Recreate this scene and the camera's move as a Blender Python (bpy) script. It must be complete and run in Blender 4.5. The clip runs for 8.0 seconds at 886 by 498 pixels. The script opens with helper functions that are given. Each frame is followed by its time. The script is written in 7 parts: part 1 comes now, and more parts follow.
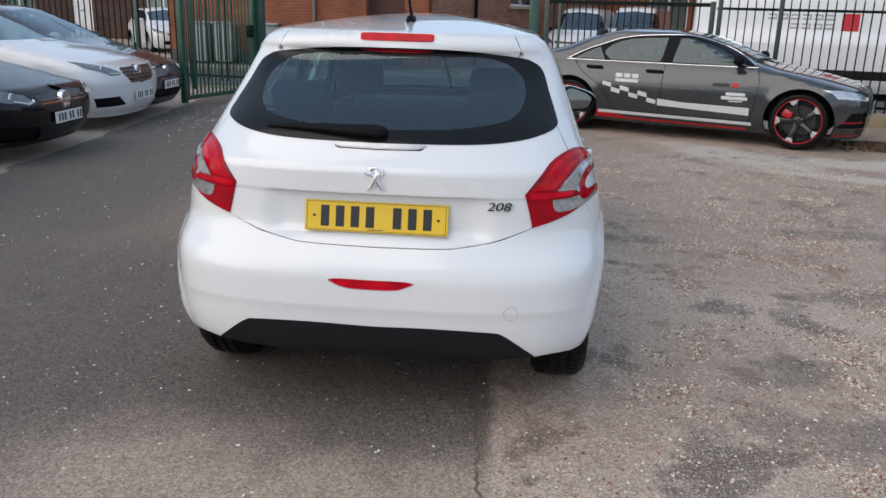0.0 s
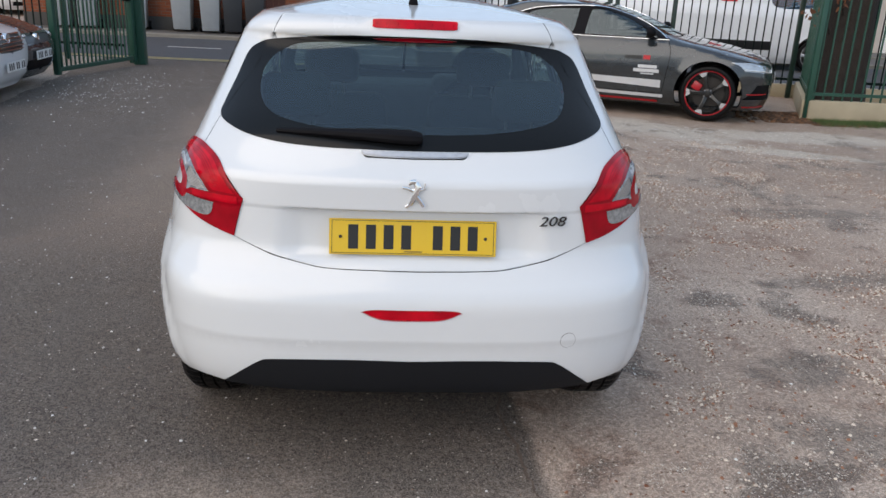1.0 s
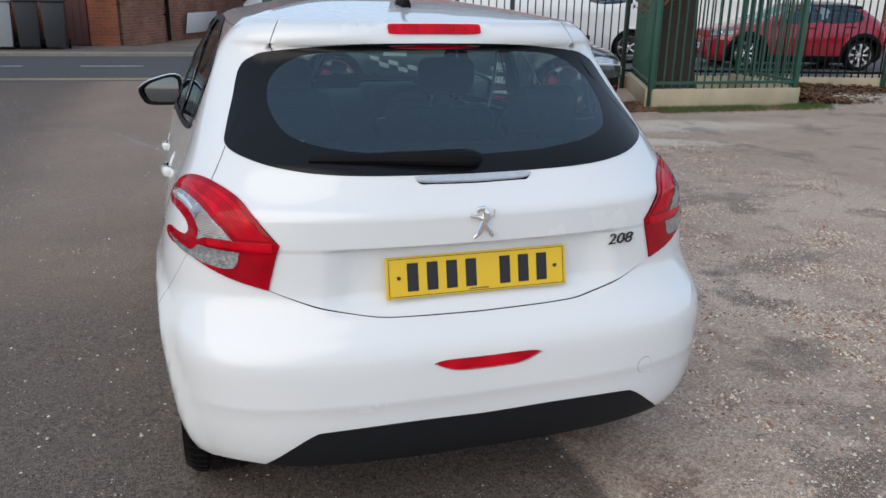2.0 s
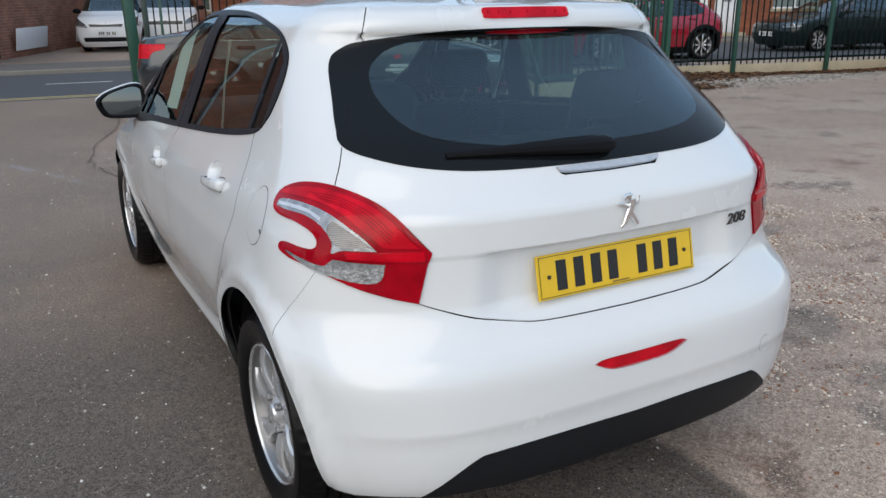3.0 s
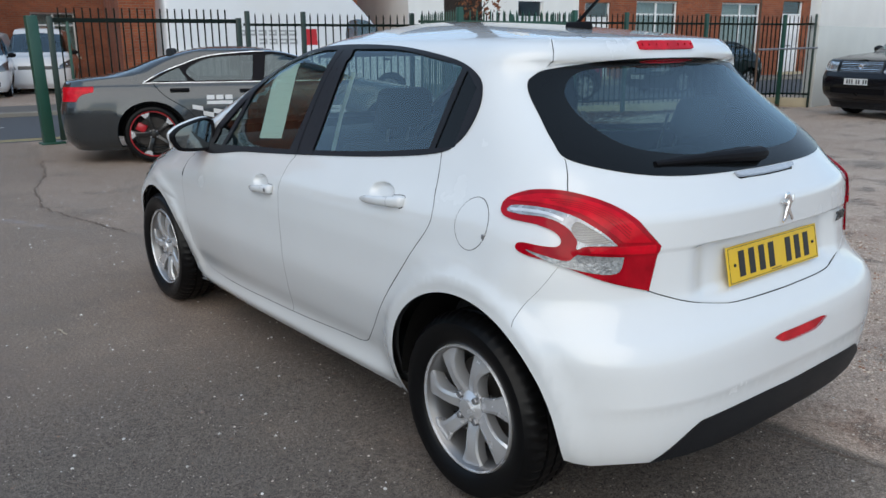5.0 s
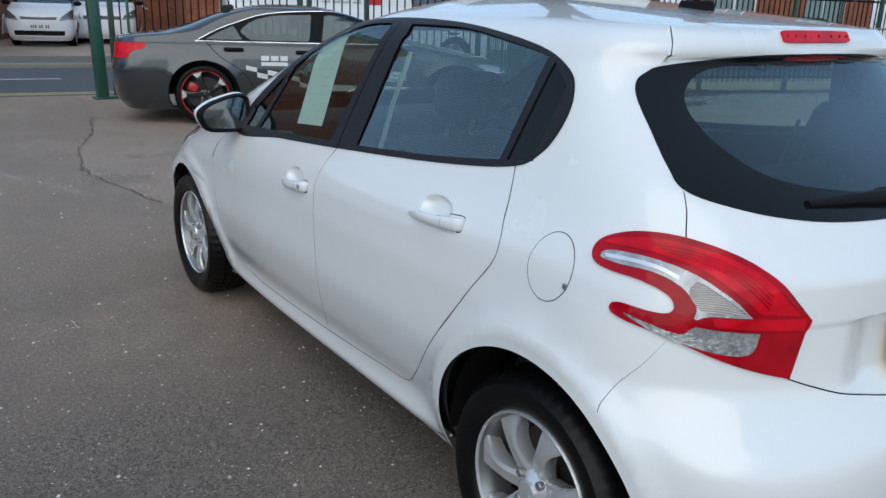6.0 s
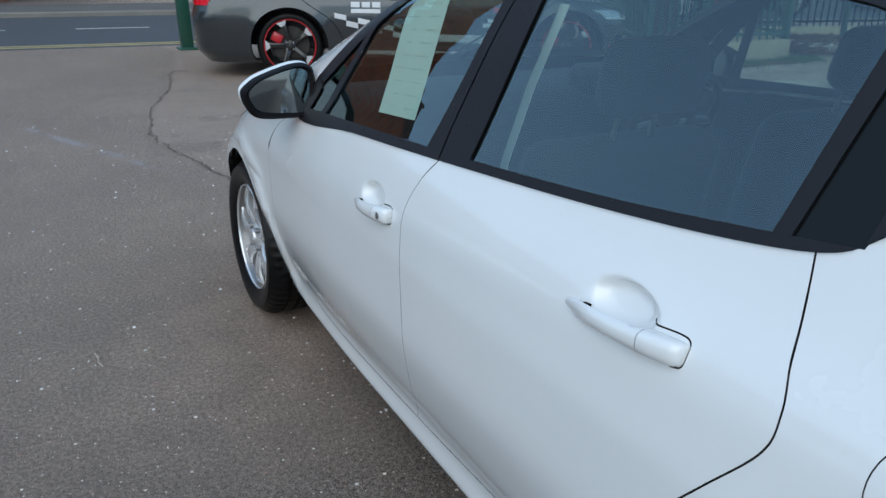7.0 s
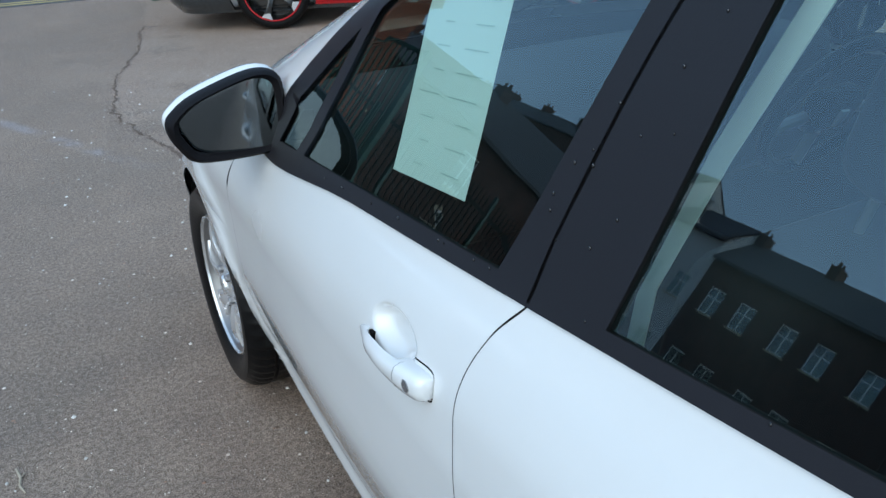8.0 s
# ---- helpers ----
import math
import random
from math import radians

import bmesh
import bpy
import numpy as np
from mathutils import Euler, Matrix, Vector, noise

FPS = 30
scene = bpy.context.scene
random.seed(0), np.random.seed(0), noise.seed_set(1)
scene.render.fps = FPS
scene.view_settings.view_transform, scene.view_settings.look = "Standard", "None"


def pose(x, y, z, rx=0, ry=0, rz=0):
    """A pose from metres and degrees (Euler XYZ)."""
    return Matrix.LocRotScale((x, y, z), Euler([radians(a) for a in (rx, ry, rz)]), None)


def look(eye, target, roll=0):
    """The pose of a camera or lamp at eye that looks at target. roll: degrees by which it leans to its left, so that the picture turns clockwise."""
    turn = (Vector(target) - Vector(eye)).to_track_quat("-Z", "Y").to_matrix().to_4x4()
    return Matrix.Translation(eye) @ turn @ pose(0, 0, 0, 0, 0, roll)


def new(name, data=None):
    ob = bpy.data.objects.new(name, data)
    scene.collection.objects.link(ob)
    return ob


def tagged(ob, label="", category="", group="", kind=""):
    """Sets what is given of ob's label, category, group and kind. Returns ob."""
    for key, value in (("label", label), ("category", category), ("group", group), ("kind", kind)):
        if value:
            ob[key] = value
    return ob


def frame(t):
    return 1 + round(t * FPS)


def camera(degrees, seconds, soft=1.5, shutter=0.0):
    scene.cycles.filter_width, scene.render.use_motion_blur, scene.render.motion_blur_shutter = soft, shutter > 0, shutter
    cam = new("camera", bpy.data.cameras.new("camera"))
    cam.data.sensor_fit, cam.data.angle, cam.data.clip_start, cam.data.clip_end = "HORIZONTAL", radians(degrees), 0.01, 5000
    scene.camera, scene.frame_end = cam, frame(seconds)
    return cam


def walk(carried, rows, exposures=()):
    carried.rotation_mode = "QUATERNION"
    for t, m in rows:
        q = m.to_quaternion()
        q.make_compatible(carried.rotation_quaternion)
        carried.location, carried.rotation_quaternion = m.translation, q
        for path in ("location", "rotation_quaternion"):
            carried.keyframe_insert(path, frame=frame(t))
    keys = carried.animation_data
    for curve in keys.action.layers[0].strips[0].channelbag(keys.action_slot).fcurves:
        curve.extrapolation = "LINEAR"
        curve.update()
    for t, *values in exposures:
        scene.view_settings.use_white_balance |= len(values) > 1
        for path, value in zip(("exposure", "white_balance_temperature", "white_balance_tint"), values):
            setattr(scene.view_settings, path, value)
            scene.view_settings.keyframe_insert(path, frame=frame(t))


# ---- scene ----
cam = camera(57.9, 8.0)
PATH = [
    (0, (0.507, -2.766, 1.452), (0.324, -0.854, 0.892), 1.6),
    (0.5, (0.227, -2.628, 1.47), (0.25, -0.715, 0.886), 3.4),
    (1, (-0.08, -2.391, 1.51), (0.059, -0.499, 0.876), 2.5),
    (1.2, (-0.224, -2.322, 1.503), (0.01, -0.441, 0.863), 2.2),
    (2.5, (-1.022, -1.693, 1.45), (-0.261, 0.058, 0.855), 0.1),
    (3, (-1.351, -1.512, 1.407), (-0.424, 0.156, 0.808), -0.5),
    (3.5, (-1.667, -1.469, 1.393), (-0.575, 0.105, 0.818), 1.2),
    (4, (-1.982, -1.471, 1.423), (-0.765, 0.022, 0.884), 1.8),
    (4.5, (-2.249, -1.32, 1.385), (-1.005, 0.163, 0.884), 0.2),
    (4.7, (-2.304, -1.28, 1.373), (-1.071, 0.217, 0.886), -0.2),
    (5.8, (-2.034, -0.882, 1.394), (-0.871, 0.645, 0.83), 1.1),
    (6, (-1.953, -0.752, 1.413), (-0.851, 0.813, 0.83), 1.9),
    (6.5, (-1.73, -0.292, 1.384), (-0.73, 1.318, 0.746), 2.4),
    (7, (-1.499, 0.157, 1.372), (-0.614, 1.802, 0.657), 0.9),
    (7.5, (-1.295, 0.566, 1.38), (-0.545, 2.24, 0.583), -0.9),
    (8, (-1.157, 0.976, 1.366), (-0.32, 2.568, 0.493), -2.4),
]
walk(cam, [(t, look(eye, target, roll)) for t, eye, target, roll in PATH],
     exposures=[(0.0, 0.36, 8450, 15), (3.0, 0.34, 8200, 11), (4.5, 0.32, 7900, 9), (6.0, 0.27, 7450, 7), (7.0, .36, 7000, 4), (8.0, .68, 6900, 2)])

# ---------------------------------------------------------------- world and light
world = bpy.data.worlds.new("sky")
scene.world = world
world.use_nodes = True
wn = world.node_tree.nodes
sky = wn.new("ShaderNodeTexSky")
sky.sky_type, sky.sun_disc = "NISHITA", False
SUN_UP, SUN_ROUND = 38.0, 227.0
sky.sun_elevation, sky.sun_rotation = radians(SUN_UP), radians(SUN_ROUND)
sky.air_density, sky.dust_density, sky.ozone_density = 1.0, 0.3, 2.2
wn["Background"].inputs["Strength"].default_value = 0.20
# thin broken cloud evens the clear sky out from the horizon to the zenith
veil = wn.new("ShaderNodeMix")
veil.data_type = "RGBA"
veil.inputs["Factor"].default_value = .72
veil.inputs["B"].default_value = (1.62, 2.62, 4.3, 1)
world.node_tree.links.new(sky.outputs[0], veil.inputs["A"])
world.node_tree.links.new(veil.outputs["Result"], wn["Background"].inputs[0])
sun = new("sun", bpy.data.lights.new("sun", "SUN"))
sun.data.energy, sun.data.angle, sun.data.color = 1.2, radians(70), (1, .96, .90)
sun.matrix_world = pose(0, 0, 30, 90 - SUN_UP, 0, 180 - SUN_ROUND)

# ---------------------------------------------------------------- mesh helpers
from mathutils.geometry import delaunay_2d_cdt


def part(name, bm, material, parent=None, label="", smooth=35):
    """Links a bmesh as one mesh object under a thing or part. Everything is built in the thing's own frame."""
    me = bpy.data.meshes.new(name)
    bmesh.ops.recalc_face_normals(bm, faces=bm.faces)
    bm.to_mesh(me)
    bm.free()
    if smooth:
        me.shade_smooth()
        me.set_sharp_from_angle(angle=radians(smooth))
    ob = new(name, me)
    me.materials.append(material)
    if parent:
        ob.parent = parent
    return tagged(ob, label)


def raw(name, verts, faces, material, parent=None, label="", normals=None):
    me = bpy.data.meshes.new(name)
    me.from_pydata([tuple(map(float, p)) for p in verts], [], [tuple(map(int, q)) for q in faces])
    me.shade_smooth()
    if normals is not None:
        me.normals_split_custom_set_from_vertices([tuple(map(float, n)) for n in normals])
    ob = new(name, me)
    me.materials.append(material)
    if parent:
        ob.parent = parent
    return tagged(ob, label)


def thing(name, label, category, m=None, group="", kind=""):
    ob = new(name)
    ob.empty_display_size = .2
    if m is not None:
        ob.matrix_basis = m
    return tagged(ob, label, category, group, kind)


def box(bm, x0, x1, y0, y1, z0, z1, bevel=0.0, seg=2, m=None):
    made = bmesh.ops.create_cube(bm, size=1, matrix=Matrix.LocRotScale(((x0 + x1) / 2, (y0 + y1) / 2, (z0 + z1) / 2), None, (x1 - x0, y1 - y0, z1 - z0)))
    vs = made["verts"]
    if bevel:
        out = bmesh.ops.bevel(bm, geom=list({e for v in vs for e in v.link_edges}), offset=bevel, segments=seg, affect="EDGES", profile=.5)
        vs = list({v for v in out["verts"]} | {v for v in vs if v.is_valid})
    if m is not None:
        bmesh.ops.transform(bm, matrix=m, verts=[v for v in vs if v.is_valid])
    return vs


def boxed(*a, **k):
    bm = bmesh.new()
    box(bm, *a, **k)
    return bm


def lathe(bm, profile, n=48, m=None):
    """Turns (radius, along x) pairs about the x axis."""
    rings = []
    for r, x in profile:
        rings.append([bm.verts.new((x, r * math.cos(2 * math.pi * i / n), r * math.sin(2 * math.pi * i / n))) for i in range(n)])
    for a, b in zip(rings, rings[1:]):
        for i in range(n):
            bm.faces.new((a[i], a[(i + 1) % n], b[(i + 1) % n], b[i]))
    if m is not None:
        bmesh.ops.transform(bm, matrix=m, verts=[v for ring in rings for v in ring])
    return rings


def tube(bm, points, radius, n=10, caps=True):
    """A round bar along points; radius is a number or one number a point."""
    pts = [Vector(p) for p in points]
    rad = radius if hasattr(radius, "__len__") else [radius] * len(pts)
    rings = []
    side = None
    for i, p in enumerate(pts):
        way = (pts[min(i + 1, len(pts) - 1)] - pts[max(i - 1, 0)]).normalized()
        if side is None:
            side = way.orthogonal().normalized()
        side = (side - way * side.dot(way)).normalized()
        other = way.cross(side)
        rings.append([bm.verts.new(p + rad[i] * (side * math.cos(2 * math.pi * k / n) + other * math.sin(2 * math.pi * k / n))) for k in range(n)])
    for a, b in zip(rings, rings[1:]):
        for k in range(n):
            bm.faces.new((a[k], a[(k + 1) % n], b[(k + 1) % n], b[k]))
    if caps:
        bm.faces.new(rings[0][::-1])
        bm.faces.new(rings[-1])


def prism(bm, outline, depth, m=None, bevel=0.0):
    """A plate of the outline in x and y, from z = 0 to z = depth."""
    a = [bm.verts.new((x, y, 0)) for x, y in outline]
    b = [bm.verts.new((x, y, depth)) for x, y in outline]
    bm.faces.new(a[::-1])
    top = bm.faces.new(b)
    for i in range(len(a)):
        bm.faces.new((a[i], a[(i + 1) % len(a)], b[(i + 1) % len(a)], b[i]))
    vs = a + b
    if bevel:
        out = bmesh.ops.bevel(bm, geom=list(top.edges), offset=bevel, segments=2, affect="EDGES")
        vs = [v for v in set(vs) | set(out["verts"]) if v.is_valid]
    if m is not None:
        bmesh.ops.transform(bm, matrix=m, verts=vs)


def smooth_line(points, closed=True, n=6):
    """A smooth line through points; a point with a third value is a sharp corner."""
    P = [np.array(p[:2], float) for p in points]
    sharp = [len(p) > 2 for p in points]
    k, out = len(P), []
    for i in range(k if closed else k - 1):
        b, c = P[i], P[(i + 1) % k]
        a = b - (c - b) if sharp[i] or (not closed and i == 0) else P[i - 1]
        d = c + (c - b) if sharp[(i + 1) % k] or (not closed and i == k - 2) else P[(i + 2) % k]
        for j in range(n):
            t = j / n
            out.append(.5 * (2 * b + (c - a) * t + (2 * a - 5 * b + 4 * c - d) * t * t + (3 * b - a - 3 * c + d) * t**3))
    if not closed:
        out.append(P[-1])
    return np.array(out)


def inside(poly, pts):
    x, y = pts[:, 0], pts[:, 1]
    hit = np.zeros(len(pts), bool)
    for (x0, y0), (x1, y1) in zip(poly, np.roll(poly, -1, 0)):
        cross = (y0 > y) != (y1 > y)
        if y0 != y1:
            hit ^= cross & (x < (x1 - x0) * (y - y0) / (y1 - y0) + x0)
    return hit


def widened(line, width):
    """The closed outline of a strip along an open line."""
    way = np.gradient(line, axis=0)
    off = np.stack([-way[:, 1], way[:, 0]], 1) / np.linalg.norm(way, axis=1, keepdims=True) * width / 2
    return np.concatenate([line + off, (line - off)[::-1]])


# ---------------------------------------------------------------- materials
def shader(name):
    m = bpy.data.materials.new(name)
    m.use_nodes = True
    return m, m.node_tree.nodes, m.node_tree.links, m.node_tree.nodes["Principled BSDF"]


def plain(name, colour, rough=.5, metal=0.0, vary=.12, scale=6.0, bump=0.0, bump_scale=200.0, coat=0.0, spec=.5):
    """A surface of one paint or stuff, uneven at two scales, with a fine relief."""
    m, n, l, b = shader(name)
    at = n.new("ShaderNodeTexCoord")
    big, fine = n.new("ShaderNodeTexNoise"), n.new("ShaderNodeTexNoise")
    big.inputs["Scale"].default_value, big.inputs["Detail"].default_value = scale, 5
    fine.inputs["Scale"].default_value, fine.inputs["Detail"].default_value = bump_scale, 3
    l.new(at.outputs["Object"], big.inputs["Vector"])
    l.new(at.outputs["Object"], fine.inputs["Vector"])
    mix = n.new("ShaderNodeMix")
    mix.data_type = "RGBA"
    mix.inputs["A"].default_value = (*[c * (1 - vary) for c in colour], 1)
    mix.inputs["B"].default_value = (*[min(1, c * (1 + vary)) for c in colour], 1)
    l.new(big.outputs["Fac"], mix.inputs["Factor"])
    l.new(mix.outputs["Result"], b.inputs["Base Color"])
    rg = n.new("ShaderNodeMapRange")
    rg.inputs["To Min"].default_value, rg.inputs["To Max"].default_value = max(0, rough - .08), min(1, rough + .08)
    l.new(big.outputs["Fac"], rg.inputs["Value"])
    l.new(rg.outputs["Result"], b.inputs["Roughness"])
    b.inputs["Metallic"].default_value, b.inputs["Coat Weight"].default_value = metal, coat
    b.inputs["Coat Roughness"].default_value = .03
    b.inputs["Specular IOR Level"].default_value = spec
    if bump:
        bp = n.new("ShaderNodeBump")
        bp.inputs["Strength"].default_value, bp.inputs["Distance"].default_value = 1.0, bump
        l.new(fine.outputs["Fac"], bp.inputs["Height"])
        l.new(bp.outputs["Normal"], b.inputs["Normal"])
    return m


def paint(name, colour, rough=.25, metal=0.0, coat=1.0, spec=.5):
    """Car paint under a clear coat."""
    return plain(name, colour, rough, metal, vary=.03, scale=3, coat=coat, spec=spec)


def pane(name, tint, gloss=.08):
    """Clear sheet: what is behind it shows through its tint, with a mirror gloss on top that grows towards grazing view."""
    m, n, l, b = shader(name)
    n.remove(b)
    clear, shine, edge, mix = n.new("ShaderNodeBsdfTransparent"), n.new("ShaderNodeBsdfGlossy"), n.new("ShaderNodeLayerWeight"), n.new("ShaderNodeMixShader")
    clear.inputs["Color"].default_value = (*tint, 1)
    shine.inputs["Roughness"].default_value = .005
    shine.inputs["Color"].default_value = (.76, .92, 1, 1)
    edge.inputs["Blend"].default_value = .5
    power, lift = n.new("ShaderNodeMath"), n.new("ShaderNodeMath")
    power.operation, lift.operation = "POWER", "MULTIPLY_ADD"
    power.inputs[1].default_value = 4.0
    lift.inputs[1].default_value, lift.inputs[2].default_value = .70, gloss
    l.new(edge.outputs["Facing"], power.inputs[0])
    l.new(power.outputs[0], lift.inputs[0])
    l.new(lift.outputs[0], mix.inputs[0])
    l.new(clear.outputs[0], mix.inputs[1])
    l.new(shine.outputs[0], mix.inputs[2])
    l.new(mix.outputs[0], n["Material Output"].inputs["Surface"])
    return m


def glow_free_red(name, colour, rough=.12):
    m = plain(name, colour, rough, 0, vary=.55, scale=18, coat=.10, spec=.2)
    return m


WHITE = paint("white_car_paint", (.755, .775, .785))
BLACK_TRIM = plain("black_plastic", (.0055, .005, .0065), .6, bump=.0002, bump_scale=900, spec=.14)
BUMPER_BLACK = plain("grained_bumper_plastic", (.010, .011, .0135), .52, bump=.0003, bump_scale=700, spec=.2)
PILLAR_BLACK = plain("satin_black_film", (.013, .013, .017), .46, vary=.06, bump=.0001, bump_scale=500, spec=.30)
GLOSS_BLACK = plain("gloss_black", (.012, .013, .015), .10, vary=.05, coat=.5)
GAP = plain("shut_line", (.008, .008, .008), .9, spec=.1)
RUBBER = plain("tyre_rubber", (.004, .004, .0045), .36, spec=.20, bump=.0004, bump_scale=300)
ALLOY = plain("alloy_silver", (.66, .67, .69), .25, .6, vary=.05, scale=20, coat=.4)
CHROME = plain("chrome", (.85, .85, .86), .08, 1.0, vary=.02)
RED_LENS = glow_free_red("red_lens", (.62, .003, .016), .08)
DARK_RED = glow_free_red("dark_red_lens", (.38, .002, .011), .08)


def ribbed(name, dark, light, rough, metal, pitch, coat=1.0):
    """A fluted reflector under a clear cover: narrow bands of shade across it and a fine relief."""
    m, n, l, b = shader(name)
    at, wave, spot, mix = n.new("ShaderNodeTexCoord"), n.new("ShaderNodeTexWave"), n.new("ShaderNodeTexNoise"), n.new("ShaderNodeMix")
    wave.bands_direction = "DIAGONAL"
    wave.inputs["Scale"].default_value, wave.inputs["Distortion"].default_value = pitch, .6
    spot.inputs["Scale"].default_value, spot.inputs["Detail"].default_value = 22, 3
    l.new(at.outputs["Object"], wave.inputs["Vector"]), l.new(at.outputs["Object"], spot.inputs["Vector"])
    mix.data_type = "RGBA"
    mix.inputs["A"].default_value, mix.inputs["B"].default_value = (*dark, 1), (*light, 1)
    f = n.new("ShaderNodeMath")
    f.operation = "MULTIPLY"
    grow = n.new("ShaderNodeMapRange")
    grow.inputs["From Min"].default_value, grow.inputs["From Max"].default_value = .30, .62
    grow.inputs["To Min"].default_value, grow.inputs["To Max"].default_value = .15, 1.5
    l.new(spot.outputs["Fac"], grow.inputs["Value"])
    l.new(wave.outputs["Fac"], f.inputs[0]), l.new(grow.outputs[0], f.inputs[1])
    l.new(f.outputs[0], mix.inputs["Factor"])
    l.new(mix.outputs["Result"], b.inputs["Base Color"])
    b.inputs["Roughness"].default_value, b.inputs["Metallic"].default_value = rough, metal
    b.inputs["Coat Weight"].default_value, b.inputs["Coat Roughness"].default_value = coat, .03
    bp = n.new("ShaderNodeBump")
    bp.inputs["Distance"].default_value = .0012
    l.new(wave.outputs["Fac"], bp.inputs["Height"]), l.new(bp.outputs["Normal"], b.inputs["Normal"])
    return m


CLEAR_LENS = plain("clear_lens", (.38, .39, .41), .26, .5, vary=.6, scale=34, bump=.0012, bump_scale=50, coat=.3)
REVERSE_LENS = plain("reverse_reflector", (.36, .37, .38), .2, .55, vary=.85, scale=75, bump=.002, bump_scale=130, coat=.3)
BULB_LENS = ribbed("bulb_reflector", (.36, .33, .31), (.52, .49, .46), .35, .25, 110, .35)
SILVER_EDGE = plain("silver_lens_edge", (.70, .72, .75), .22, .4, vary=.25, scale=30, coat=.6)
YELLOW = plain("plate_yellow", (.80, .50, .02), .4, vary=.04, coat=.3)
PLATE_WHITE = plain("plate_white", (.78, .78, .76), .4, vary=.04, coat=.3)
INK = plain("plate_ink", (.015, .015, .015), .45)
CABIN = plain("cabin_cloth", (.016, .018, .021), .9, bump=.0002, bump_scale=250)
GLASS = pane("tinted_glass", (.62, .74, .71), .13)
DARK_GLASS = pane("privacy_glass", (.46, .60, .58), .095)
SCREEN_EDGE = plain("printed_glass_edge", (.007, .008, .009), .16, vary=.05, spec=.22)


def ground_z(x, y):
    """The yard sinks a little towards its southern end."""
    k = min(1, max(0, (2.1 - y) / 1.7))
    return -.025 * k * k * (3 - 2 * k)


# ---------------------------------------------------------------- car bodies
def table(*pairs):
    """A smooth curve through (at, value) pairs."""
    xs, ys = np.array(pairs, float).T
    h, d = np.diff(xs), np.diff(ys) / np.diff(xs)
    m = np.r_[d[0], [0 if a * b <= 0 else 2 * a * b / (a + b) for a, b in zip(d, d[1:])], d[-1]]

    def curve(at):
        at = np.clip(at, xs[0], xs[-1])
        i = np.clip(np.searchsorted(xs, at, side="right") - 1, 0, len(h) - 1)
        t = (at - xs[i]) / h[i]
        return ((2 * t**3 - 3 * t**2 + 1) * ys[i] + (t**3 - 2 * t**2 + t) * h[i] * m[i]
                + (3 * t**2 - 2 * t**3) * ys[i + 1] + (t**3 - t**2) * h[i] * m[i + 1])
    return curve


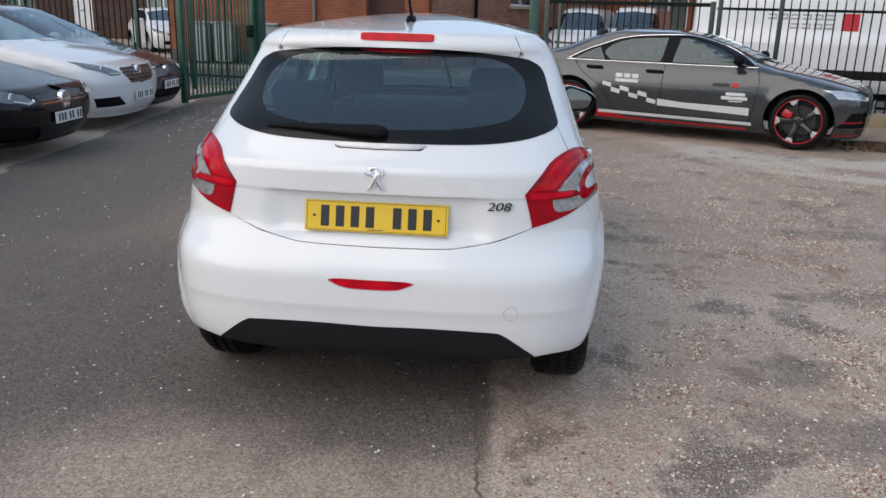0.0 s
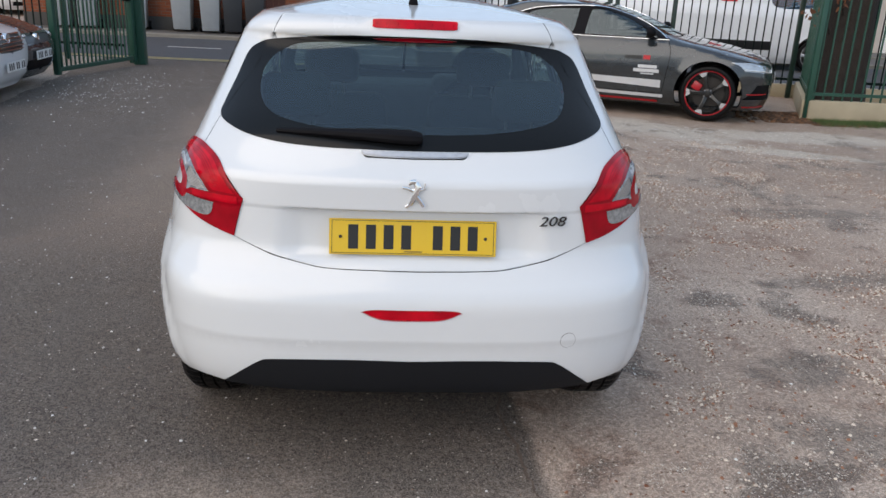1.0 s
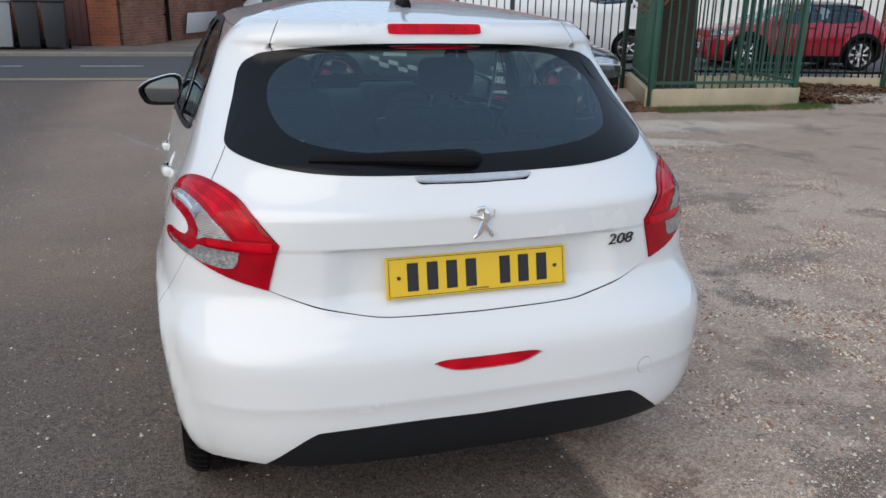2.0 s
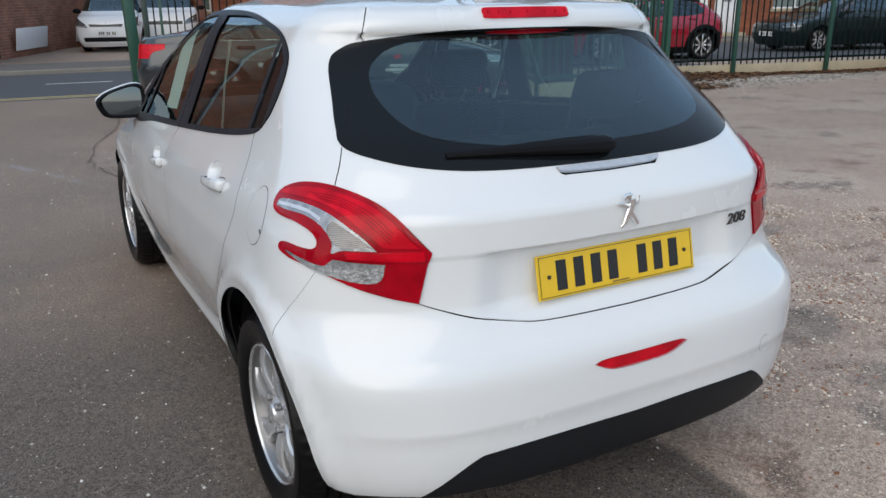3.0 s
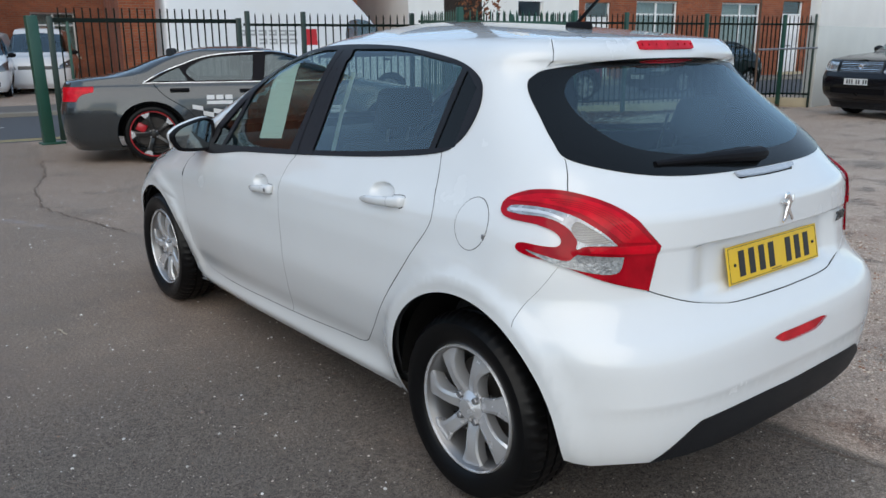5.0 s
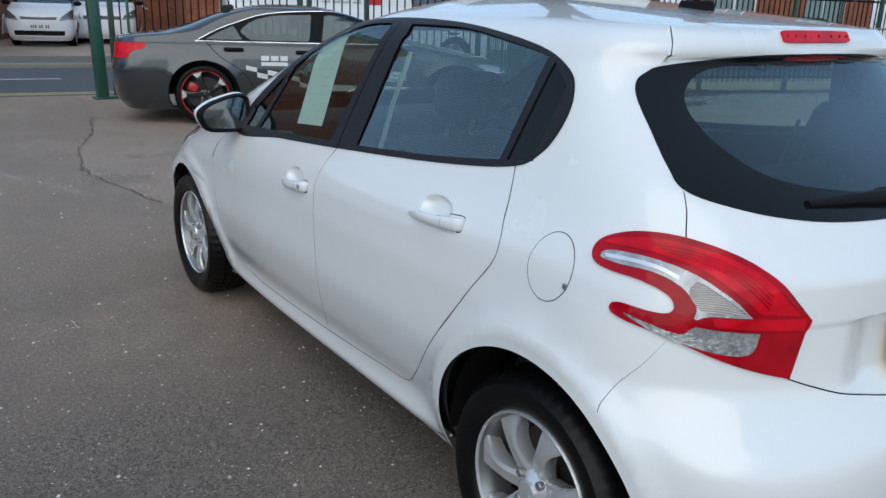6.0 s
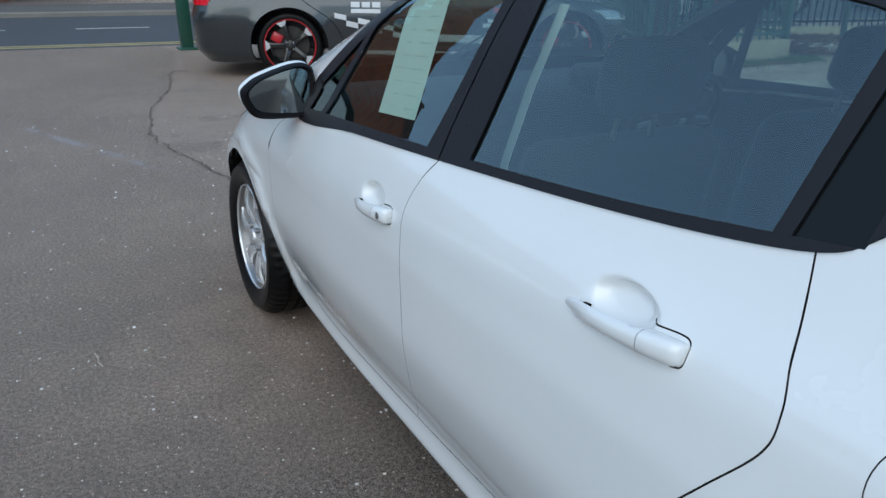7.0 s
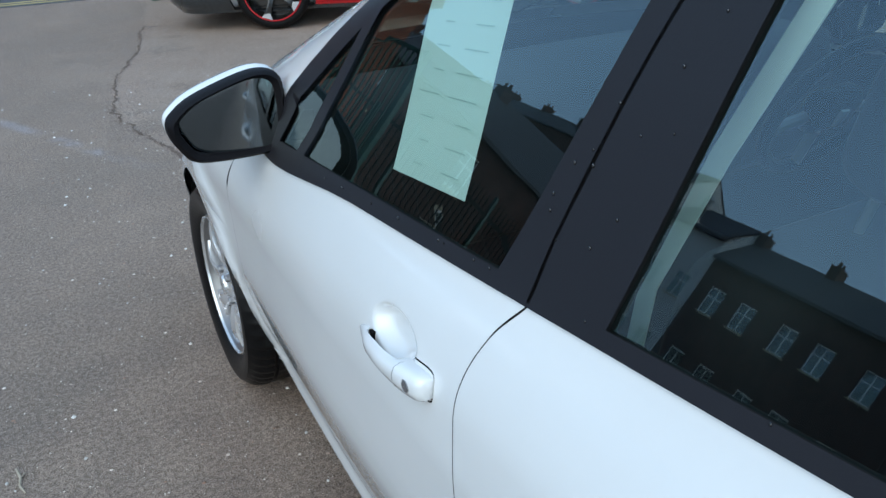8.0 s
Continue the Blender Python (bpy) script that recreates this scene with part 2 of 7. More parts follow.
class Shell:
    """A car's left half. At each level v the plan outline has a rear end, a front end and a half width, with rounded corners.
    u runs from the middle of the tail round the side to the middle of the nose."""
    U1, U3 = .9, 1.0

    def __init__(self, half, rear, front, deep, nose, top, height, mid, axles, crown=.62, square=2.7, low=.17, swell=.028, wheel=.30, relief=None, bend=2.6):
        self.bend = bend
        self.half, self.rear, self.front, self.deep, self.nose = half, rear, front, deep, nose
        self.top, self.height, self.mid, self.axles, self.crown, self.low = top, height, mid, axles, crown, low
        self.sq = square if callable(square) else (lambda v: square + 0 * np.asarray(v, float))
        self.relief = relief
        self.swell, self.wheel = swell if hasattr(swell, "__len__") else (swell, swell), wheel

    def ends(self, v):
        v = np.asarray(v, float)
        s = np.clip((v - self.top) / self.crown, 0, 1)
        vv = np.minimum(v, self.top)
        w = self.half(vv) * (1 - s)
        yr = self.rear(vv) + (self.mid - self.rear(vv)) * s
        yf = self.front(vv) + (self.mid - self.front(vv)) * s
        return s, w, yr, yf, self.deep(vv) * (1 - s), self.nose(vv) * (1 - s)

    def at(self, u, v):
        u, v = np.asarray(u, float), np.asarray(v, float)
        s, w, yr, yf, d, df = self.ends(v)
        z = np.where(v < self.top, v, self.height - (self.height - self.top) * (1 - s) ** self.bend)
        y1, y2 = yr + d, yf - df
        span = np.maximum(y2 - y1, 1e-6)
        th = np.clip(u / self.U1, 0, 1) * np.pi / 2
        ph = np.clip((u - self.U1 - span) / self.U3, 0, 1) * np.pi / 2
        e = 2 / self.sq(np.minimum(v, self.top))
        back, front = u < self.U1, u > self.U1 + span
        x = np.where(back, w * np.sin(th) ** e, np.where(front, w * np.maximum(np.cos(ph), 0) ** e, w))
        y = np.where(back, yr + d * (1 - np.maximum(np.cos(th), 0) ** e), np.where(front, y2 + df * np.sin(ph) ** e, y1 + u - self.U1))
        for a, swell in zip(self.axles, self.swell):
            r = np.hypot(y - a, z - self.wheel)
            x = x + swell * np.exp(-((r - .36) / .075) ** 2) * (z < .9) * np.clip((z - .15) / .2, 0, 1) * np.clip(x / .3, 0, 1)
        if self.relief:
            x, y, z = self.relief(x, y, z)
        return np.stack([-x, y, z], -1)

    def normal(self, u, v):
        h = 1.5e-3
        n = np.cross(self.at(u + h, v) - self.at(np.maximum(u - h, 0), v), self.at(u, v + h) - self.at(u, v - h))
        p = self.at(u, v)
        n /= np.maximum(np.linalg.norm(n, axis=-1, keepdims=True), 1e-12)
        c = np.stack([0 * p[..., 0], np.clip(p[..., 1], self.mid - .6, self.mid + .6), 0 * p[..., 0] + .6], -1)
        return n * (-1 if ((p - c) * n).sum() < 0 else 1)

    def right_end(self, v):
        s, w, yr, yf, d, df = self.ends(v)
        return self.U1 + np.maximum(yf - df - yr - d, 1e-6) + self.U3

    def side(self, y, z, *sharp):
        """Chart place of a point of the side by its y and z."""
        s, w, yr, yf, d, df = self.ends(z)
        if y < yr + d:
            return self.U1 * 2 / math.pi * math.acos(min(1, max(0, 1 - (y - yr) / d)) ** (float(self.sq(min(z, self.top))) / 2)), z, *sharp
        if y > yf - df:
            return float(self.right_end(z)) - self.U3 + self.U3 * 2 / math.pi * math.asin(min(1, (y - yf + df) / df) ** (float(self.sq(min(z, self.top))) / 2)), z, *sharp
        return self.U1 + y - float(yr + d), z, *sharp

    def tail(self, x, z, *sharp):
        """Chart place of a point of the tail by its distance from the middle and its z."""
        return self.U1 * 2 / math.pi * math.asin(min(1, x / max(1e-6, float(self.ends(z)[1]))) ** (float(self.sq(min(z, self.top))) / 2)), z, *sharp

    def prow(self, x, z, *sharp):
        """The same for the nose."""
        return float(self.right_end(z)) - self.U3 * 2 / math.pi * math.asin(min(1, x / max(1e-6, float(self.ends(z)[1]))) ** (float(self.sq(min(z, self.top))) / 2)), z, *sharp


def cut_shell(sh, regions, step=.035):
    """Cuts the shell's chart along the outlines of the regions (name, closed outline; the first that holds a place wins; the rest is body).
    Returns for each name its places, normals and faces for the left half."""
    vs = np.r_[np.arange(sh.low, sh.top + sh.crown - .02, step), sh.top + sh.crown - .004]
    ends = sh.right_end(vs)
    frame_line = [(0, v) for v in vs] + [(e, v) for e, v in zip(ends[::-1], vs[::-1])]
    pts, edges = list(map(tuple, frame_line)), [(i, (i + 1) % len(frame_line)) for i in range(len(frame_line))]
    for v, e in zip(vs, ends):
        pts += [(u, v) for u in np.linspace(0, e, int(e / step) + 1)[1:-1]]
    for name, line in regions:
        k = len(pts)
        clean = [q for q in line]
        pts += [(float(max(a, -.002)), float(b)) for a, b in clean]
        edges += [(k + i, k + (i + 1) % len(clean)) for i in range(len(clean) - (name[:2] == "__"))]
    got = delaunay_2d_cdt([Vector(p) for p in pts], edges, [], 0, 1e-5, False)
    flat, tris = np.array([tuple(p) for p in got[0]]), np.array([tuple(q) for q in got[2] if len(q) == 3])
    mid = flat[tris].mean(1)
    keep = inside(np.array(frame_line), mid)
    tris, mid = tris[keep], mid[keep]
    name_of = np.full(len(tris), len(regions))
    for i in range(len(regions) - 1, -1, -1):
        if regions[i][0][0] == "_":
            continue
        name_of[inside(np.array(regions[i][1]), mid)] = i
    flat[:, 0] = np.maximum(flat[:, 0], 0)
    place, normal = sh.at(flat[:, 0], flat[:, 1]), sh.normal(flat[:, 0], flat[:, 1])
    normal[flat[:, 0] < 1e-6, 0] = 0
    a, b, c = (place[tris[:, i]] for i in range(3))
    if (np.cross(b - a, c - a) * normal[tris[:, 0]]).sum() < 0:
        tris = tris[:, ::-1]
    out = {}
    for name in dict.fromkeys([n for n, _ in regions if n[0] != "_"] + ["body"]):
        ids = [i for i, (n, _) in enumerate(regions) if n == name] if name != "body" else [len(regions)]
        mine = tris[np.isin(name_of, ids)]
        if len(mine):
            used, index = np.unique(mine, return_inverse=True)
            out[name] = [place[used], normal[used], index.reshape(-1, 3), flat[used]]
    return out


def both(piece, lift=0.0):
    """A piece of the left half with its mirror image, moved outwards by lift."""
    p, n, f, _ = piece
    p = p + n * lift
    flip = np.array([-1, 1, 1])
    return np.concatenate([p, p * flip]), np.concatenate([n, n * flip]), np.concatenate([f, f[:, ::-1] + len(p)])


def single(piece, lift=0.0, right=False):
    p, n, f, _ = piece
    p = p + n * lift
    return (p * [-1, 1, 1], n * [-1, 1, 1], f[:, ::-1]) if right else (p, n, f)


def lay(name, made, material, parent, label=""):
    p, n, f = made
    return raw(name, p, f, material, parent, label, n)


def solid(name, made, material, parent, label="", thick=.006):
    """A piece with its edges turned in by a thickness."""
    p, n, f = made
    count = {}
    for t in f:
        for i in range(3):
            a, b = t[i], t[(i + 1) % 3]
            count[(a, b)] = 1
    rim = [(a, b) for a, b in count if (b, a) not in count and (abs(p[a][0]) > 1e-4 or abs(p[b][0]) > 1e-4)]
    ids = sorted({i for e in rim for i in e})
    low = {i: len(p) + k for k, i in enumerate(ids)}
    P = np.concatenate([p, p[ids] - n[ids] * thick])
    F = [tuple(t) for t in f] + [(b, a, low[a], low[b]) for a, b in rim]
    me_n = np.concatenate([n, n[ids]])
    return raw(name, P, F, material, parent, label, me_n)


def disc_line(sh, y, z, r, n=48, squash=1.0):
    return np.array([sh.side(y + r * math.cos(2 * math.pi * i / n), max(sh.low + .001, z + squash * r * math.sin(2 * math.pi * i / n))) for i in range(n)])


def wheel(parent, x, y, r, width, rim_r, alloy, spokes=7, facing=-1, lip=None, twist=.25, mirror_label="", broad=.031, tips=None, caliper=None, drop=0.0, barrel=None):
    """Tyre, rim, spokes and hub, facing along x."""
    w = new("wheel")
    w.parent = parent
    w.matrix_basis = pose(x, y, r + drop, 0, 0, 0 if facing < 0 else 180)
    tagged(w, mirror_label or "alloy wheel with a black tyre")
    h = width
    bm = bmesh.new()
    n = 156
    rows = [(rim_r + .001, .014, 0), (rim_r + .006, .004, 0), (rim_r + .016, -.003, 0), (r * .80, -.012, 0), (r * .86, -.014, 0), (r * .90, -.012, 0), (r - .026, -.006, 0), (r - .016, .004, .003), (r - .007, .016, .007),
            (r - .001, .034, .006), (r, .052, .005), (r - .008, .055, 0), (r - .008, .062, 0), (r, .065, .002), (r, h / 2 - .005, .002), (r - .008, h / 2 - .003, 0), (r - .008, h / 2 + .003, 0),
            (r, h / 2 + .005, .002), (r, h - .065, .002), (r - .008, h - .062, 0), (r - .008, h - .055, 0), (r, h - .052, .005), (r - .006, h - .018, .007), (r - .03, h + .003, 0), (rim_r, h - .01, 0)]
    rings = []
    for q, (rr, xx, cut) in enumerate(rows):
        ring = []
        for i in range(n):
            a = 2 * math.pi * (i + .5 * (q // 11)) / n
            k = rr - cut * (i % 3 == 0)
            ring.append(bm.verts.new((xx, k * math.cos(a), k * math.sin(a))))
        rings.append(ring)
    for p, q in zip(rings, rings[1:]):
        for i in range(n):
            bm.faces.new((p[i], p[(i + 1) % n], q[(i + 1) % n], q[i]))
    part("tyre", bm, RUBBER, w, smooth=40)
    bm = bmesh.new()
    edge = .012 if lip else .006
    lathe(bm, [(rim_r + .003, .008), (rim_r - .001, .001), (rim_r - edge + .002, .001), (rim_r - edge, .008)], 72)
    part("rim_lip", bm, lip or alloy, w, smooth=40)
    bm = bmesh.new()
    lathe(bm, [(rim_r - edge, .008), (rim_r - .016, .02), (rim_r - .024, .05), (rim_r - .03, h * .9), (.05, h * .9)], 64)
    part("rim", bm, barrel or BARREL, w, smooth=40)
    bm = bmesh.new()
    lathe(bm, [(rim_r * .72, .085), (rim_r * .72, .095), (.03, .095)], 40)
    part("brake_disc", bm, DISC, w, smooth=30)
    if caliper:
        bm = bmesh.new()
        box(bm, .06, .12, -.05, .05, rim_r * .36, rim_r * .80, .015, 2, pose(0, 0, 0, 62 if facing < 0 else -62))
        part("brake_caliper", bm, caliper, w)
    for k in range(spokes):
        bm = bmesh.new()
        rows = []
        ts = np.linspace(0, 1, 9)
        for t in ts:
            rr = .035 + (rim_r - .041) * t
            ang = 2 * math.pi * k / spokes + twist * t ** 1.5
            half = broad * (.62 - .10 * math.sin(math.pi * t) + 1.9 * max(0, t - .55) ** 1.4)
            xx = .030 - .020 * math.sin(math.pi * min(1, t * .9)) - .008 * t
            c, s = math.cos(ang), math.sin(ang)
            rows.append([bm.verts.new((xx + dx, rr * c - o * s, rr * s + o * c)) for dx, o in ((.05, -half * .7), (.014, -half), (.006, -half * .86), (.004, -half * .30), (.0, half * .45), (.004, half * .93), (.012, half), (.05, half * .7))])
        for a, b in zip(rows, rows[1:]):
            for i in range(7):
                bm.faces.new((a[i], a[i + 1], b[i + 1], b[i]))
        sp = part("spoke", bm, alloy, w, smooth=25)
        if tips:
            bm = bmesh.new()
            quad = []
            for t, o in ((.74, -.6), (.97, -1.0), (.97, .95), (.80, .6)):
                rr, ang = .035 + (rim_r - .045) * t, 2 * math.pi * k / spokes + twist * t ** 1.5
                half = broad * (.62 - .10 * math.sin(math.pi * t) + 1.9 * max(0, t - .55) ** 1.4)
                quad.append((rr * math.cos(ang) - o * half * math.sin(ang), rr * math.sin(ang) + o * half * math.cos(ang)))
            a = [bm.verts.new((-.002, *p)) for p in quad]
            b = [bm.verts.new((.02, *p)) for p in quad]
            bm.faces.new(a), bm.faces.new(b)
            for i in range(4):
                bm.faces.new((a[i], a[(i + 1) % 4], b[(i + 1) % 4], b[i]))
            part("silver_tip", bm, tips, sp, smooth=0)
    bm = bmesh.new()
    lathe(bm, [(.056, .05), (.052, .026), (.040, .018), (.031, .012), (.028, .004), (.001, .002)], 32)
    part("hub_cap", bm, alloy, w, smooth=30)
    for k in range(4):
        a = 2 * math.pi * (k + .5) / 4
        bm = bmesh.new()
        lathe(bm, [(.0115, .022), (.0115, .010), (.009, .007), (.008, .012), (.001, .013)], 12, pose(0, .05 * math.cos(a), .05 * math.sin(a)))
        part("wheel_bolt", bm, GREY_METAL, w, smooth=30)
    return w


BARREL = plain("rim_barrel", (.22, .22, .225), .35, .7, vary=.2)
GREY_METAL = plain("grey_metal", (.3, .3, .31), .4, .8)
DISC = plain("brake_steel", (.05, .045, .042), .5, .6)


def number_plate(parent, m, wide, high, face, text_plan=(3, 2, 2), label="number plate"):
    """A plate with its writing as bars; m puts its middle, facing -y, into the car's frame."""
    p = new("number_plate")
    p.parent, p.matrix_basis = parent, m
    tagged(p, label)
    part("plate", boxed(-wide / 2, wide / 2, 0, .004, -high / 2, high / 2, .0015, 1), face, p)
    gap, n = .024 * wide / .52, sum(text_plan)
    cell = wide * .82 / (n + .8)
    x = -wide * .41
    for i, k in enumerate(text_plan):
        for _ in range(k):
            part("bar", boxed(x + gap / 2, x + cell - gap / 2, -.0012, .0005, -high * .34, high * .34), INK, p, smooth=0)
            x += cell
        x += cell * .8
    return p


# ---------------------------------------------------------------- the white hatchback
def hatch_relief(x, y, z):
    """Folds of the hatchback: number plate recess, bumper sides, handle cups, sill and shoulder."""
    ax = np.abs(x)
    ease = lambda a: np.clip(a, 0, 1) ** 2 * (3 - 2 * np.clip(a, 0, 1))
    tail = ease((.5 - y) / .3)
    y = y + tail * .036 * ease((.841 - z) / .016) * ease((z - .655) / .05) * (.10 + .90 * ease((.44 - ax) / .12))
    low = np.exp(-((z - .36) / .17) ** 2)
    x = x + .003 * ease((.42 - y) / .34) * low * np.clip(x / .4, 0, 1) * (y < 1)
    side = ease((ax - .6) / .1) * (z < 1.0) * ease((y - .3) / .2)
    for cy, cz, ry, rz in ((.938, .900, .060, .028), (1.772, .831, .053, .0265)):
        k = ((y - cy) / ry) ** 2 + ((z - cz) / rz) ** 2
        x = x - side * .022 * np.exp(-k ** 4.0)
    doors = ease((y - .85) / .25) * ease((2.75 - y) / .2)
    x = x + side * doors * (.012 * np.exp(-((z - .215) / .035) ** 2) - .010 * np.exp(-((z - .315) / .05) ** 2))
    x = x - side * (.038 * ease((y - .72) / .3) * ease((.56 - z) / .30) * ease((2.95 - y) / .2) + .022 * ease((y - 2.0) / .9))
    line = .875 - .055 * (y - .7)
    x = x + side * .005 * np.exp(-((z - line) / .05) ** 2)
    # rolled wheel arch lips
    for a in (.485, 3.05):
        r = np.hypot(y - a, z - .30)
        x = x + ease((ax - .55) / .12) * ease((z - .20) / .1) * (z < .9) * (.006 * np.exp(-((r - .40) / .02) ** 2) + .004 * ease((.452 - r) / .03))
    return x, y, z


def hatch_form():
    return Shell(
        table((.17, .74), (.20, .765), (.25, .785), (.33, .803), (.45, .815), (.60, .826), (.72, .826), (.80, .816), (.86, .802), (.92, .779),
              (.97, .754), (1.06, .716), (1.2, .662), (1.3, .62), (1.345, .592), (1.385, .545)),
        table((.17, .22), (.20, .03), (.235, -.075), (.27, -.098), (.36, -.116), (.425, -.1225), (.445, -.1265), (.54, -.1255), (.585, -.117), (.62, -.092), (.65, -.062),
              (.69, -.045), (.75, -.038), (.85, -.036), (.91, -.036), (.96, .005), (1.0, .040), (1.03, .066), (1.30, .425), (1.312, .430), (1.322, .410), (1.345, .416), (1.385, .438)),
        table((.17, 3.70), (.3, 3.82), (.5, 3.83), (.65, 3.78), (.75, 3.64), (.85, 3.33), (.90, 3.14), (.95, 2.98), (1.0, 2.83), (1.1, 2.58),
              (1.2, 2.34), (1.3, 2.08), (1.345, 1.95), (1.385, 1.80)),
        table((.17, .44), (.8, .47), (1.0, .47), (1.1, .42), (1.3, .26), (1.385, .25)),
        table((.17, 1.1), (.8, 1.0), (.9, .75), (1.0, .52), (1.1, .44), (1.385, .36)), 1.385, 1.462, 1.5, (.51, 3.05),
        square=table((.17, 3.0), (.3, 3.4), (.55, 3.3), (.72, 2.7), (1.385, 2.7)), relief=hatch_relief, bend=1.75, swell=(.017, .008))


def seat(parent, x, y, wide, lean=14, z=.33):
    """A cloth car seat with cushion, backrest and head restraint."""
    s = new("seat")
    s.parent, s.matrix_basis = parent, pose(x, y, z)
    tagged(s, "dark cloth car seat")
    bm = bmesh.new()
    box(bm, -wide / 2, wide / 2, -.05, .45, 0, .16, .05, 3)
    part("cushion", bm, CABIN, s)
    bm = bmesh.new()
    box(bm, -wide / 2, wide / 2, -.07, .07, .08, .68, .055, 3, pose(0, 0, 0, lean))
    part("backrest", bm, CABIN, s)
    for hx in ([0] if wide < .7 else [-.42, .42]):
        bm = bmesh.new()
        box(bm, hx - .125, hx + .125, -.05, .05, .74, .90, .045, 4, pose(0, -.02, 0, lean))
        part("head_restraint", bm, CABIN, s)
        for k in (-.05, .05):
            bm = bmesh.new()
            tube(bm, [(hx + k, -.16, .64), (hx + k, -.2, .78)], .006, 8)
            part("restraint_post", bm, GREY_METAL, s)
    return s


def letters(name, text, size, depth, m, material, parent, slant=0.0):
    cu = bpy.data.curves.new(name, "FONT")
    cu.body, cu.size, cu.extrude, cu.align_x, cu.align_y, cu.shear = text, size, depth / 2, "CENTER", "CENTER", slant
    tmp = bpy.data.objects.new(name, cu)
    me = bpy.data.meshes.new_from_object(tmp)
    bpy.data.objects.remove(tmp)
    me.name = name
    ob = new(name, me)
    me.materials.clear()
    me.materials.append(material)
    ob.parent, ob.matrix_basis = parent, m
    return ob


def white_hatchback():
    car = thing("hatchback", "clean white five-door hatchback parked on worn tarmac", "car")
    sh = hatch_form()
    S, T = sh.side, sh.tail

    def by_side(points, closed=False, n=8):
        return np.array([S(*p) for p in smooth_line(points, closed, n)])

    def by_tail(points, closed=False, n=8):
        return np.array([T(max(0, p[0]), p[1]) if p[0] > 0 else (-.002, p[1]) for p in smooth_line(points, closed, n)])

    def ring(cy, cz, ry, rz, n=40):
        return np.array([S(cy + ry * math.cos(a), cz + rz * math.sin(a)) for a in np.linspace(0, 2 * math.pi, n, endpoint=False)])

    def arch(cy, r):
        return np.array([S(cy + r * math.cos(a), max(.1701, .30 + (r if cy > 1 else r - .011) * math.sin(a))) for a in np.linspace(-.35, math.pi + .35, 72)])
    lamp = smooth_line([(.859, .921), (.845, .945), (.80, .968), (.72, .985), (.614, .985), (.50, .961), (.422, .918), (.342, .850, 1), (.361, .730, 1), (.43, .747), (.504, .767),
                        (.640, .806), (.745, .822), (.787, .836), (.775, .853), (.70, .850), (.655, .852), (.645, .868), (.672, .888), (.74, .903), (.83, .908)])
    swoosh = smooth_line([(.838, .926), (.808, .941), (.709, .942), (.617, .927), (.527, .893), (.470, .857, 1), (.560, .856), (.592, .848), (.597, .872), (.644, .905), (.714, .921), (.80, .922)])
    bulb = smooth_line([(.606, .916), (.535, .890), (.486, .864, 1), (.562, .862), (.598, .874), (.622, .898)])
    streak = widened(smooth_line([(.826, .930), (.765, .932), (.70, .929), (.652, .918)], False, 8), .0065)
    low = smooth_line([(.752, .837), (.70, .829), (.645, .819), (.606, .817), (.586, .835, 1), (.443, .826, 1), (.450, .790), (.484, .781), (.556, .789), (.654, .808), (.71, .823)])
    core = smooth_line([(.82, .953), (.72, .974), (.615, .973), (.505, .949), (.432, .908), (.372, .862, 1), (.455, .865, 1), (.52, .903), (.61, .939), (.709, .953)])
    bar = smooth_line([(.556, .853, 1), (.36, .855, 1), (.356, .834, 1), (.545, .839, 1)])
    ribs = [widened(smooth_line([(.70 - .02 * k, .9655 - .0045 * k), (.60 - .012 * k, .962 - .0075 * k), (.51 - .004 * k, .938 - .009 * k), (.44 - .0 * k, .898 - .008 * k)], False, 8), .0028) for k in range(4)]
    ribs += [widened(smooth_line([(.438 - .020 * k, .818 - .001 * k), (.446 - .022 * k, .792 - .004 * k), (.456 - .024 * k, .768 - .007 * k)], False, 6), .0024) for k in range(4)]
    regions = [("below", np.concatenate([[(-.002, .1702), (-.002, .251)], [T(x, z) for x, z in ((.2, .251), (.36, .253), (.48, .257), (.55, .260), (.59, .260))], [(.60, .257), S(.12, .268), S(.17, .27), (.80, .1702)]])),
               ("rear_arch", arch(.488, .374)), ("front_arch", arch(3.05, .348)), ("_a", arch(.488, .398)), ("_b", arch(3.05, .375)), ("_a2", arch(.488, .43)),
               ("lamp_bulb", bulb), ("lamp_streak", streak), ("lamp_swoosh", swoosh), ("lamp_low", low), ("lamp_bar", bar)] + [("lamp_rib", r) for r in ribs] + [
        ("lamp_core", core), ("lamp", lamp), ("flap", ring(.476, .872, .067, .073)), ("seam", ring(.476, .872, .0690, .0750))]
    for cy, cz, ry, rz in ((.938, .900, .060, .028), (1.772, .831, .053, .0265)):
        regions += [("_cup", ring(cy, cz, ry * k, rz * k, 40)) for k in (.3, .6, .78, .86, .93, 1.0, 1.07, 1.15, 1.25, 1.45)]
    # fine joint round the fixed end of each handle
    for y0, y1, z0, z1 in ((1.046, .806, .866, .886), (1.862, 1.662, .797, .814)):
        at = lambda t, dz: (y0 + (y1 - y0) * t, z0 + (z1 - z0) * t + dz)
        regions += [("seam", widened(by_side([at(.66, .0185), at(.80, .0200), at(.93, .0205), at(.995, .0160), at(1.010, .0), at(1.0, -.0160), at(.93, -.0200)]), .0024))]
    # side windows
    outer = by_side([(2.40, .902), (1.98, .929), (1.55, .959), (1.05, 1.001), (.73, 1.043), (.64, 1.086), (.600, 1.15), (.597, 1.22), (.645, 1.282), (.80, 1.329), (1.17, 1.366), (1.6, 1.362),
                     (1.90, 1.300), (2.16, 1.155)], True, 6)
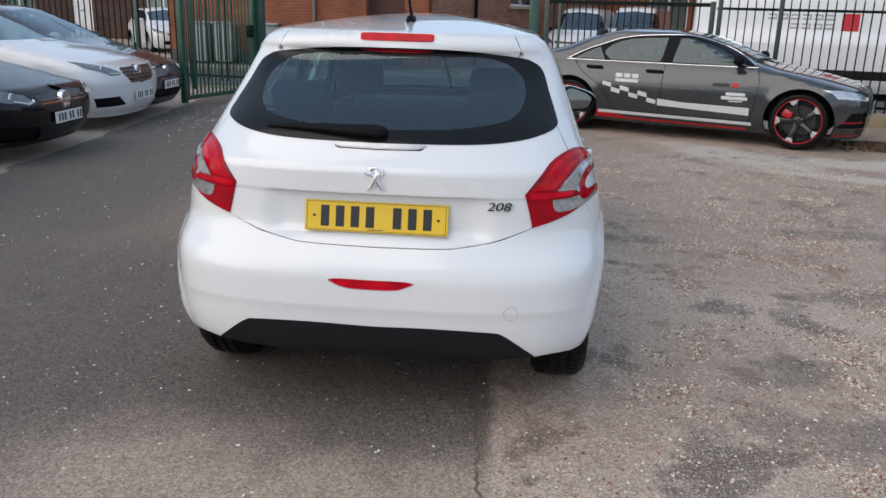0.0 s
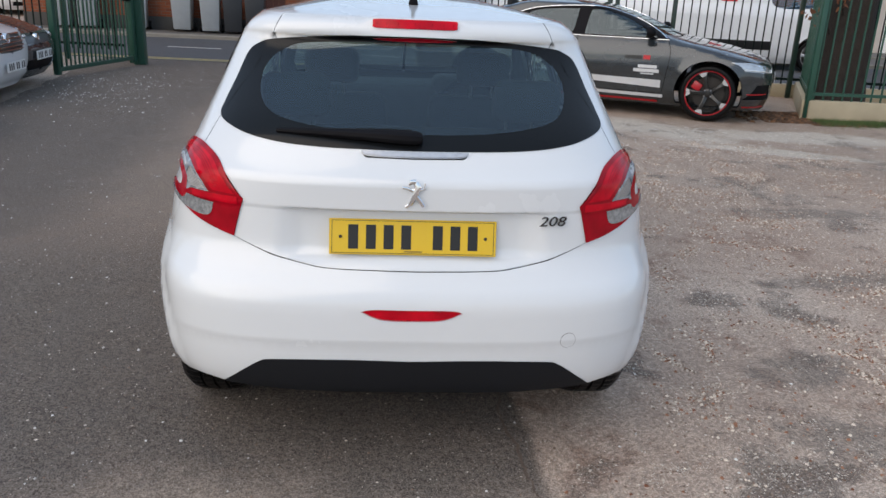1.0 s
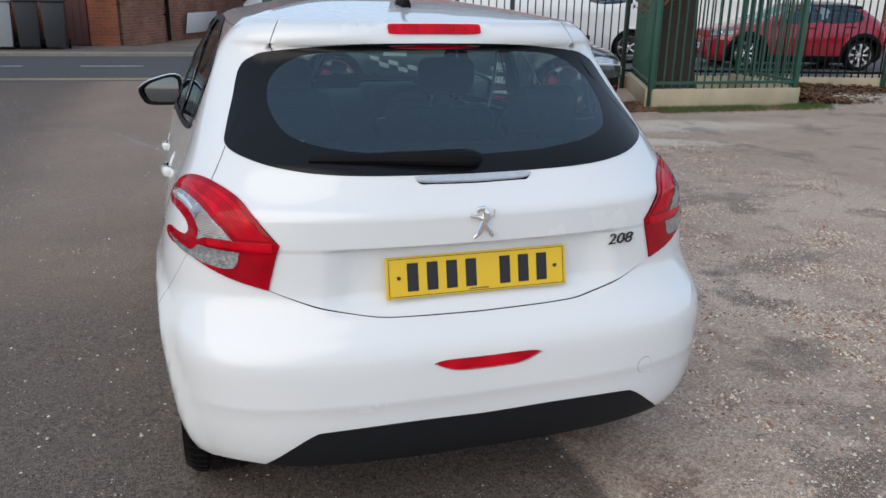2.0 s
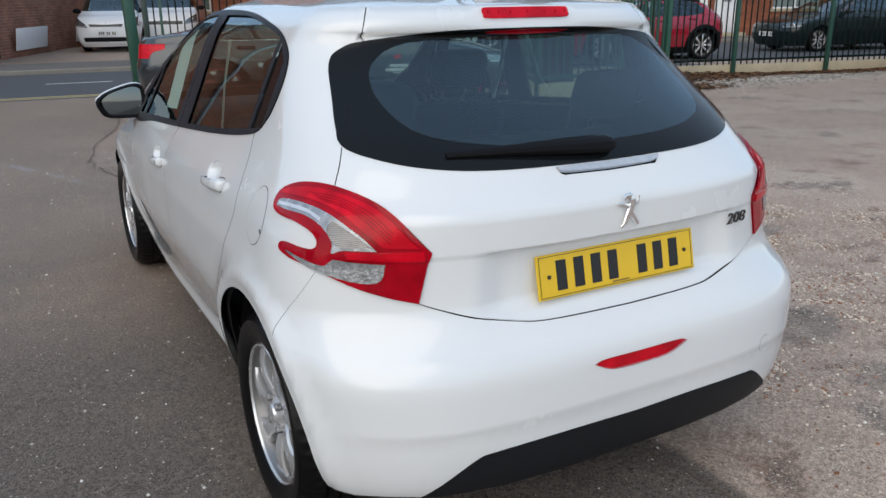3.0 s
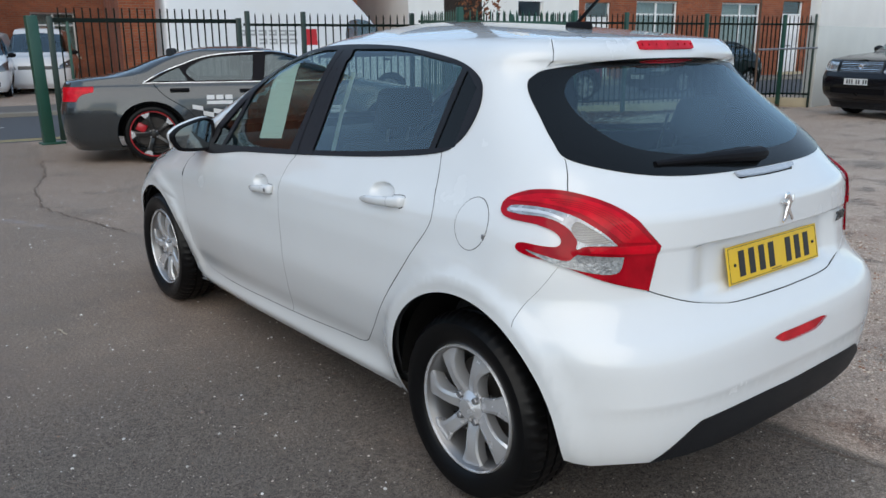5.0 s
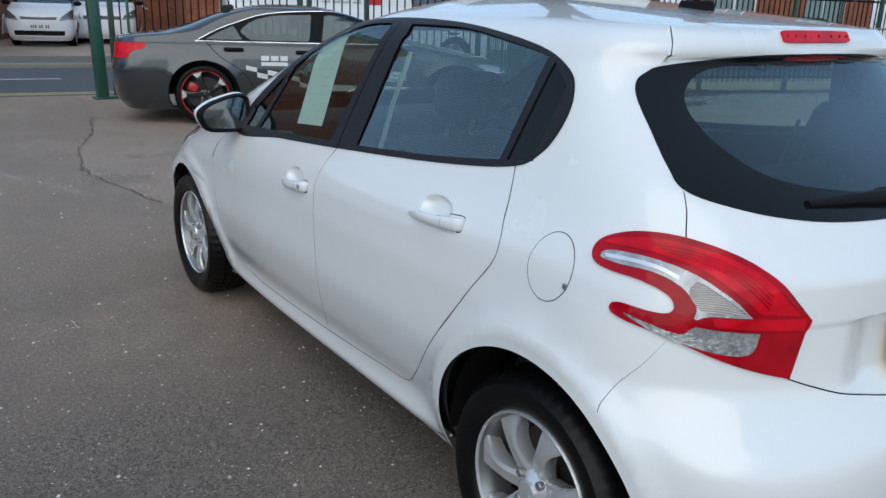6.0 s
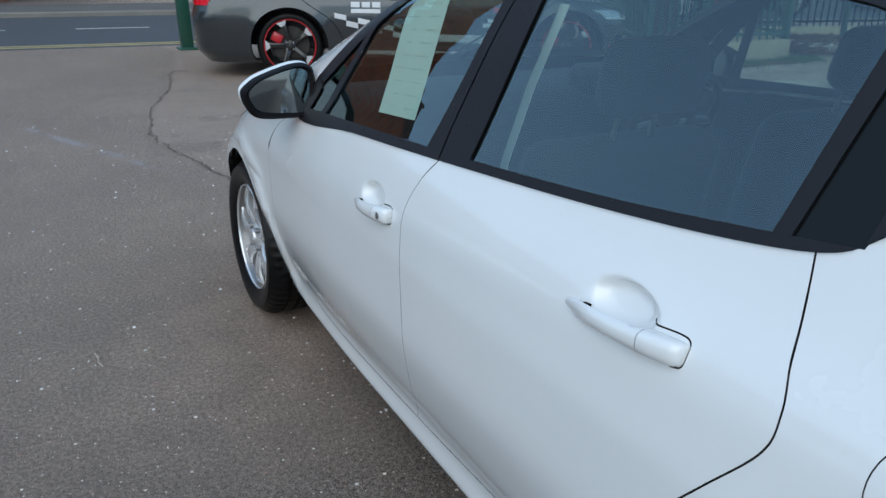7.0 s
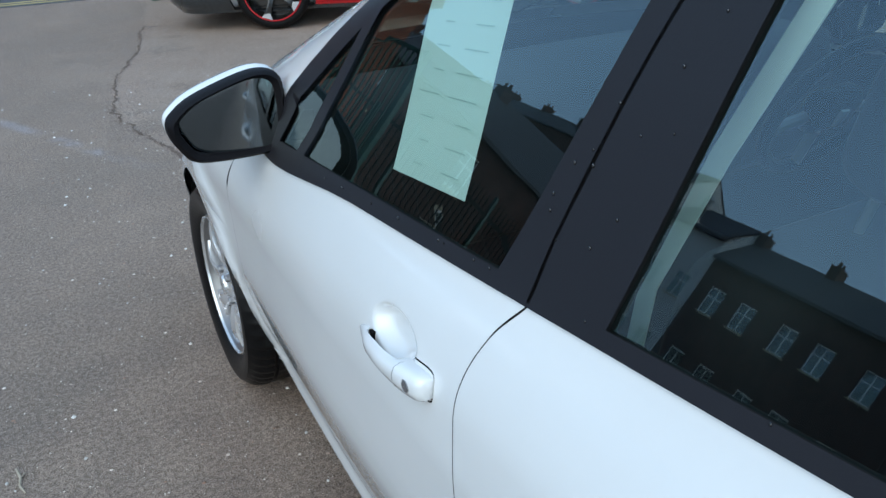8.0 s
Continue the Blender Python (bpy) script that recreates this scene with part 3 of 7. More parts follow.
    sill = table((.55, 1.083), (.75, 1.055), (1.05, 1.018), (1.55, .977), (2.0, .950), (2.33, .929))
    head = table((.62, 1.238), (.72, 1.302), (.83, 1.320), (1.17, 1.354), (1.55, 1.350), (1.86, 1.289), (2.08, 1.16), (2.30, .985))

    def pane_line(ys, ye):
        a = [S(y, float(sill(y))) for y in np.linspace(*ys, 14)]
        b = [S(y, float(head(y))) for y in np.linspace(*ye, 14)][::-1]

        def edge(y0, z0, y1, z1):
            return [S(y0 + (y1 - y0) * t, z0 + (z1 - z0) * t) for t in np.linspace(0, 1, 10)[1:-1]]
        up = edge(ys[1], float(sill(ys[1])), ye[1], float(head(ye[1])))
        down = edge(ye[0], float(head(ye[0])), ys[0], float(sill(ys[0])))
        return np.array(a + up + b + down)
    regions += [("quarter_front", pane_line((2.22, 2.31), (2.10, 2.28))), ("window_front", pane_line((1.615, 2.185), (1.50, 2.055))),
                ("window_rear", pane_line((.768, 1.445), (.722, 1.39))), ("quarter_rear", pane_line((.655, .742), (.628, .695))),
                ("seam", widened(by_side([(1.553, .963), (1.545, 1.05), (1.505, 1.22), (1.455, 1.352)]), .004)), ("window_trim", outer)]
    glass_out = by_tail([(0, 1.326, 1), (.24, 1.322), (.47, 1.300), (.535, 1.282), (.572, 1.25), (.601, 1.171), (.625, 1.107), (.632, 1.068), (.588, 1.045), (.488, 1.024), (.329, 1.012), (0, 1.008, 1)], True, 6)
    glass_in = by_tail([(0, 1.303, 1), (.25, 1.299), (.39, 1.288), (.47, 1.25), (.505, 1.20), (.500, 1.135), (.44, 1.085), (.25, 1.058), (0, 1.050, 1)], True, 6)
    # dark red strip on the glass stands in for the brake lamp's reflection
    base = by_tail([(0, 1.322, 1), (.10, 1.321), (.145, 1.319, 1), (.10, 1.309), (0, 1.306, 1)], True, 5)
    regions += [("brake_base", base), ("glass_clear", glass_in), ("glass_border", glass_out)]
    regions += [("brake", smooth_line([(-.002, 1.378, 1), (.082, 1.377), (.091, 1.372), (.088, 1.362), (.078, 1.352), (-.002, 1.351, 1)], True, 5))]
    # shut lines
    lines = [by_tail([(.560, .729), (.512, .710), (.428, .683), (.323, .664), (.237, .656), (0, .652)]),
             smooth_line([T(.633, 1.066), (.598, 1.02), (.611, .986)], False, 8),
             smooth_line([T(.475, 1.300), (.470, 1.322), (.48, 1.350), (.51, 1.385)], False, 8),
             by_side([(.708, 1.052), (.694, 1.004), (.676, .94), (.656, .886), (.662, .836), (.722, .755), (.81, .644), (.966, .452), (1.058, .355), (1.12, .318), (1.25, .308),
                      (1.64, .288), (2.2, .278), (2.40, .283)]),
             by_side([(1.553, .962), (1.592, .908), (1.612, .835), (1.604, .708), (1.595, .544), (1.625, .385), (1.665, .288)]),
             smooth_line([(.825, .628), (.76, .679), (.69, .735), (.636, .799)], False, 8),
             by_side([(2.40, .283), (2.55, .30), (2.62, .40), (2.61, .55), (2.63, .7), (2.58, .82), (2.44, .90)])]
    widths = (.0032, .0035, .0040, .0028, .0017, .0010, .0011)
    regions += [("seam", widened(q, w)) for q, w in zip(lines, widths)]
    tow = np.array([T(.497 + .0265 * math.cos(a), .443 + .027 * math.sin(a)) for a in np.linspace(0, 2 * math.pi, 32, endpoint=False)])
    tow_in = np.array([T(.497 + .0250 * math.cos(a), .443 + .0255 * math.sin(a)) for a in np.linspace(0, 2 * math.pi, 32, endpoint=False)])
    regions += [("tow_cap", tow_in), ("tow_ring", tow)]
    regions += [("reflector", by_tail([(0, .5485, 1), (.119, .549), (.155, .542, 1), (.105, .520), (.06, .514), (0, .513, 1)], True, 6)), ("_r", by_tail([(0, .556, 1), (.13, .556), (.17, .542), (.11, .510), (0, .502, 1)], True, 6))]
    regions += [("chrome", by_tail([(0, 1.004, 1), (.12, 1.005), (.166, 1.004, 1), (.14, .993), (0, .990, 1)], True, 5))]
    # thin dark line below the chrome strip, its shadow put in as colour
    regions += [("chrome_gap", by_tail([(0, .991, 1), (.14, .994), (.168, 1.003, 1), (.150, .989), (.12, .988), (0, .986, 1)], True, 5))]
    insert = by_tail([(0, .372, 1), (.222, .376), (.42, .369), (.475, .355), (.56, .290), (.605, .249, 1)], False, 6)
    insert = np.concatenate([insert, [(.60, .247), S(.12, .266), (.80, .1702), (-.002, .1702)]])
    regions += [("insert", insert)]
    regions += [("__f%d" % i, np.array([(u, v) for u in np.linspace(0, .36, 24)])) for i, v in enumerate((.820, .824, .828, .832, .836, .840, .844))]
    regions += [("__g%d" % i, np.array([(u, v) for u in np.linspace(0, .55, 30)])) for i, v in enumerate((.43, .44, .45))]
    regions += [("__s%d" % i, np.array([S(y, v) for y in np.linspace(.95, 2.7, 50)])) for i, v in enumerate((.20, .225, .24, .255, .27, .30, .33))]
    tailgate = np.concatenate([lines[0][::-1], [(.361, .731), (.342, .85), (.422, .918), (.5, .961), (.611, .986)], lines[1][::-1], [(.5, 1.2), (.461, 1.31), (-.002, 1.33)]])
    regions += [("tailgate", tailgate)]
    spoiler = np.concatenate([[(-.002, 1.318), T(.475, 1.300)], lines[2], [(.47, 1.43), (.3, 1.46), (-.002, 1.465)]])
    regions += [("spoiler", spoiler)]
    bumper = np.concatenate([lines[0][::-1], [(.361, .731), (.504, .767), (.636, .799)], lines[5][::-1], [(.85, .6), (.86, .1702), (-.002, .1702)]])
    regions += [("bumper", bumper)]
    k = int(np.argmin(np.abs(lines[3][:, 0] - lines[4][-1, 0]) + 2 * np.abs(lines[3][:, 1] - lines[4][-1, 1])))
    rear_door = np.concatenate([lines[3][:k + 1], lines[4][::-1], [S(1.3, .985), S(1.05, 1.006), S(.8, 1.04)]])
    front_door = np.concatenate([lines[4], lines[3][k:], lines[6][1:], [S(2.38, .912), S(1.98, .935)]])
    regions += [("rear_door", rear_door), ("front_door", front_door)]
    screen = np.concatenate([[sh.prow(x, .985) for x in np.linspace(0, .68, 16)], [sh.prow(.665, 1.05), sh.prow(.62, 1.15), sh.prow(.58, 1.25), sh.prow(.53, 1.335)], [sh.prow(x, 1.345) for x in np.linspace(.50, 0, 12)]])
    screen[0, 0] += .002
    screen[-1, 0] += .002
    regions += [("windscreen", screen), ("headlamp", prow_line(sh, [(.72, .62), (.52, .64), (.50, .70), (.66, .82), (.76, .80)])),
                ("grille", prow_line(sh, [(0, .33), (.42, .33), (.46, .46), (0, .48)]))]
    got = cut_shell(sh, regions, .032)
    lay("body", both(got["body"]), WHITE, car, "glossy white roof, pillars, wings and sills")
    solid("tailgate", both(got["tailgate"]), WHITE, car)
    lay("spoiler", both(got["spoiler"]), WHITE, car)
    solid("rear_bumper", both(got["bumper"]), WHITE, car, "white plastic rear bumper")
    solid("bumper_insert", both(got["insert"], .003), BUMPER_BLACK, car, "black plastic lower bumper strip", .03)
    lay("shut_line", both(got["seam"], -.005), GAP, car)
    lay("rear_window", both(got["glass_clear"], .002), DARK_GLASS, car, "tinted rear window")
    lay("rear_window_border", both(got["glass_border"], .002), SCREEN_EDGE, car)
    solid("brake_lamp", both(got["brake"], .007), RED_LENS, car, "red high-level brake lamp", .012)
    for k in range(-3, 4):
        u, v = abs(k) * .026, 1.3645
        q, nn = sh.at(np.array([u]), np.array([v]))[0], sh.normal(np.array([u]), np.array([v]))[0]
        sx = -1 if k < 0 else 1
        part("lamp_segment", boxed(sx * abs(q[0]) - .0011, sx * abs(q[0]) + .0011, q[1] - .0088, q[1] - .002, q[2] - .008, q[2] + .007, .0006, 1), DARK_RED, car, smooth=0)
    lay("brake_lamp_reflection", both(got["brake_base"], .003), DARK_RED, car)
    solid("rear_reflector", both(got["reflector"], -.004), RED_LENS, car, "red bumper reflector", -.006)
    lay("strip_shadow", both(got["chrome_gap"], -.002), GAP, car)
    solid("chrome_strip", both(got["chrome"], .008), STRIP_CHROME, car, "chrome boot handle strip", .01)
    lay("windscreen", both(got["windscreen"]), GLASS, car)
    lay("grille", both(got["grille"], -.01), GRILLE, car)
    for right in (False, True):
        lay("headlamp", single(got["headlamp"], .003, right), LAMP_GLASS, car)
        lay("rear_door", single(got["rear_door"], 0, right), WHITE, car)
        lay("front_door", single(got["front_door"], 0, right), WHITE, car)
        lay("tow_cover", single(got["tow_cap"], 0, right), WHITE, car)
        lay("tow_cover_edge", single(got["tow_ring"], -.001 if right else 0, right), GREY_METAL if right else WHITE, car)
        lay("window_trim", single(got["window_trim"], .004, right), PILLAR_BLACK, car, "black window surround and pillar")
        for name, key in (("front_window", "window_front"), ("rear_side_window", "window_rear"), ("quarter_window", "quarter_front")):
            lay(name, single(got[key], -.001, right), GLASS, car)
        lay("rear_quarter_panel", single(got["quarter_rear"], 0, right), SCREEN_EDGE, car, "gloss black fixed quarter panel")
        tl = solid("tail_lamp", single(got["lamp"], .006, right), DARK_RED, car, "red tail lamp with a clear hooked lens", .014)
        solid("red_lens", single(got["lamp_core"], .009, right), RED_LENS, tl, "", .006)
        lay("lens_rib", single(got["lamp_rib"], .006, right), DARK_RED, tl)
        solid("lens_bar", single(got["lamp_bar"], .010, right), RED_LENS, tl, "", .006)
        solid("indicator_lens", single(got["lamp_swoosh"], .008, right), CLEAR_LENS, tl, "clear hooked indicator lens", .008)
        solid("bulb_lens", single(got["lamp_bulb"], .006, right), BULB_LENS, tl, "clear fluted bulb lens", .006)
        solid("light_guide", single(got["lamp_streak"], .010, right), SILVER_EDGE, tl, "bright light guide", .006)
        solid("reverse_lens", single(got["lamp_low"], .008, right), REVERSE_LENS, tl, "clear reversing lens", .008)
    lay("fuel_flap", single(got["flap"], .0005), WHITE, car, "round white fuel flap")
    lay("wing_patch", single(got["flap"], 0, True), WHITE, car)
    p = sh.at(*[np.array([v]) for v in S(.420, .848)])[0]
    part("flap_notch", boxed(p[0] - .004, p[0] + .008, p[1] - .008, p[1] + .004, p[2] - .010, p[2] + .004, .002, 1), GREY_METAL, car)
    # inner lining
    P, F, k = [], [], 0
    for key in ("body", "tailgate", "spoiler", "bumper", "rear_door", "front_door", "seam", "insert", "lamp", "lamp_core", "lamp_rib", "lamp_bar", "flap", "lamp_swoosh", "lamp_bulb", "lamp_streak", "lamp_low", "headlamp", "grille", "brake", "window_trim", "chrome", "chrome_gap", "reflector", "tow_cap", "tow_ring"):
        if key in got:
            p, n, f = both(got[key], -.010 if key == "window_trim" else -.03)
            P.append(p), F.append(f[:, ::-1] + k)
            k += len(p)
    raw("inner_lining", np.concatenate(P), np.concatenate(F), CABIN, car, "dark inner lining")
    bm = bmesh.new()
    box(bm, -.66, .66, .12, 3.5, .19, .30, .03)
    part("floor_pan", bm, CABIN, car)
    for sx in (-1, 1):
        seat(car, sx * .35, 1.62, .50)
    seat(car, 0, .86, 1.16, 20)
    bm = bmesh.new()
    box(bm, -.66, .66, .14, .72, .88, .905, .01)
    part("parcel_shelf", bm, CABIN, car)
    bm = bmesh.new()
    box(bm, -.70, .70, 2.28, 2.75, .62, .93, .06, 3)
    box(bm, .16, .50, 2.16, 2.40, .90, 1.0, .04, 3)
    part("dashboard", bm, CABIN, car)
    sw = new("steering_wheel")
    sw.parent, sw.matrix_basis = car, pose(.35, 2.05, .86, 24)
    tagged(sw, "small dark steering wheel")
    bm = bmesh.new()
    tube(bm, [(.17 * math.cos(a), 0, .16 * math.sin(a)) for a in np.linspace(0, 2 * math.pi, 41)], .016, 10, False)
    part("rim", bm, BLACK_TRIM, sw)
    part("hub", boxed(-.07, .07, -.03, .03, -.05, .05, .025, 3), BLACK_TRIM, sw)
    for a in (-10, 190, 270):
        c, s = math.cos(radians(a)), math.sin(radians(a))
        bm = bmesh.new()
        tube(bm, [(.05 * c, 0, .04 * s), (.16 * c, 0, .15 * s)], .013, 8)
        part("spoke", bm, GREY_METAL, sw)
    part("emblem", boxed(-.015, .015, -.040, -.03, -.022, .022, .006), ALLOY, sw, "small plain chrome emblem")
    # belt, paper sheet
    for sx in (-1, 1):
        bm = bmesh.new()
        pts = [(sx * .585, 1.40, 1.27), (sx * .60, 1.475, 1.11), (sx * .605, 1.55, .94), (sx * .61, 1.60, .6)]
        for a, b in zip(pts, pts[1:]):
            d = Vector((0, .013, 0))
            bm.faces.new([bm.verts.new(q) for q in (Vector(a) - d, Vector(a) + d, Vector(b) + d, Vector(b) - d)])
        bmesh.ops.remove_doubles(bm, verts=bm.verts, dist=.001)
        bmesh.ops.solidify(bm, geom=bm.faces[:], thickness=.002)
        part("seat_belt", bm, BELT, car, "pale grey seat belt")
    us = np.linspace(0, 1, 10)
    verts, faces, norms = [], [], []
    for j, v in enumerate(us):
        for i, u in enumerate(us):
            y = 1.735 + .185 * u + .035 * v
            z = 1.008 - .014 * u + .30 * v
            c = S(y, z)
            q, n = sh.at(np.array([c[0]]), np.array([c[1]]))[0], sh.normal(np.array([c[0]]), np.array([c[1]]))[0]
            verts.append(q - n * .012)
            norms.append(n)
    for j in range(9):
        for i in range(9):
            a = j * 10 + i
            faces.append((a, a + 1, a + 11, a + 10))
    sheet = thing("price_sheet", "pale green-white printed sheet hung inside the front window", "paper sheet")
    raw("sheet", verts, faces, PAPER, sheet)
    rnd = random.Random(4)
    for r in range(9):
        v = .06 + .095 * r
        for u0, u1 in ((.12, .30 + .2 * rnd.random()), (.60, .70 + .22 * rnd.random())):
            y0, y1 = 1.735 + .185 * u0 + .035 * v, 1.735 + .185 * u1 + .035 * v
            quad = []
            for y, dz in ((y0, 0), (y1, 0), (y1, .0016), (y0, .0016)):
                z = 1.008 - .014 * (y - 1.735) / .185 + .30 * v + dz
                c = S(y, z)
                quad.append(sh.at(np.array([c[0]]), np.array([c[1]]))[0] - sh.normal(np.array([c[0]]), np.array([c[1]]))[0] * .0105)
            raw("bar", quad, [(0, 1, 2, 3)], PRINT, sheet)
    # handles
    for right in (False, True):
        sx = 1 if right else -1
        for y0, y1, z0, z1 in ((1.046, .806, .866, .886), (1.862, 1.662, .797, .814)):
            def skin_x(y, z):
                """Width of the door beside the cup, without its hollow."""
                return float(table((.78, .8185), (.80, .816), (.86, .802), (.92, .779))(z)) + .004

            def loft(ts, reach, high, foot):
                bm, rows = bmesh.new(), []
                for t in ts:
                    y, z = y0 + (y1 - y0) * t, z0 + (z1 - z0) * t
                    x0, out, hh, f = skin_x(y, z), reach(t), high(t), foot(t)
                    rows.append([bm.verts.new((sx * (x0 + dx), y, z + dz)) for dx, dz in ((f, hh * .80), (out * .55, hh), (out * .88, hh * .78), (out, hh * .30), (out, -hh * .30), (out * .88, -hh * .78), (out * .55, -hh), (f, -hh * .80))])
                for a, b in zip(rows, rows[1:]):
                    for i in range(8):
                        bm.faces.new((a[i], a[(i + 1) % 8], b[(i + 1) % 8], b[i]))
                bm.faces.new(rows[0]), bm.faces.new(rows[-1])
                return bm
            bow = table((0, .004), (.12, .012), (.3, .023), (.55, .028), (.75, .027), (.9, .023), (.97, .019), (1.0, .012))
            tall = table((0, .004), (.08, .010), (.2, .0135), (.5, .0150), (.75, .0175), (.93, .0180), (.98, .0165), (1.0, .013))
            foot = table((0, -.006), (.10, -.004), (.16, .004), (.3, .012), (.55, .015), (.66, .010), (.71, -.004), (1.0, -.006))
            h = part("door_handle", loft(np.r_[np.linspace(0, .9, 19), .94, .97, .99, 1.0], bow, tall, foot), WHITE, car, "white pull handle", 60)
            part("joint", loft(np.linspace(.735, .739, 2), lambda t: float(bow(t)) + .0004, lambda t: float(tall(t)) + .0003, lambda t: 0), GREY_METAL, h, smooth=0)
            part("pivot_gap", loft(np.linspace(.16, .215, 3), lambda t: .006, lambda t: .0105, lambda t: -.012), GAP, h, smooth=0)
            if y0 > 1.5:
                bm = bmesh.new()
                lathe(bm, [(.0085, .004), (.0085, 0), (.006, -.001), (.001, -.001)], 16, pose(sx * (skin_x(y1, z1) + .0245), y1 + .026, z1 - .002, 0, 0, 0 if sx < 0 else 180))
                part("lock", bm, GREY_METAL, h)
    # mirrors
    for sx in (-1, 1):
        mr = new("door_mirror")
        mr.parent, mr.matrix_basis = car, pose(sx * .845, 2.36, .983)
        tagged(mr, "white door mirror with a black rim")
        outline = smooth_line([(-.100, -.010), (-.088, -.046), (-.056, -.074), (.05, -.079), (.084, -.072), (.096, -.05), (.099, .026), (.088, .056), (.045, .062), (-.045, .036), (-.086, .012)], True, 6)
        if sx > 0:
            outline = outline * [-1, 1]

        def loft(levels, material, name, cap, label=""):
            bm = bmesh.new()
            rows = [[bm.verts.new((a * k + ox, dy, b * k + oz)) for a, b in outline] for k, dy, ox, oz in levels]
            for p, q in zip(rows, rows[1:]):
                for i in range(len(p)):
                    bm.faces.new((p[i], p[(i + 1) % len(p)], q[(i + 1) % len(p)], q[i]))
            if cap:
                bm.faces.new(rows[-1])
            return part(name, bm, material, mr, label, 50)
        loft([(1.0, .018, 0, 0), (1.055, .030, 0, .004), (1.03, .050, 0, .003), (.86, .075, -sx * .004, 0), (.62, .102, -sx * .01, 0), (.25, .116, -sx * .016, 0)], WHITE, "housing", True, "white housing")
        loft([(1.02, .028, 0, 0), (1.06, .010, 0, .001), (1.045, -.012, 0, 0), (.97, -.020, 0, 0), (.87, -.014, 0, 0), (.86, .0, 0, 0)], BLACK_TRIM, "rim", False, "black rim")
        bm = bmesh.new()
        rows = [[bm.verts.new((a * k, -.003 + sx * .15 * a * k + .06 * b * k + k * k * (a * a + b * b) / 2.6, b * k)) for a, b in outline] for k in (.92, .75, .58, .42, .26, .12)]
        for p, q in zip(rows, rows[1:]):
            for i in range(len(p)):
                bm.faces.new((p[i], p[(i + 1) % len(p)], q[(i + 1) % len(p)], q[i]))
        bm.faces.new(rows[-1])
        part("mirror_glass", bm, MIRROR, mr, "convex mirror glass", 80)
        bm = bmesh.new()
        tube(bm, [(-sx * .16, .015, -.055), (-sx * .10, .03, -.050), (-sx * .04, .04, -.040)], [.030, .028, .026], 12)
        part("arm", bm, BLACK_TRIM, mr)
    # rain drops on the door pillars and the waist seal
    rnd = random.Random(21)
    for k in range(28):
        if k < 16:
            z = 1.0 + .30 * rnd.random()
            y = 1.553 - .29 * (z - .963) + rnd.choice((-1, 1)) * (.012 + .045 * rnd.random())
        else:
            y = 1.0 + 1.1 * rnd.random()
            z = .990 - .078 * (y - 1.35)
        c = S(y, z)
        q, n = sh.at(np.array([c[0]]), np.array([c[1]]))[0], sh.normal(np.array([c[0]]), np.array([c[1]]))[0]
        bm = bmesh.new()
        bmesh.ops.create_icosphere(bm, subdivisions=1, radius=.0014 + .0014 * rnd.random(), matrix=Matrix.Translation(q + n * .0045) @ Matrix.Diagonal((.6, 1, 1.25, 1)))
        part("water_drop", bm, GLOSS_BLACK, car, smooth=80)
    # wheels
    for right in (False, True):
        for y in (.51, 3.05):
            sx = 1 if right else -1
            wheel(car, sx * (.797 if y < 1 else .782), y, .304, .20, .203, ALLOY, 7, sx, None, .16, "seven-spoke silver alloy wheel", .043, drop=ground_z(0, y))
            bm = bmesh.new()
            cy, tall = (.488, .985) if y < 1 else (y, 1.0)
            rows = [[bm.verts.new((sx * xx, cy + r * math.cos(a), .30 + tall * r * math.sin(a))) for a in np.linspace(-.05, math.pi + .05, 40)] for xx, r in ((.775 if y < 1 else .765, .373 if y < 1 else .352), (.52, .370), (.52, .1))]
            for p, q in zip(rows, rows[1:]):
                for i in range(39):
                    bm.faces.new((p[i], p[i + 1], q[i + 1], q[i]))
            part("wheel_well", bm, GAP, car, "black wheel housing")
    pl = number_plate(car, pose(0, -.0185, .750, -12.5), .52, .111, YELLOW, (4, 3), "yellow rear number plate")
    for sx in (-1, 1):
        bm = bmesh.new()
        lathe(bm, [(.005, 0), (.005, -.003), (.001, -.004)], 12, pose(sx * .225, -.001, 0, 0, 0, 90))
        part("screw", bm, INK, pl)
    for a in ((-.252, .252, .0495, .0510), (-.252, .252, -.0510, -.0495), (-.252, -.2505, -.0495, .0495), (.2505, .252, -.0495, .0495)):
        part("border_line", boxed(a[0], a[1], -.0008, .0005, a[2], a[3]), INK, pl, smooth=0)
    part("bar", boxed(-.028, .028, -.0008, .0005, -.0465, -.0425), plain("small_plate_print", (.26, .15, .03), .5), pl, smooth=0)
    # emblem of plain bars, model number, wiper, aerial
    em = new("emblem")
    em.parent, em.matrix_basis = car, pose(0, -.044, .900, -4) @ Matrix.Diagonal((1.25, 1.2, 1.25, 1))
    tagged(em, "plain chrome emblem")
    for pts, r in (([(-.012, -.030), (.000, -.008), (.008, .014), (.002, .026)], [.005, .008, .009, .006]), ([(.002, .026), (-.010, .026), (-.014, .018)], [.007, .006, .003]),
                   ([(.0, .002), (-.016, .010), (-.030, .012)], [.005, .004, .003]), ([(.004, -.010), (.014, -.022), (.022, -.034)], [.006, .005, .004]),
                   ([(-.012, -.030), (-.022, -.036)], [.004, .003]), ([(.010, .006), (.022, .010), (.024, .024)], [.003, .0025, .002])):
        bm = bmesh.new()
        tube(bm, [(a, 0, b) for a, b in pts], r, 8)
        for v in bm.verts:
            v.co.y *= .55
        part("limb", bm, CHROME, em)
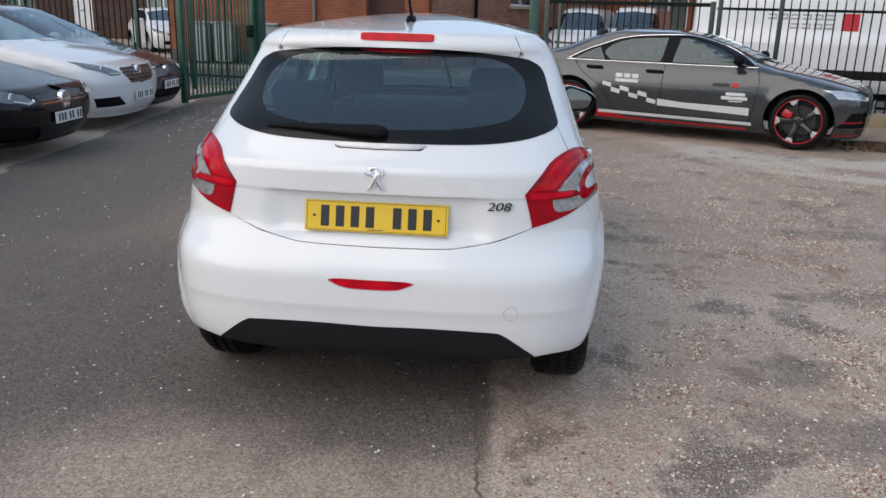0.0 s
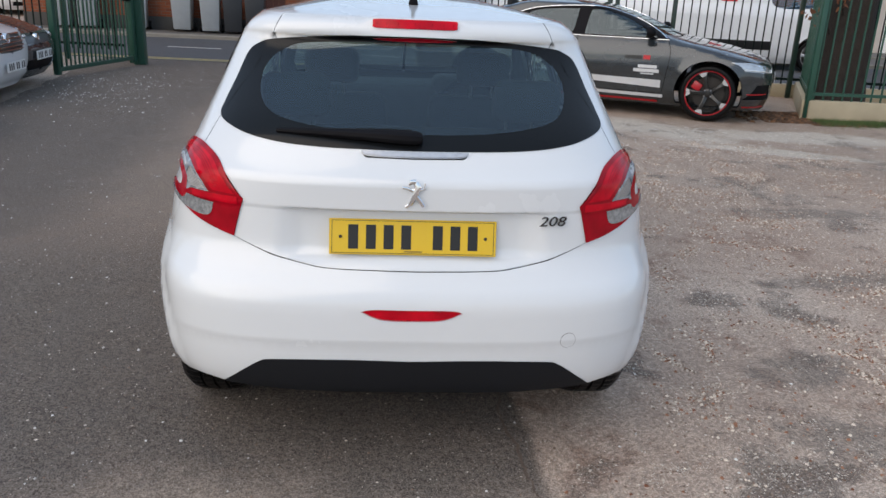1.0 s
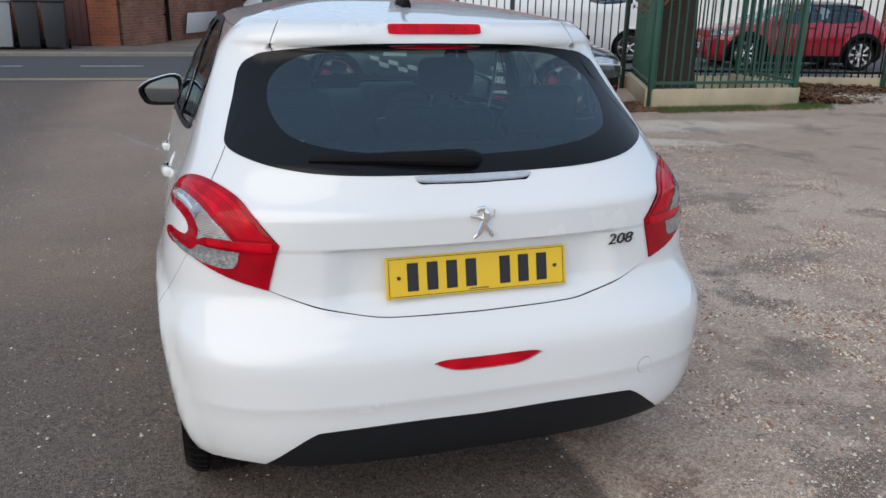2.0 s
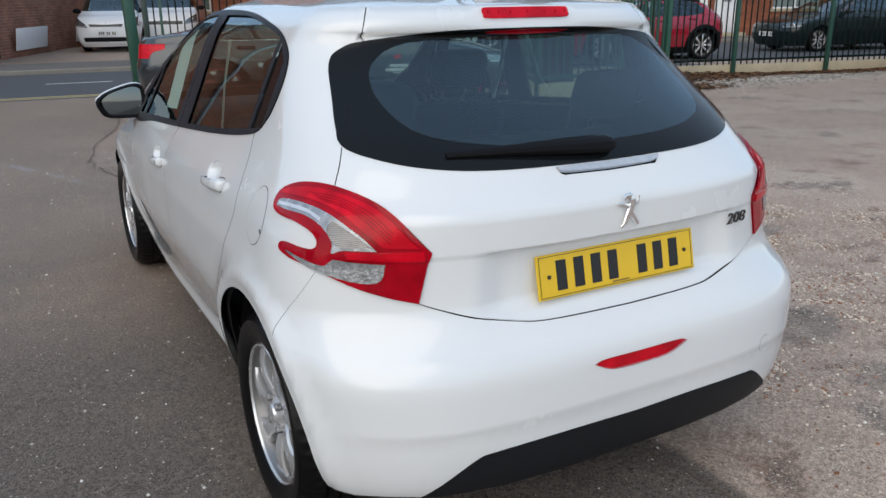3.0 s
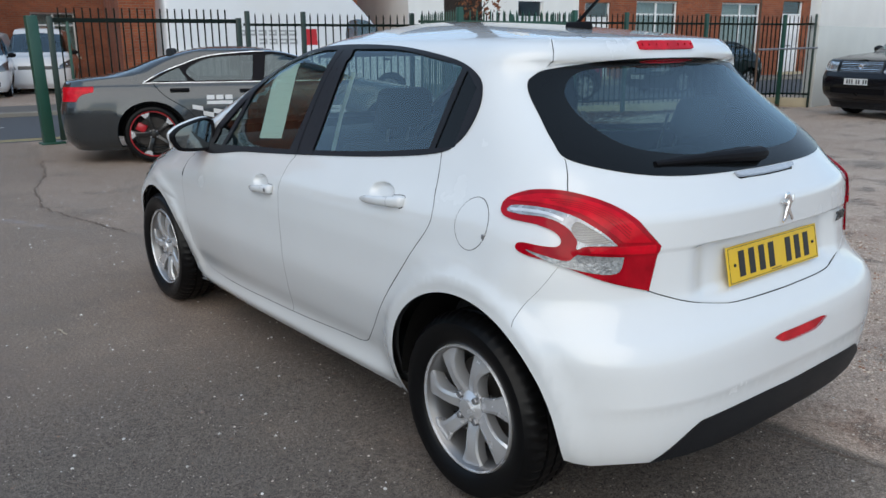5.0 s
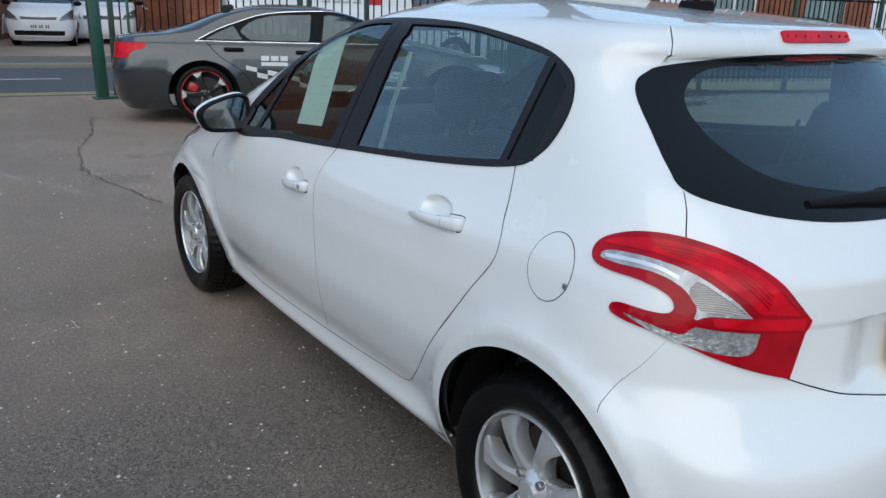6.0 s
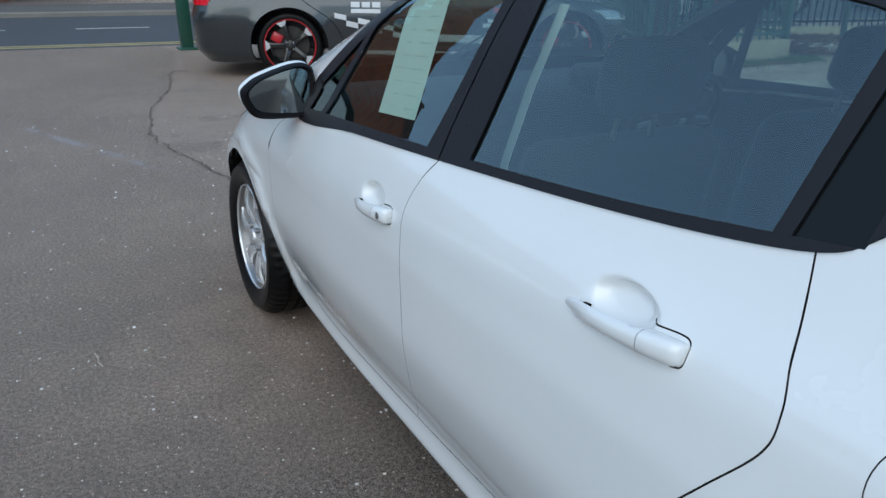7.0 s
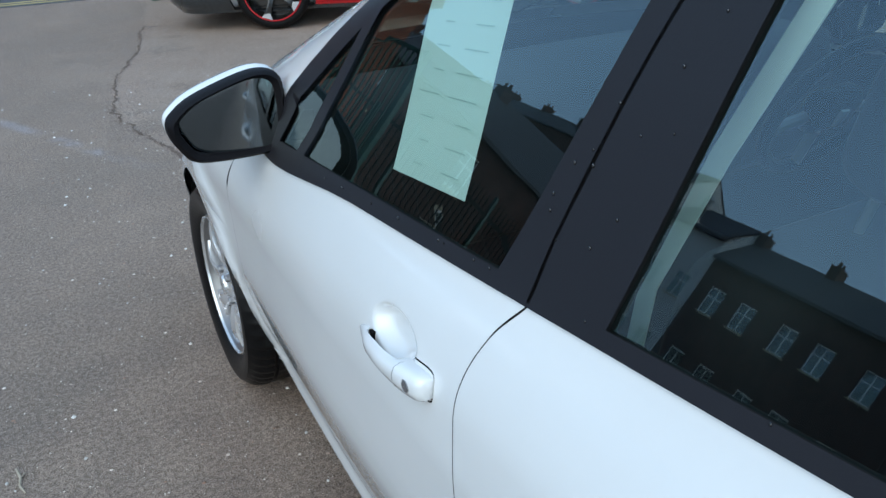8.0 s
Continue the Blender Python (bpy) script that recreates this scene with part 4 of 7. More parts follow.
    letters("model_number", "208", .043, .004, pose(.435, -.003, .806, 84, 0, 9) @ Matrix.Diagonal((1.35, 1, 1, 1)), GLOSS_BLACK, car, .25)
    wp = new("rear_wiper")
    wp.parent = car
    tagged(wp, "black rear wiper lying across the window")
    bm = bmesh.new()
    pts = [(-.43, 1.047, .010), (-.33, 1.050, .014), (-.2, 1.051, .020), (-.08, 1.048, .026), (.0, 1.046, .030), (.022, 1.046, .028)]
    tube(bm, [(x, float(hatch_rear(z)) + .35 * x * x - .022, z) for x, z, r in pts], [.010, .016, .021, .026, .028, .018], 10)
    for v in bm.verts:
        v.co.z = 1.050 + (v.co.z - 1.050) * .8
    part("arm", bm, BLACK_TRIM, wp)
    bm = bmesh.new()
    tube(bm, [(x, float(hatch_rear(1.066)) + .35 * x * x - .012, 1.056 + .006 * math.cos(x * 6)) for x in np.linspace(-.43, -.01, 12)], .006, 6)
    part("blade", bm, RUBBER, wp)
    aerial = new("roof_aerial")
    aerial.parent, aerial.matrix_basis = car, pose(.0, .80, 1.418)
    bm = bmesh.new()
    vs = box(bm, -.02, .02, -.05, .06, 0, .03, .008)
    for v in bm.verts:
        v.co.x *= 1 - .5 * max(0, v.co.z) / .03
    part("foot", bm, BLACK_TRIM, aerial)
    bm = bmesh.new()
    tube(bm, [(0, .02, .02), (0, -.10, .12), (0, -.16, .19)], [.007, .005, .003], 8)
    part("mast", bm, BLACK_TRIM, aerial)
    return car, sh


hatch_rear = table((1.0, .040), (1.03, .066), (1.30, .425))
STRIP_CHROME = plain("brushed_chrome", (.60, .61, .63), .2, .5, vary=.2, scale=60)
BELT = plain("seat_belt_grey", (.84, .95, .88), .8)
PAPER = plain("printed_paper", (.86, .92, .86), .8, vary=.04)
PRINT = plain("grey_print", (.58, .66, .61), .8)
MIRROR = plain("mirror_glass", (.17, .19, .20), .02, 1.0, vary=.01)
GRILLE = plain("grille_dark", (.02, .02, .022), .35, vary=.3, scale=60, coat=.3)
LAMP_GLASS = plain("headlamp", (.55, .57, .58), .1, .7, vary=.35, scale=18, coat=1.0)


def prow_line(sh, pts):
    """An outline on the nose by distance from the middle and height; it may reach past the middle line."""
    out = []
    for x, z, *_ in smooth_line([(*p[:2], 1) for p in pts], True, 6):
        u, v = sh.prow(max(x, 0), z)
        out.append((u + (.002 if x <= 1e-6 else 0), v))
    return np.array(out)


def tail_line(sh, pts):
    """The same for the tail."""
    out = []
    for x, z, *_ in smooth_line([(*p[:2], 1) for p in pts], True, 6):
        u, v = sh.tail(max(x, 0), z)
        out.append((u - (.002 if x <= 1e-6 else 0), v))
    return np.array(out)


hatchback, hatch_shell = white_hatchback()

# ---------------------------------------------------------------- ground
def ground_material():
    m, n, l, b = shader("worn_tarmac")
    at, sep = n.new("ShaderNodeTexCoord"), n.new("ShaderNodeSeparateXYZ")
    l.new(at.outputs["Object"], sep.inputs[0])

    def noise_of(scale, detail=4, rough=.55, kind="ShaderNodeTexNoise"):
        t = n.new(kind)
        t.inputs["Scale"].default_value = scale
        if kind == "ShaderNodeTexNoise":
            t.inputs["Detail"].default_value, t.inputs["Roughness"].default_value = detail, rough
        l.new(at.outputs["Object"], t.inputs["Vector"])
        return t.outputs["Fac"] if kind == "ShaderNodeTexNoise" else t

    def ramp(value, lo, hi, a=0.0, c=1.0):
        r = n.new("ShaderNodeMapRange")
        r.interpolation_type = "SMOOTHSTEP"
        for key, v in (("From Min", lo), ("From Max", hi), ("To Min", a), ("To Max", c)):
            r.inputs[key].default_value = v
        l.new(value, r.inputs["Value"])
        return r.outputs["Result"]

    def maths(op, a, c):
        q = n.new("ShaderNodeMath")
        q.operation = op
        for i, v in enumerate((a, c)):
            if isinstance(v, (int, float)):
                q.inputs[i].default_value = v
            else:
                l.new(v, q.inputs[i])
        return q.outputs[0]

    def mixed(fac, a, c, how="MIX"):
        q = n.new("ShaderNodeMix")
        q.data_type, q.blend_type = "RGBA", how
        for key, v in (("Factor", fac), ("A", a), ("B", c)):
            if isinstance(v, (int, float)):
                q.inputs[key].default_value = v
            elif isinstance(v, tuple):
                q.inputs[key].default_value = (*v, 1)
            else:
                l.new(v, q.inputs[key])
        return q.outputs["Result"]
    x, y = sep.outputs[0], sep.outputs[1]
    # the patch line between the newer and the older surface
    bend = n.new("ShaderNodeFloatCurve")
    pts = bend.mapping.curves[0].points
    for i, (a, c) in enumerate(((0, .735), (.30, .72), (.43, .62), (.564, .467), (.65, .388), (.69, .392), (.755, .47), (.84, .573), (1, .72))):
        if i in (0, 8):
            pts[0 if i == 0 else -1].location = (a, c)
        else:
            pts.new(a, c)
    bend.mapping.update()
    l.new(ramp_lin(n, l, y, -3.0, 11.0), bend.inputs["Value"])
    edge = maths("SUBTRACT", x, maths("MULTIPLY", maths("SUBTRACT", bend.outputs[0], .60), 3.0))
    edge = maths("ADD", edge, maths("MULTIPLY", maths("SUBTRACT", noise_of(2.2, 5), .5), .12))
    old = ramp(edge, -.015, .05)
    old = maths("MULTIPLY", old, maths("SUBTRACT", 1.0, maths("MULTIPLY", maths("MULTIPLY", ramp(y, 2.6, 5.0), ramp(x, 2.2, .2)), .62)))
    big, mid, fine, grit = noise_of(.55, 5), noise_of(5.0, 6, .65), noise_of(70, 4, .7), noise_of(260, 3, .7)
    new_colour = mixed(ramp(mid, .3, .7), (.320, .203, .145), (.490, .340, .252))
    new_colour = mixed(maths("MULTIPLY", ramp(noise_of(.9, 5, .6), .50, .68), .6), new_colour, (.54, .385, .285))
    new_colour = mixed(maths("MULTIPLY", ramp(noise_of(.75, 6, .6), .44, .60), .45), new_colour, (.225, .160, .120))
    # a darker stretch under the car and along its left, ragged at the edges
    dark_stretch = maths("MULTIPLY", maths("MULTIPLY", ramp(maths("ADD", y, maths("MULTIPLY", noise_of(1.3, 5), 1.6)), -.25, .5), ramp(maths("ADD", y, maths("MULTIPLY", noise_of(.9, 5), 2.0)), 3.9, 2.3)), ramp(noise_of(1.7, 6, .65), .28, .52, .45, 1.0))
    dark_stretch = maths("MAXIMUM", dark_stretch, ramp(maths("ADD", x, maths("MULTIPLY", noise_of(1.1, 5), .9)), -1.2, -2.1))
    dark_stretch = maths("MAXIMUM", dark_stretch, maths("MULTIPLY", ramp(maths("ADD", x, maths("MULTIPLY", noise_of(1.5, 5), .8)), -.30, -.85), ramp(y, 2.9, 1.4)))
    new_colour = mixed(maths("MULTIPLY", dark_stretch, .88), new_colour, (.100, .067, .051))
    # a paler stretch behind the car, towards negative y
    pale_stretch = maths("MULTIPLY", maths("MULTIPLY", ramp(maths("ADD", y, maths("MULTIPLY", noise_of(2.1, 5), .8)), .35, -.15), ramp(x, -1.5, -.8)), .9)
    far_side = maths("MULTIPLY", maths("MULTIPLY", ramp(maths("ADD", y, maths("MULTIPLY", noise_of(.8, 5), 1.5)), 3.0, 5.2), ramp(maths("ADD", x, maths("MULTIPLY", noise_of(.9, 5), .8)), -2.2, -1.2)), .28)
    new_colour = mixed(far_side, new_colour, (.60, .42, .30))
    new_colour = mixed(.30, new_colour, (.034, .017, .012))
    new_colour = mixed(pale_stretch, new_colour, (.62, .455, .345))
    old_colour = mixed(ramp(mid, .3, .7), (.55, .365, .268), (.72, .515, .395))
    old_colour = mixed(ramp(big, .42, .62), old_colour, (.80, .60, .475))
    old_colour = mixed(maths("MULTIPLY", ramp(noise_of(2.3, 6, .7), .52, .64), .75), old_colour, (.34, .155, .09))
    old_colour = mixed(maths("MULTIPLY", ramp(y, 1.6, 4.5), .55), old_colour, (.40, .275, .20))
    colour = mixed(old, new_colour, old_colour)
    def blotch(places, rag, lo, hi, grain):
        """Ragged patches about (x, y, radius along, radius across, turn)."""
        got = None
        for cx, cy, ra, rb, turn in places:
            c, s = math.cos(radians(turn)), math.sin(radians(turn))
            dx, dy = maths("SUBTRACT", x, cx), maths("SUBTRACT", y, cy)
            p = maths("MULTIPLY", maths("ADD", maths("MULTIPLY", dx, c), maths("MULTIPLY", dy, s)), 1 / ra)
            q = maths("MULTIPLY", maths("SUBTRACT", maths("MULTIPLY", dy, c), maths("MULTIPLY", dx, s)), 1 / rb)
            far = maths("ADD", maths("MULTIPLY", p, p), maths("MULTIPLY", q, q))
            blot = ramp(maths("ADD", far, maths("MULTIPLY", maths("SUBTRACT", noise_of(grain, 6, .7), .5), rag)), lo, hi)
            got = blot if got is None else maths("MAXIMUM", got, blot)
        return got
    dust_at = blotch(((2.95, 6.6, 1.15, .45, -50), (4.6, 6.3, 1.6, .4, -8), (9.6, 8.3, 3.2, .5, -14), (3.9, 5.4, 1.0, .18, -20)), 3.4, 1.5, .2, 2.6)
    colour = mixed(maths("MULTIPLY", dust_at, .8), colour, (.84, .74, .62))
    streak = maths("ABSOLUTE", maths("ADD", maths("ADD", x, maths("MULTIPLY", y, .445)), -1.63), 0.0)
    worn = maths("MULTIPLY", maths("MULTIPLY", ramp(streak, .075, .015), ramp(noise_of(3.0, 6, .7), .40, .62)), maths("MULTIPLY", ramp(y, 5.0, 5.6), ramp(y, 7.6, 6.6)))
    colour = mixed(maths("MULTIPLY", worn, .36), colour, (.50, .50, .58))
    damp = blotch(((1.72, .62, .28, .15, 20), (2.0, .03, .60, .22, -8), (2.5, 1.7, .5, .13, 10), (3.0, 3.1, .7, .16, 0)), 5.0, 1.5, .1, 7)
    colour = mixed(maths("MULTIPLY", damp, .6), colour, (.13, .105, .085))
    verge = ramp(maths("ADD", maths("ADD", x, maths("MULTIPLY", y, .115)), maths("MULTIPLY", maths("SUBTRACT", noise_of(1.6, 4), .5), .4)), -3.66, -3.72)
    colour = mixed(verge, colour, mixed(ramp(mid, .35, .65), (.34, .265, .22), (.56, .46, .39)))
    rough_patch = maths("MULTIPLY", ramp(noise_of(1.15, 7, .72), .545, .62), maths("ADD", .25, maths("MULTIPLY", old, .75)))
    colour = mixed(maths("MULTIPLY", rough_patch, .7), colour, (.13, .098, .076))
    colour = mixed(ramp(fine, .42, .58), mixed(.38, colour, (0, 0, 0)), mixed(.06, colour, (.95, .85, .75)))
    grain = mixed(ramp(grit, .40, .60), mixed(.42, colour, (0, 0, 0)), mixed(.15, colour, (.98, .90, .80)))
    # loose stones in two sizes, thick in clusters and thin between them
    loose = maths("ADD", verge, maths("MULTIPLY", old, maths("ADD", .015, maths("ADD", maths("MULTIPLY", ramp(noise_of(3.4, 7, .75), .54, .66), .75), maths("MULTIPLY", rough_patch, .4)))))
    loose = maths("ADD", loose, .022)
    height, colour = None, grain
    for scale, share in ((62, .55), (120, .85), (210, 1.1)):
        cells = noise_of(scale, kind="ShaderNodeTexVoronoi")
        tone = n.new("ShaderNodeSeparateColor")
        l.new(cells.outputs["Color"], tone.inputs[0])
        stone = maths("MULTIPLY", ramp(cells.outputs["Distance"], .40, .28), maths("LESS_THAN", tone.outputs[0], maths("MULTIPLY", loose, share)))
        hue = mixed(ramp(tone.outputs[1], .25, .9), mixed(tone.outputs[2], (.12, .085, .065), (.36, .20, .135)), (.92, .82, .70))
        colour = mixed(maths("MULTIPLY", stone, .95), colour, hue)
        rise = maths("MULTIPLY", stone, 30 / scale)
        height = rise if height is None else maths("MAXIMUM", height, rise)
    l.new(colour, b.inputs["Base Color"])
    l.new(ramp(mid, .3, .7, .70, .92), b.inputs["Roughness"])
    b.inputs["Specular IOR Level"].default_value = .35
    bump = n.new("ShaderNodeBump")
    bump.inputs["Distance"].default_value = .008
    h = maths("ADD", maths("MULTIPLY", fine, .6), maths("ADD", maths("MULTIPLY", grit, .35), maths("MULTIPLY", mid, .7)))
    l.new(maths("ADD", h, height), bump.inputs["Height"])
    l.new(bump.outputs[0], b.inputs["Normal"])
    return m


def ramp_lin(n, l, value, lo, hi):
    r = n.new("ShaderNodeMapRange")
    r.inputs["From Min"].default_value, r.inputs["From Max"].default_value = lo, hi
    l.new(value, r.inputs["Value"])
    return r.outputs["Result"]


bm = bmesh.new()
rows = [[bm.verts.new((x, y, ground_z(x, y))) for x in (-600, -20, 0, 20, 600)] for y in (-600, -20, -3, 0, *np.linspace(.4, 2.1, 14), 4, 12, 40, 600)]
for a, b in zip(rows, rows[1:]):
    for i in range(4):
        bm.faces.new((a[i], a[i + 1], b[i + 1], b[i]))
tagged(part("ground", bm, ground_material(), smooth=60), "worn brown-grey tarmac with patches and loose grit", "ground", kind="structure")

# ---------------------------------------------------------------- other cars
def other_car(name, label, m, length, width, height, axles, tyre, skin, alloy, rear, front, belt, top, group="", deep=.42, nose=.55, glass=None, lip=None,
              side_glass=(), headlamp=None, tail_lamp=None, grille=None, intake=None, screen=None, backlight=None, spokes=5, plate=None, sills=False,
              square=3.1, mid=None, arch_black=False, rim=.72, decals=(), seams=(), handles=(), bars=(), badge=None, trim=None, roof=None, lamp=None, relief=None, barrel=None):
    """A parked car: its shell cut into body, glass, lamps and grille, with wheels, mirrors, handles and plates."""
    car = thing(name, label, "car" if "van" not in name else "van", m, group)
    w = width / 2
    half = table((.16, .84 * w), (.24, .91 * w), (.42, .97 * w), (.6, w), (belt - .18, .99 * w), (belt - .06, .955 * w), (belt, .91 * w), (belt + .1, .86 * w),
                 ((belt + top) / 2, .79 * w), (top, .68 * w))
    sh = Shell(half, table(*rear), table(*front), table((.16, deep), (belt, deep), (top, deep * .6)), table((.16, nose), (belt - .1, nose), (belt + .06, nose * .5), (top, nose * .45)),
               top, height, mid or (rear[-1][1] + front[-1][1]) / 2, axles, .6, square, .16, .02, tyre, relief)
    ra = tyre + .055
    regions = []
    for a in axles:
        regions.append(("arch", np.array([sh.side(a + ra * math.cos(t), max(.1601, tyre + ra * math.sin(t))) for t in np.linspace(-.4, math.pi + .4, 40)])))
    if arch_black:
        for a in axles:
            regions.append(("cladding", np.array([sh.side(a + (ra + .07) * math.cos(t), max(.1601, tyre + (ra + .07) * math.sin(t))) for t in np.linspace(-.4, math.pi + .4, 40)])))
    for i, (pts, mat, both_sides) in enumerate(decals):
        regions.append(("decal%d" % i, np.array([sh.side(*p) for p in smooth_line([(*q[:2], 1) for q in pts], True, 4)])))
    for i, pts in enumerate(side_glass):
        regions.append(("side_window%d" % i, np.array([sh.side(*p) for p in smooth_line(pts, True, 6)])))
    for line in seams:
        regions.append(("seam", widened(np.array([sh.side(*p) for p in smooth_line(line, False, 8)]), .007)))
    if trim:
        regions.append(("window_trim", np.array([sh.side(*p) for p in smooth_line(trim, True, 6)])))
    if roof:
        regions.append(("roof", np.array([(u, v) for u, v in [(0, roof), (float(sh.right_end(roof)) + .001, roof)]] + [(float(sh.right_end(sh.top + .3)), sh.top + .3)] + [(float(sh.right_end(sh.top + .59)) + .5, sh.top + .599), (0, sh.top + .599)])))
    if screen:
        regions.append(("windscreen", prow_line(sh, screen)))
    if backlight:
        regions.append(("rear_window", tail_line(sh, backlight)))
    if headlamp:
        regions.append(("headlamp", prow_line(sh, headlamp)))
    if tail_lamp:
        regions.append(("tail_lamp", tail_line(sh, tail_lamp)))
    if grille:
        regions.append(("grille", prow_line(sh, grille)))
    if intake:
        regions.append(("intake", prow_line(sh, intake)))
    if sills:
        y0, y1 = axles[0], axles[1]
        regions.append(("cladding", np.array([sh.side(y, .1601) for y in np.linspace(y0, y1, 20)] + [sh.side(y, .30) for y in np.linspace(y1, y0, 20)])))
    got = cut_shell(sh, regions, .06)
    lay("body", both(got["body"]), skin, car)
    for key, mat, lift in (("cladding", BLACK_TRIM, .006), ("grille", GRILLE, -.004), ("seam", GAP, -.004), ("roof", BLACK_PAINT, 0)):
        if key in got and key in ("cladding", "seam"):
            for right in (False, True):
                lay(key, single(got[key], lift, right), mat, car)
        elif key in got:
            lay(key, both(got[key], lift), mat, car)
    for i, (pts, mat, both_sides) in enumerate(decals):
        if "decal%d" % i in got:
            lay("graphic", single(got["decal%d" % i], .002, True), mat, car)
            lay("side_patch", single(got["decal%d" % i], 0), mat if both_sides else skin, car)
    for key, mat in (("windscreen", GLASS), ("rear_window", glass or DARK_GLASS)):
        if key in got:
            lay(key, both(got[key]), mat, car)
    for right in (False, True):
        for i in range(len(side_glass)):
            if "side_window%d" % i in got:
                lay("side_window", single(got["side_window%d" % i], 0, right), glass or GLASS, car)
        for key, mat, lift in (("headlamp", lamp or LAMP_DARK, .004), ("tail_lamp", RED_LENS, .004), ("window_trim", BLACK_TRIM, .004), ("intake", BLACK_TRIM, -.015)):
            if key in got:
                ob = solid(key, single(got[key], lift, right), mat, car) if key in ("headlamp", "tail_lamp") else lay(key, single(got[key], lift, right), mat, car)
                if key == "headlamp":
                    c = got[key][0].mean(0) * ([-1, 1, 1] if right else [1, 1, 1])
                    bm = bmesh.new()
                    lathe(bm, [(.001, 0), (.03, .004), (.042, .002), (.05, -.012)], 20, pose(c[0], c[1] + .022, c[2], 0, 0, 90))
                    part("projector", bm, CHROME, ob)
                    low = got[key][0] + got[key][1] * .009
                    low = low[np.argsort(low[:, 2])][:max(6, len(low) // 4)] * ([-1, 1, 1] if right else [1, 1, 1])
                    low = low[np.argsort(low[:, 0])][::max(1, len(low) // 7)]
                    bm = bmesh.new()
                    tube(bm, [(q[0], q[1], q[2] + .016) for q in low], .009, 6)
                    part("light_strip", bm, LAMP_STRIP, ob)
        for y, z in handles:
            c = sh.side(y, z)
            q = sh.at(np.array([c[0]]), np.array([c[1]]))[0]
            sx = 1 if right else -1
            bm = bmesh.new()
            x0, x1 = sorted((sx * abs(q[0]) - sx * .01, sx * abs(q[0]) + sx * .035))
            box(bm, x0, x1, y - .11, y + .11, z - .018, z + .018, .014, 3)
            part("door_handle", bm, BLACK_TRIM if skin is GREY_PAINT else skin, car)
    if bars == "bright":
        ring = np.array([sh.side(*p) for p in smooth_line(trim, True, 8)])
        q = sh.at(ring[:, 0], ring[:, 1]) + sh.normal(ring[:, 0], ring[:, 1]) * .006
        for sx in (-1, 1):
            bm = bmesh.new()
            tube(bm, [(-sx * p[0], p[1], p[2]) for p in np.concatenate([q, q[:2]])], .0055, 6)
            part("chrome_line", bm, CHROME, car, "bright chrome line round the side windows")
    if bars and bars != "bright":
        for z, xm, rad in bars:
            bm = bmesh.new()
            pts = []
            for xx in np.linspace(-xm, xm, 13):
                c = sh.prow(abs(xx), z)
                q = sh.at(np.array([c[0]]), np.array([c[1]]))[0]
                pts.append((xx, q[1] + .004, z))
            tube(bm, pts, rad, 6)
            part("grille_bar", bm, CHROME, car, "chrome grille bar")
    if badge:
        z, rad, mat = badge
        c = sh.prow(0, z)
        q = sh.at(np.array([c[0]]), np.array([c[1]]))[0]
        bm = bmesh.new()
        lathe(bm, [(rad, -.03), (rad, .01), (rad * .92, .018), (rad * .80, .014), (.001, .012)], 28, pose(0, q[1], z, 0, 0, 90))
        part("emblem", bm, mat, car, "plain round chrome emblem")
    P, F, k = [], [], 0
    for key in ("body", "roof", "cladding", "grille", "intake", "headlamp", "tail_lamp", "seam", "window_trim", *["decal%d" % i for i in range(len(decals))]):
        if key in got:
            p, n, f = both(got[key], -.03)
            P.append(p), F.append(f[:, ::-1] + k)
            k += len(p)
    raw("inner_skin", np.concatenate(P), np.concatenate(F), CABIN, car)
    seat_y = mid or (rear[-1][1] + front[-1][1]) / 2
    bm = bmesh.new()
    box(bm, -w * .8, w * .8, axles[0] - .2, axles[1] - .5, .3, belt - .12, .05)
    part("cabin_floor", bm, CABIN, car)
    for sx in (-1, 1):
        for dy in (.25, -.65):
            bm = bmesh.new()
            box(bm, sx * .38 - .23, sx * .38 + .23, seat_y + dy - .1, seat_y + dy + .06, belt - .3, belt + .22, .05, 3)
            box(bm, sx * .38 - .12, sx * .38 + .12, seat_y + dy - .1, seat_y + dy - .01, belt + .2, belt + .38, .035, 3)
            part("seat", bm, CABIN, car)
    for a in axles:
        for sx in (-1, 1):
            wheel(car, sx * (w - .055), a, tyre, .2, tyre * rim, alloy, spokes, sx, lip, 0.0, "", .046 if lip else .034, ALLOY if lip else None, WHEEL_RED if lip else None, 0.0, barrel)
    for sx in (-1, 1):
        y = side_glass[0][0][0] - .12 if side_glass else axles[1] - .7
        bm = bmesh.new()
        bmesh.ops.create_uvsphere(bm, u_segments=16, v_segments=10, radius=1, matrix=Matrix.LocRotScale((sx * (w + .045), y + .02, belt + .075), None, (.105, .075, .068)))
        for v in bm.verts:
            v.co.y = max(v.co.y, y - .02)
        tube(bm, [(sx * (w - .10), y, belt + .01), (sx * (w + .02), y, belt + .05)], .020, 8)
        part("mirror", bm, skin if "van" not in name and skin is not GREY_PAINT else BLACK_TRIM, car)
    if plate:
        number_plate(car, pose(0, plate[0], plate[1], 0, 0, 180), .52, .111, PLATE_WHITE, label="white front number plate")
    return car, sh


LAMP_DARK = plain("headlamp_inside", (.16, .165, .17), .07, .55, vary=.75, scale=16, coat=1.0)
LAMP_STRIP = plain("clear_light_strip", (.78, .79, .8), .15, .5, vary=.1)
SMOKE_GLASS = pane("smoked_glass", (.22, .25, .25), .09)
GREY_PAINT = paint("dark_grey_paint", (.042, .050, .056), .26, .45)
BLACK_PAINT = paint("black_car_paint", (.005, .0055, .008), .2, 0, .35, .25)
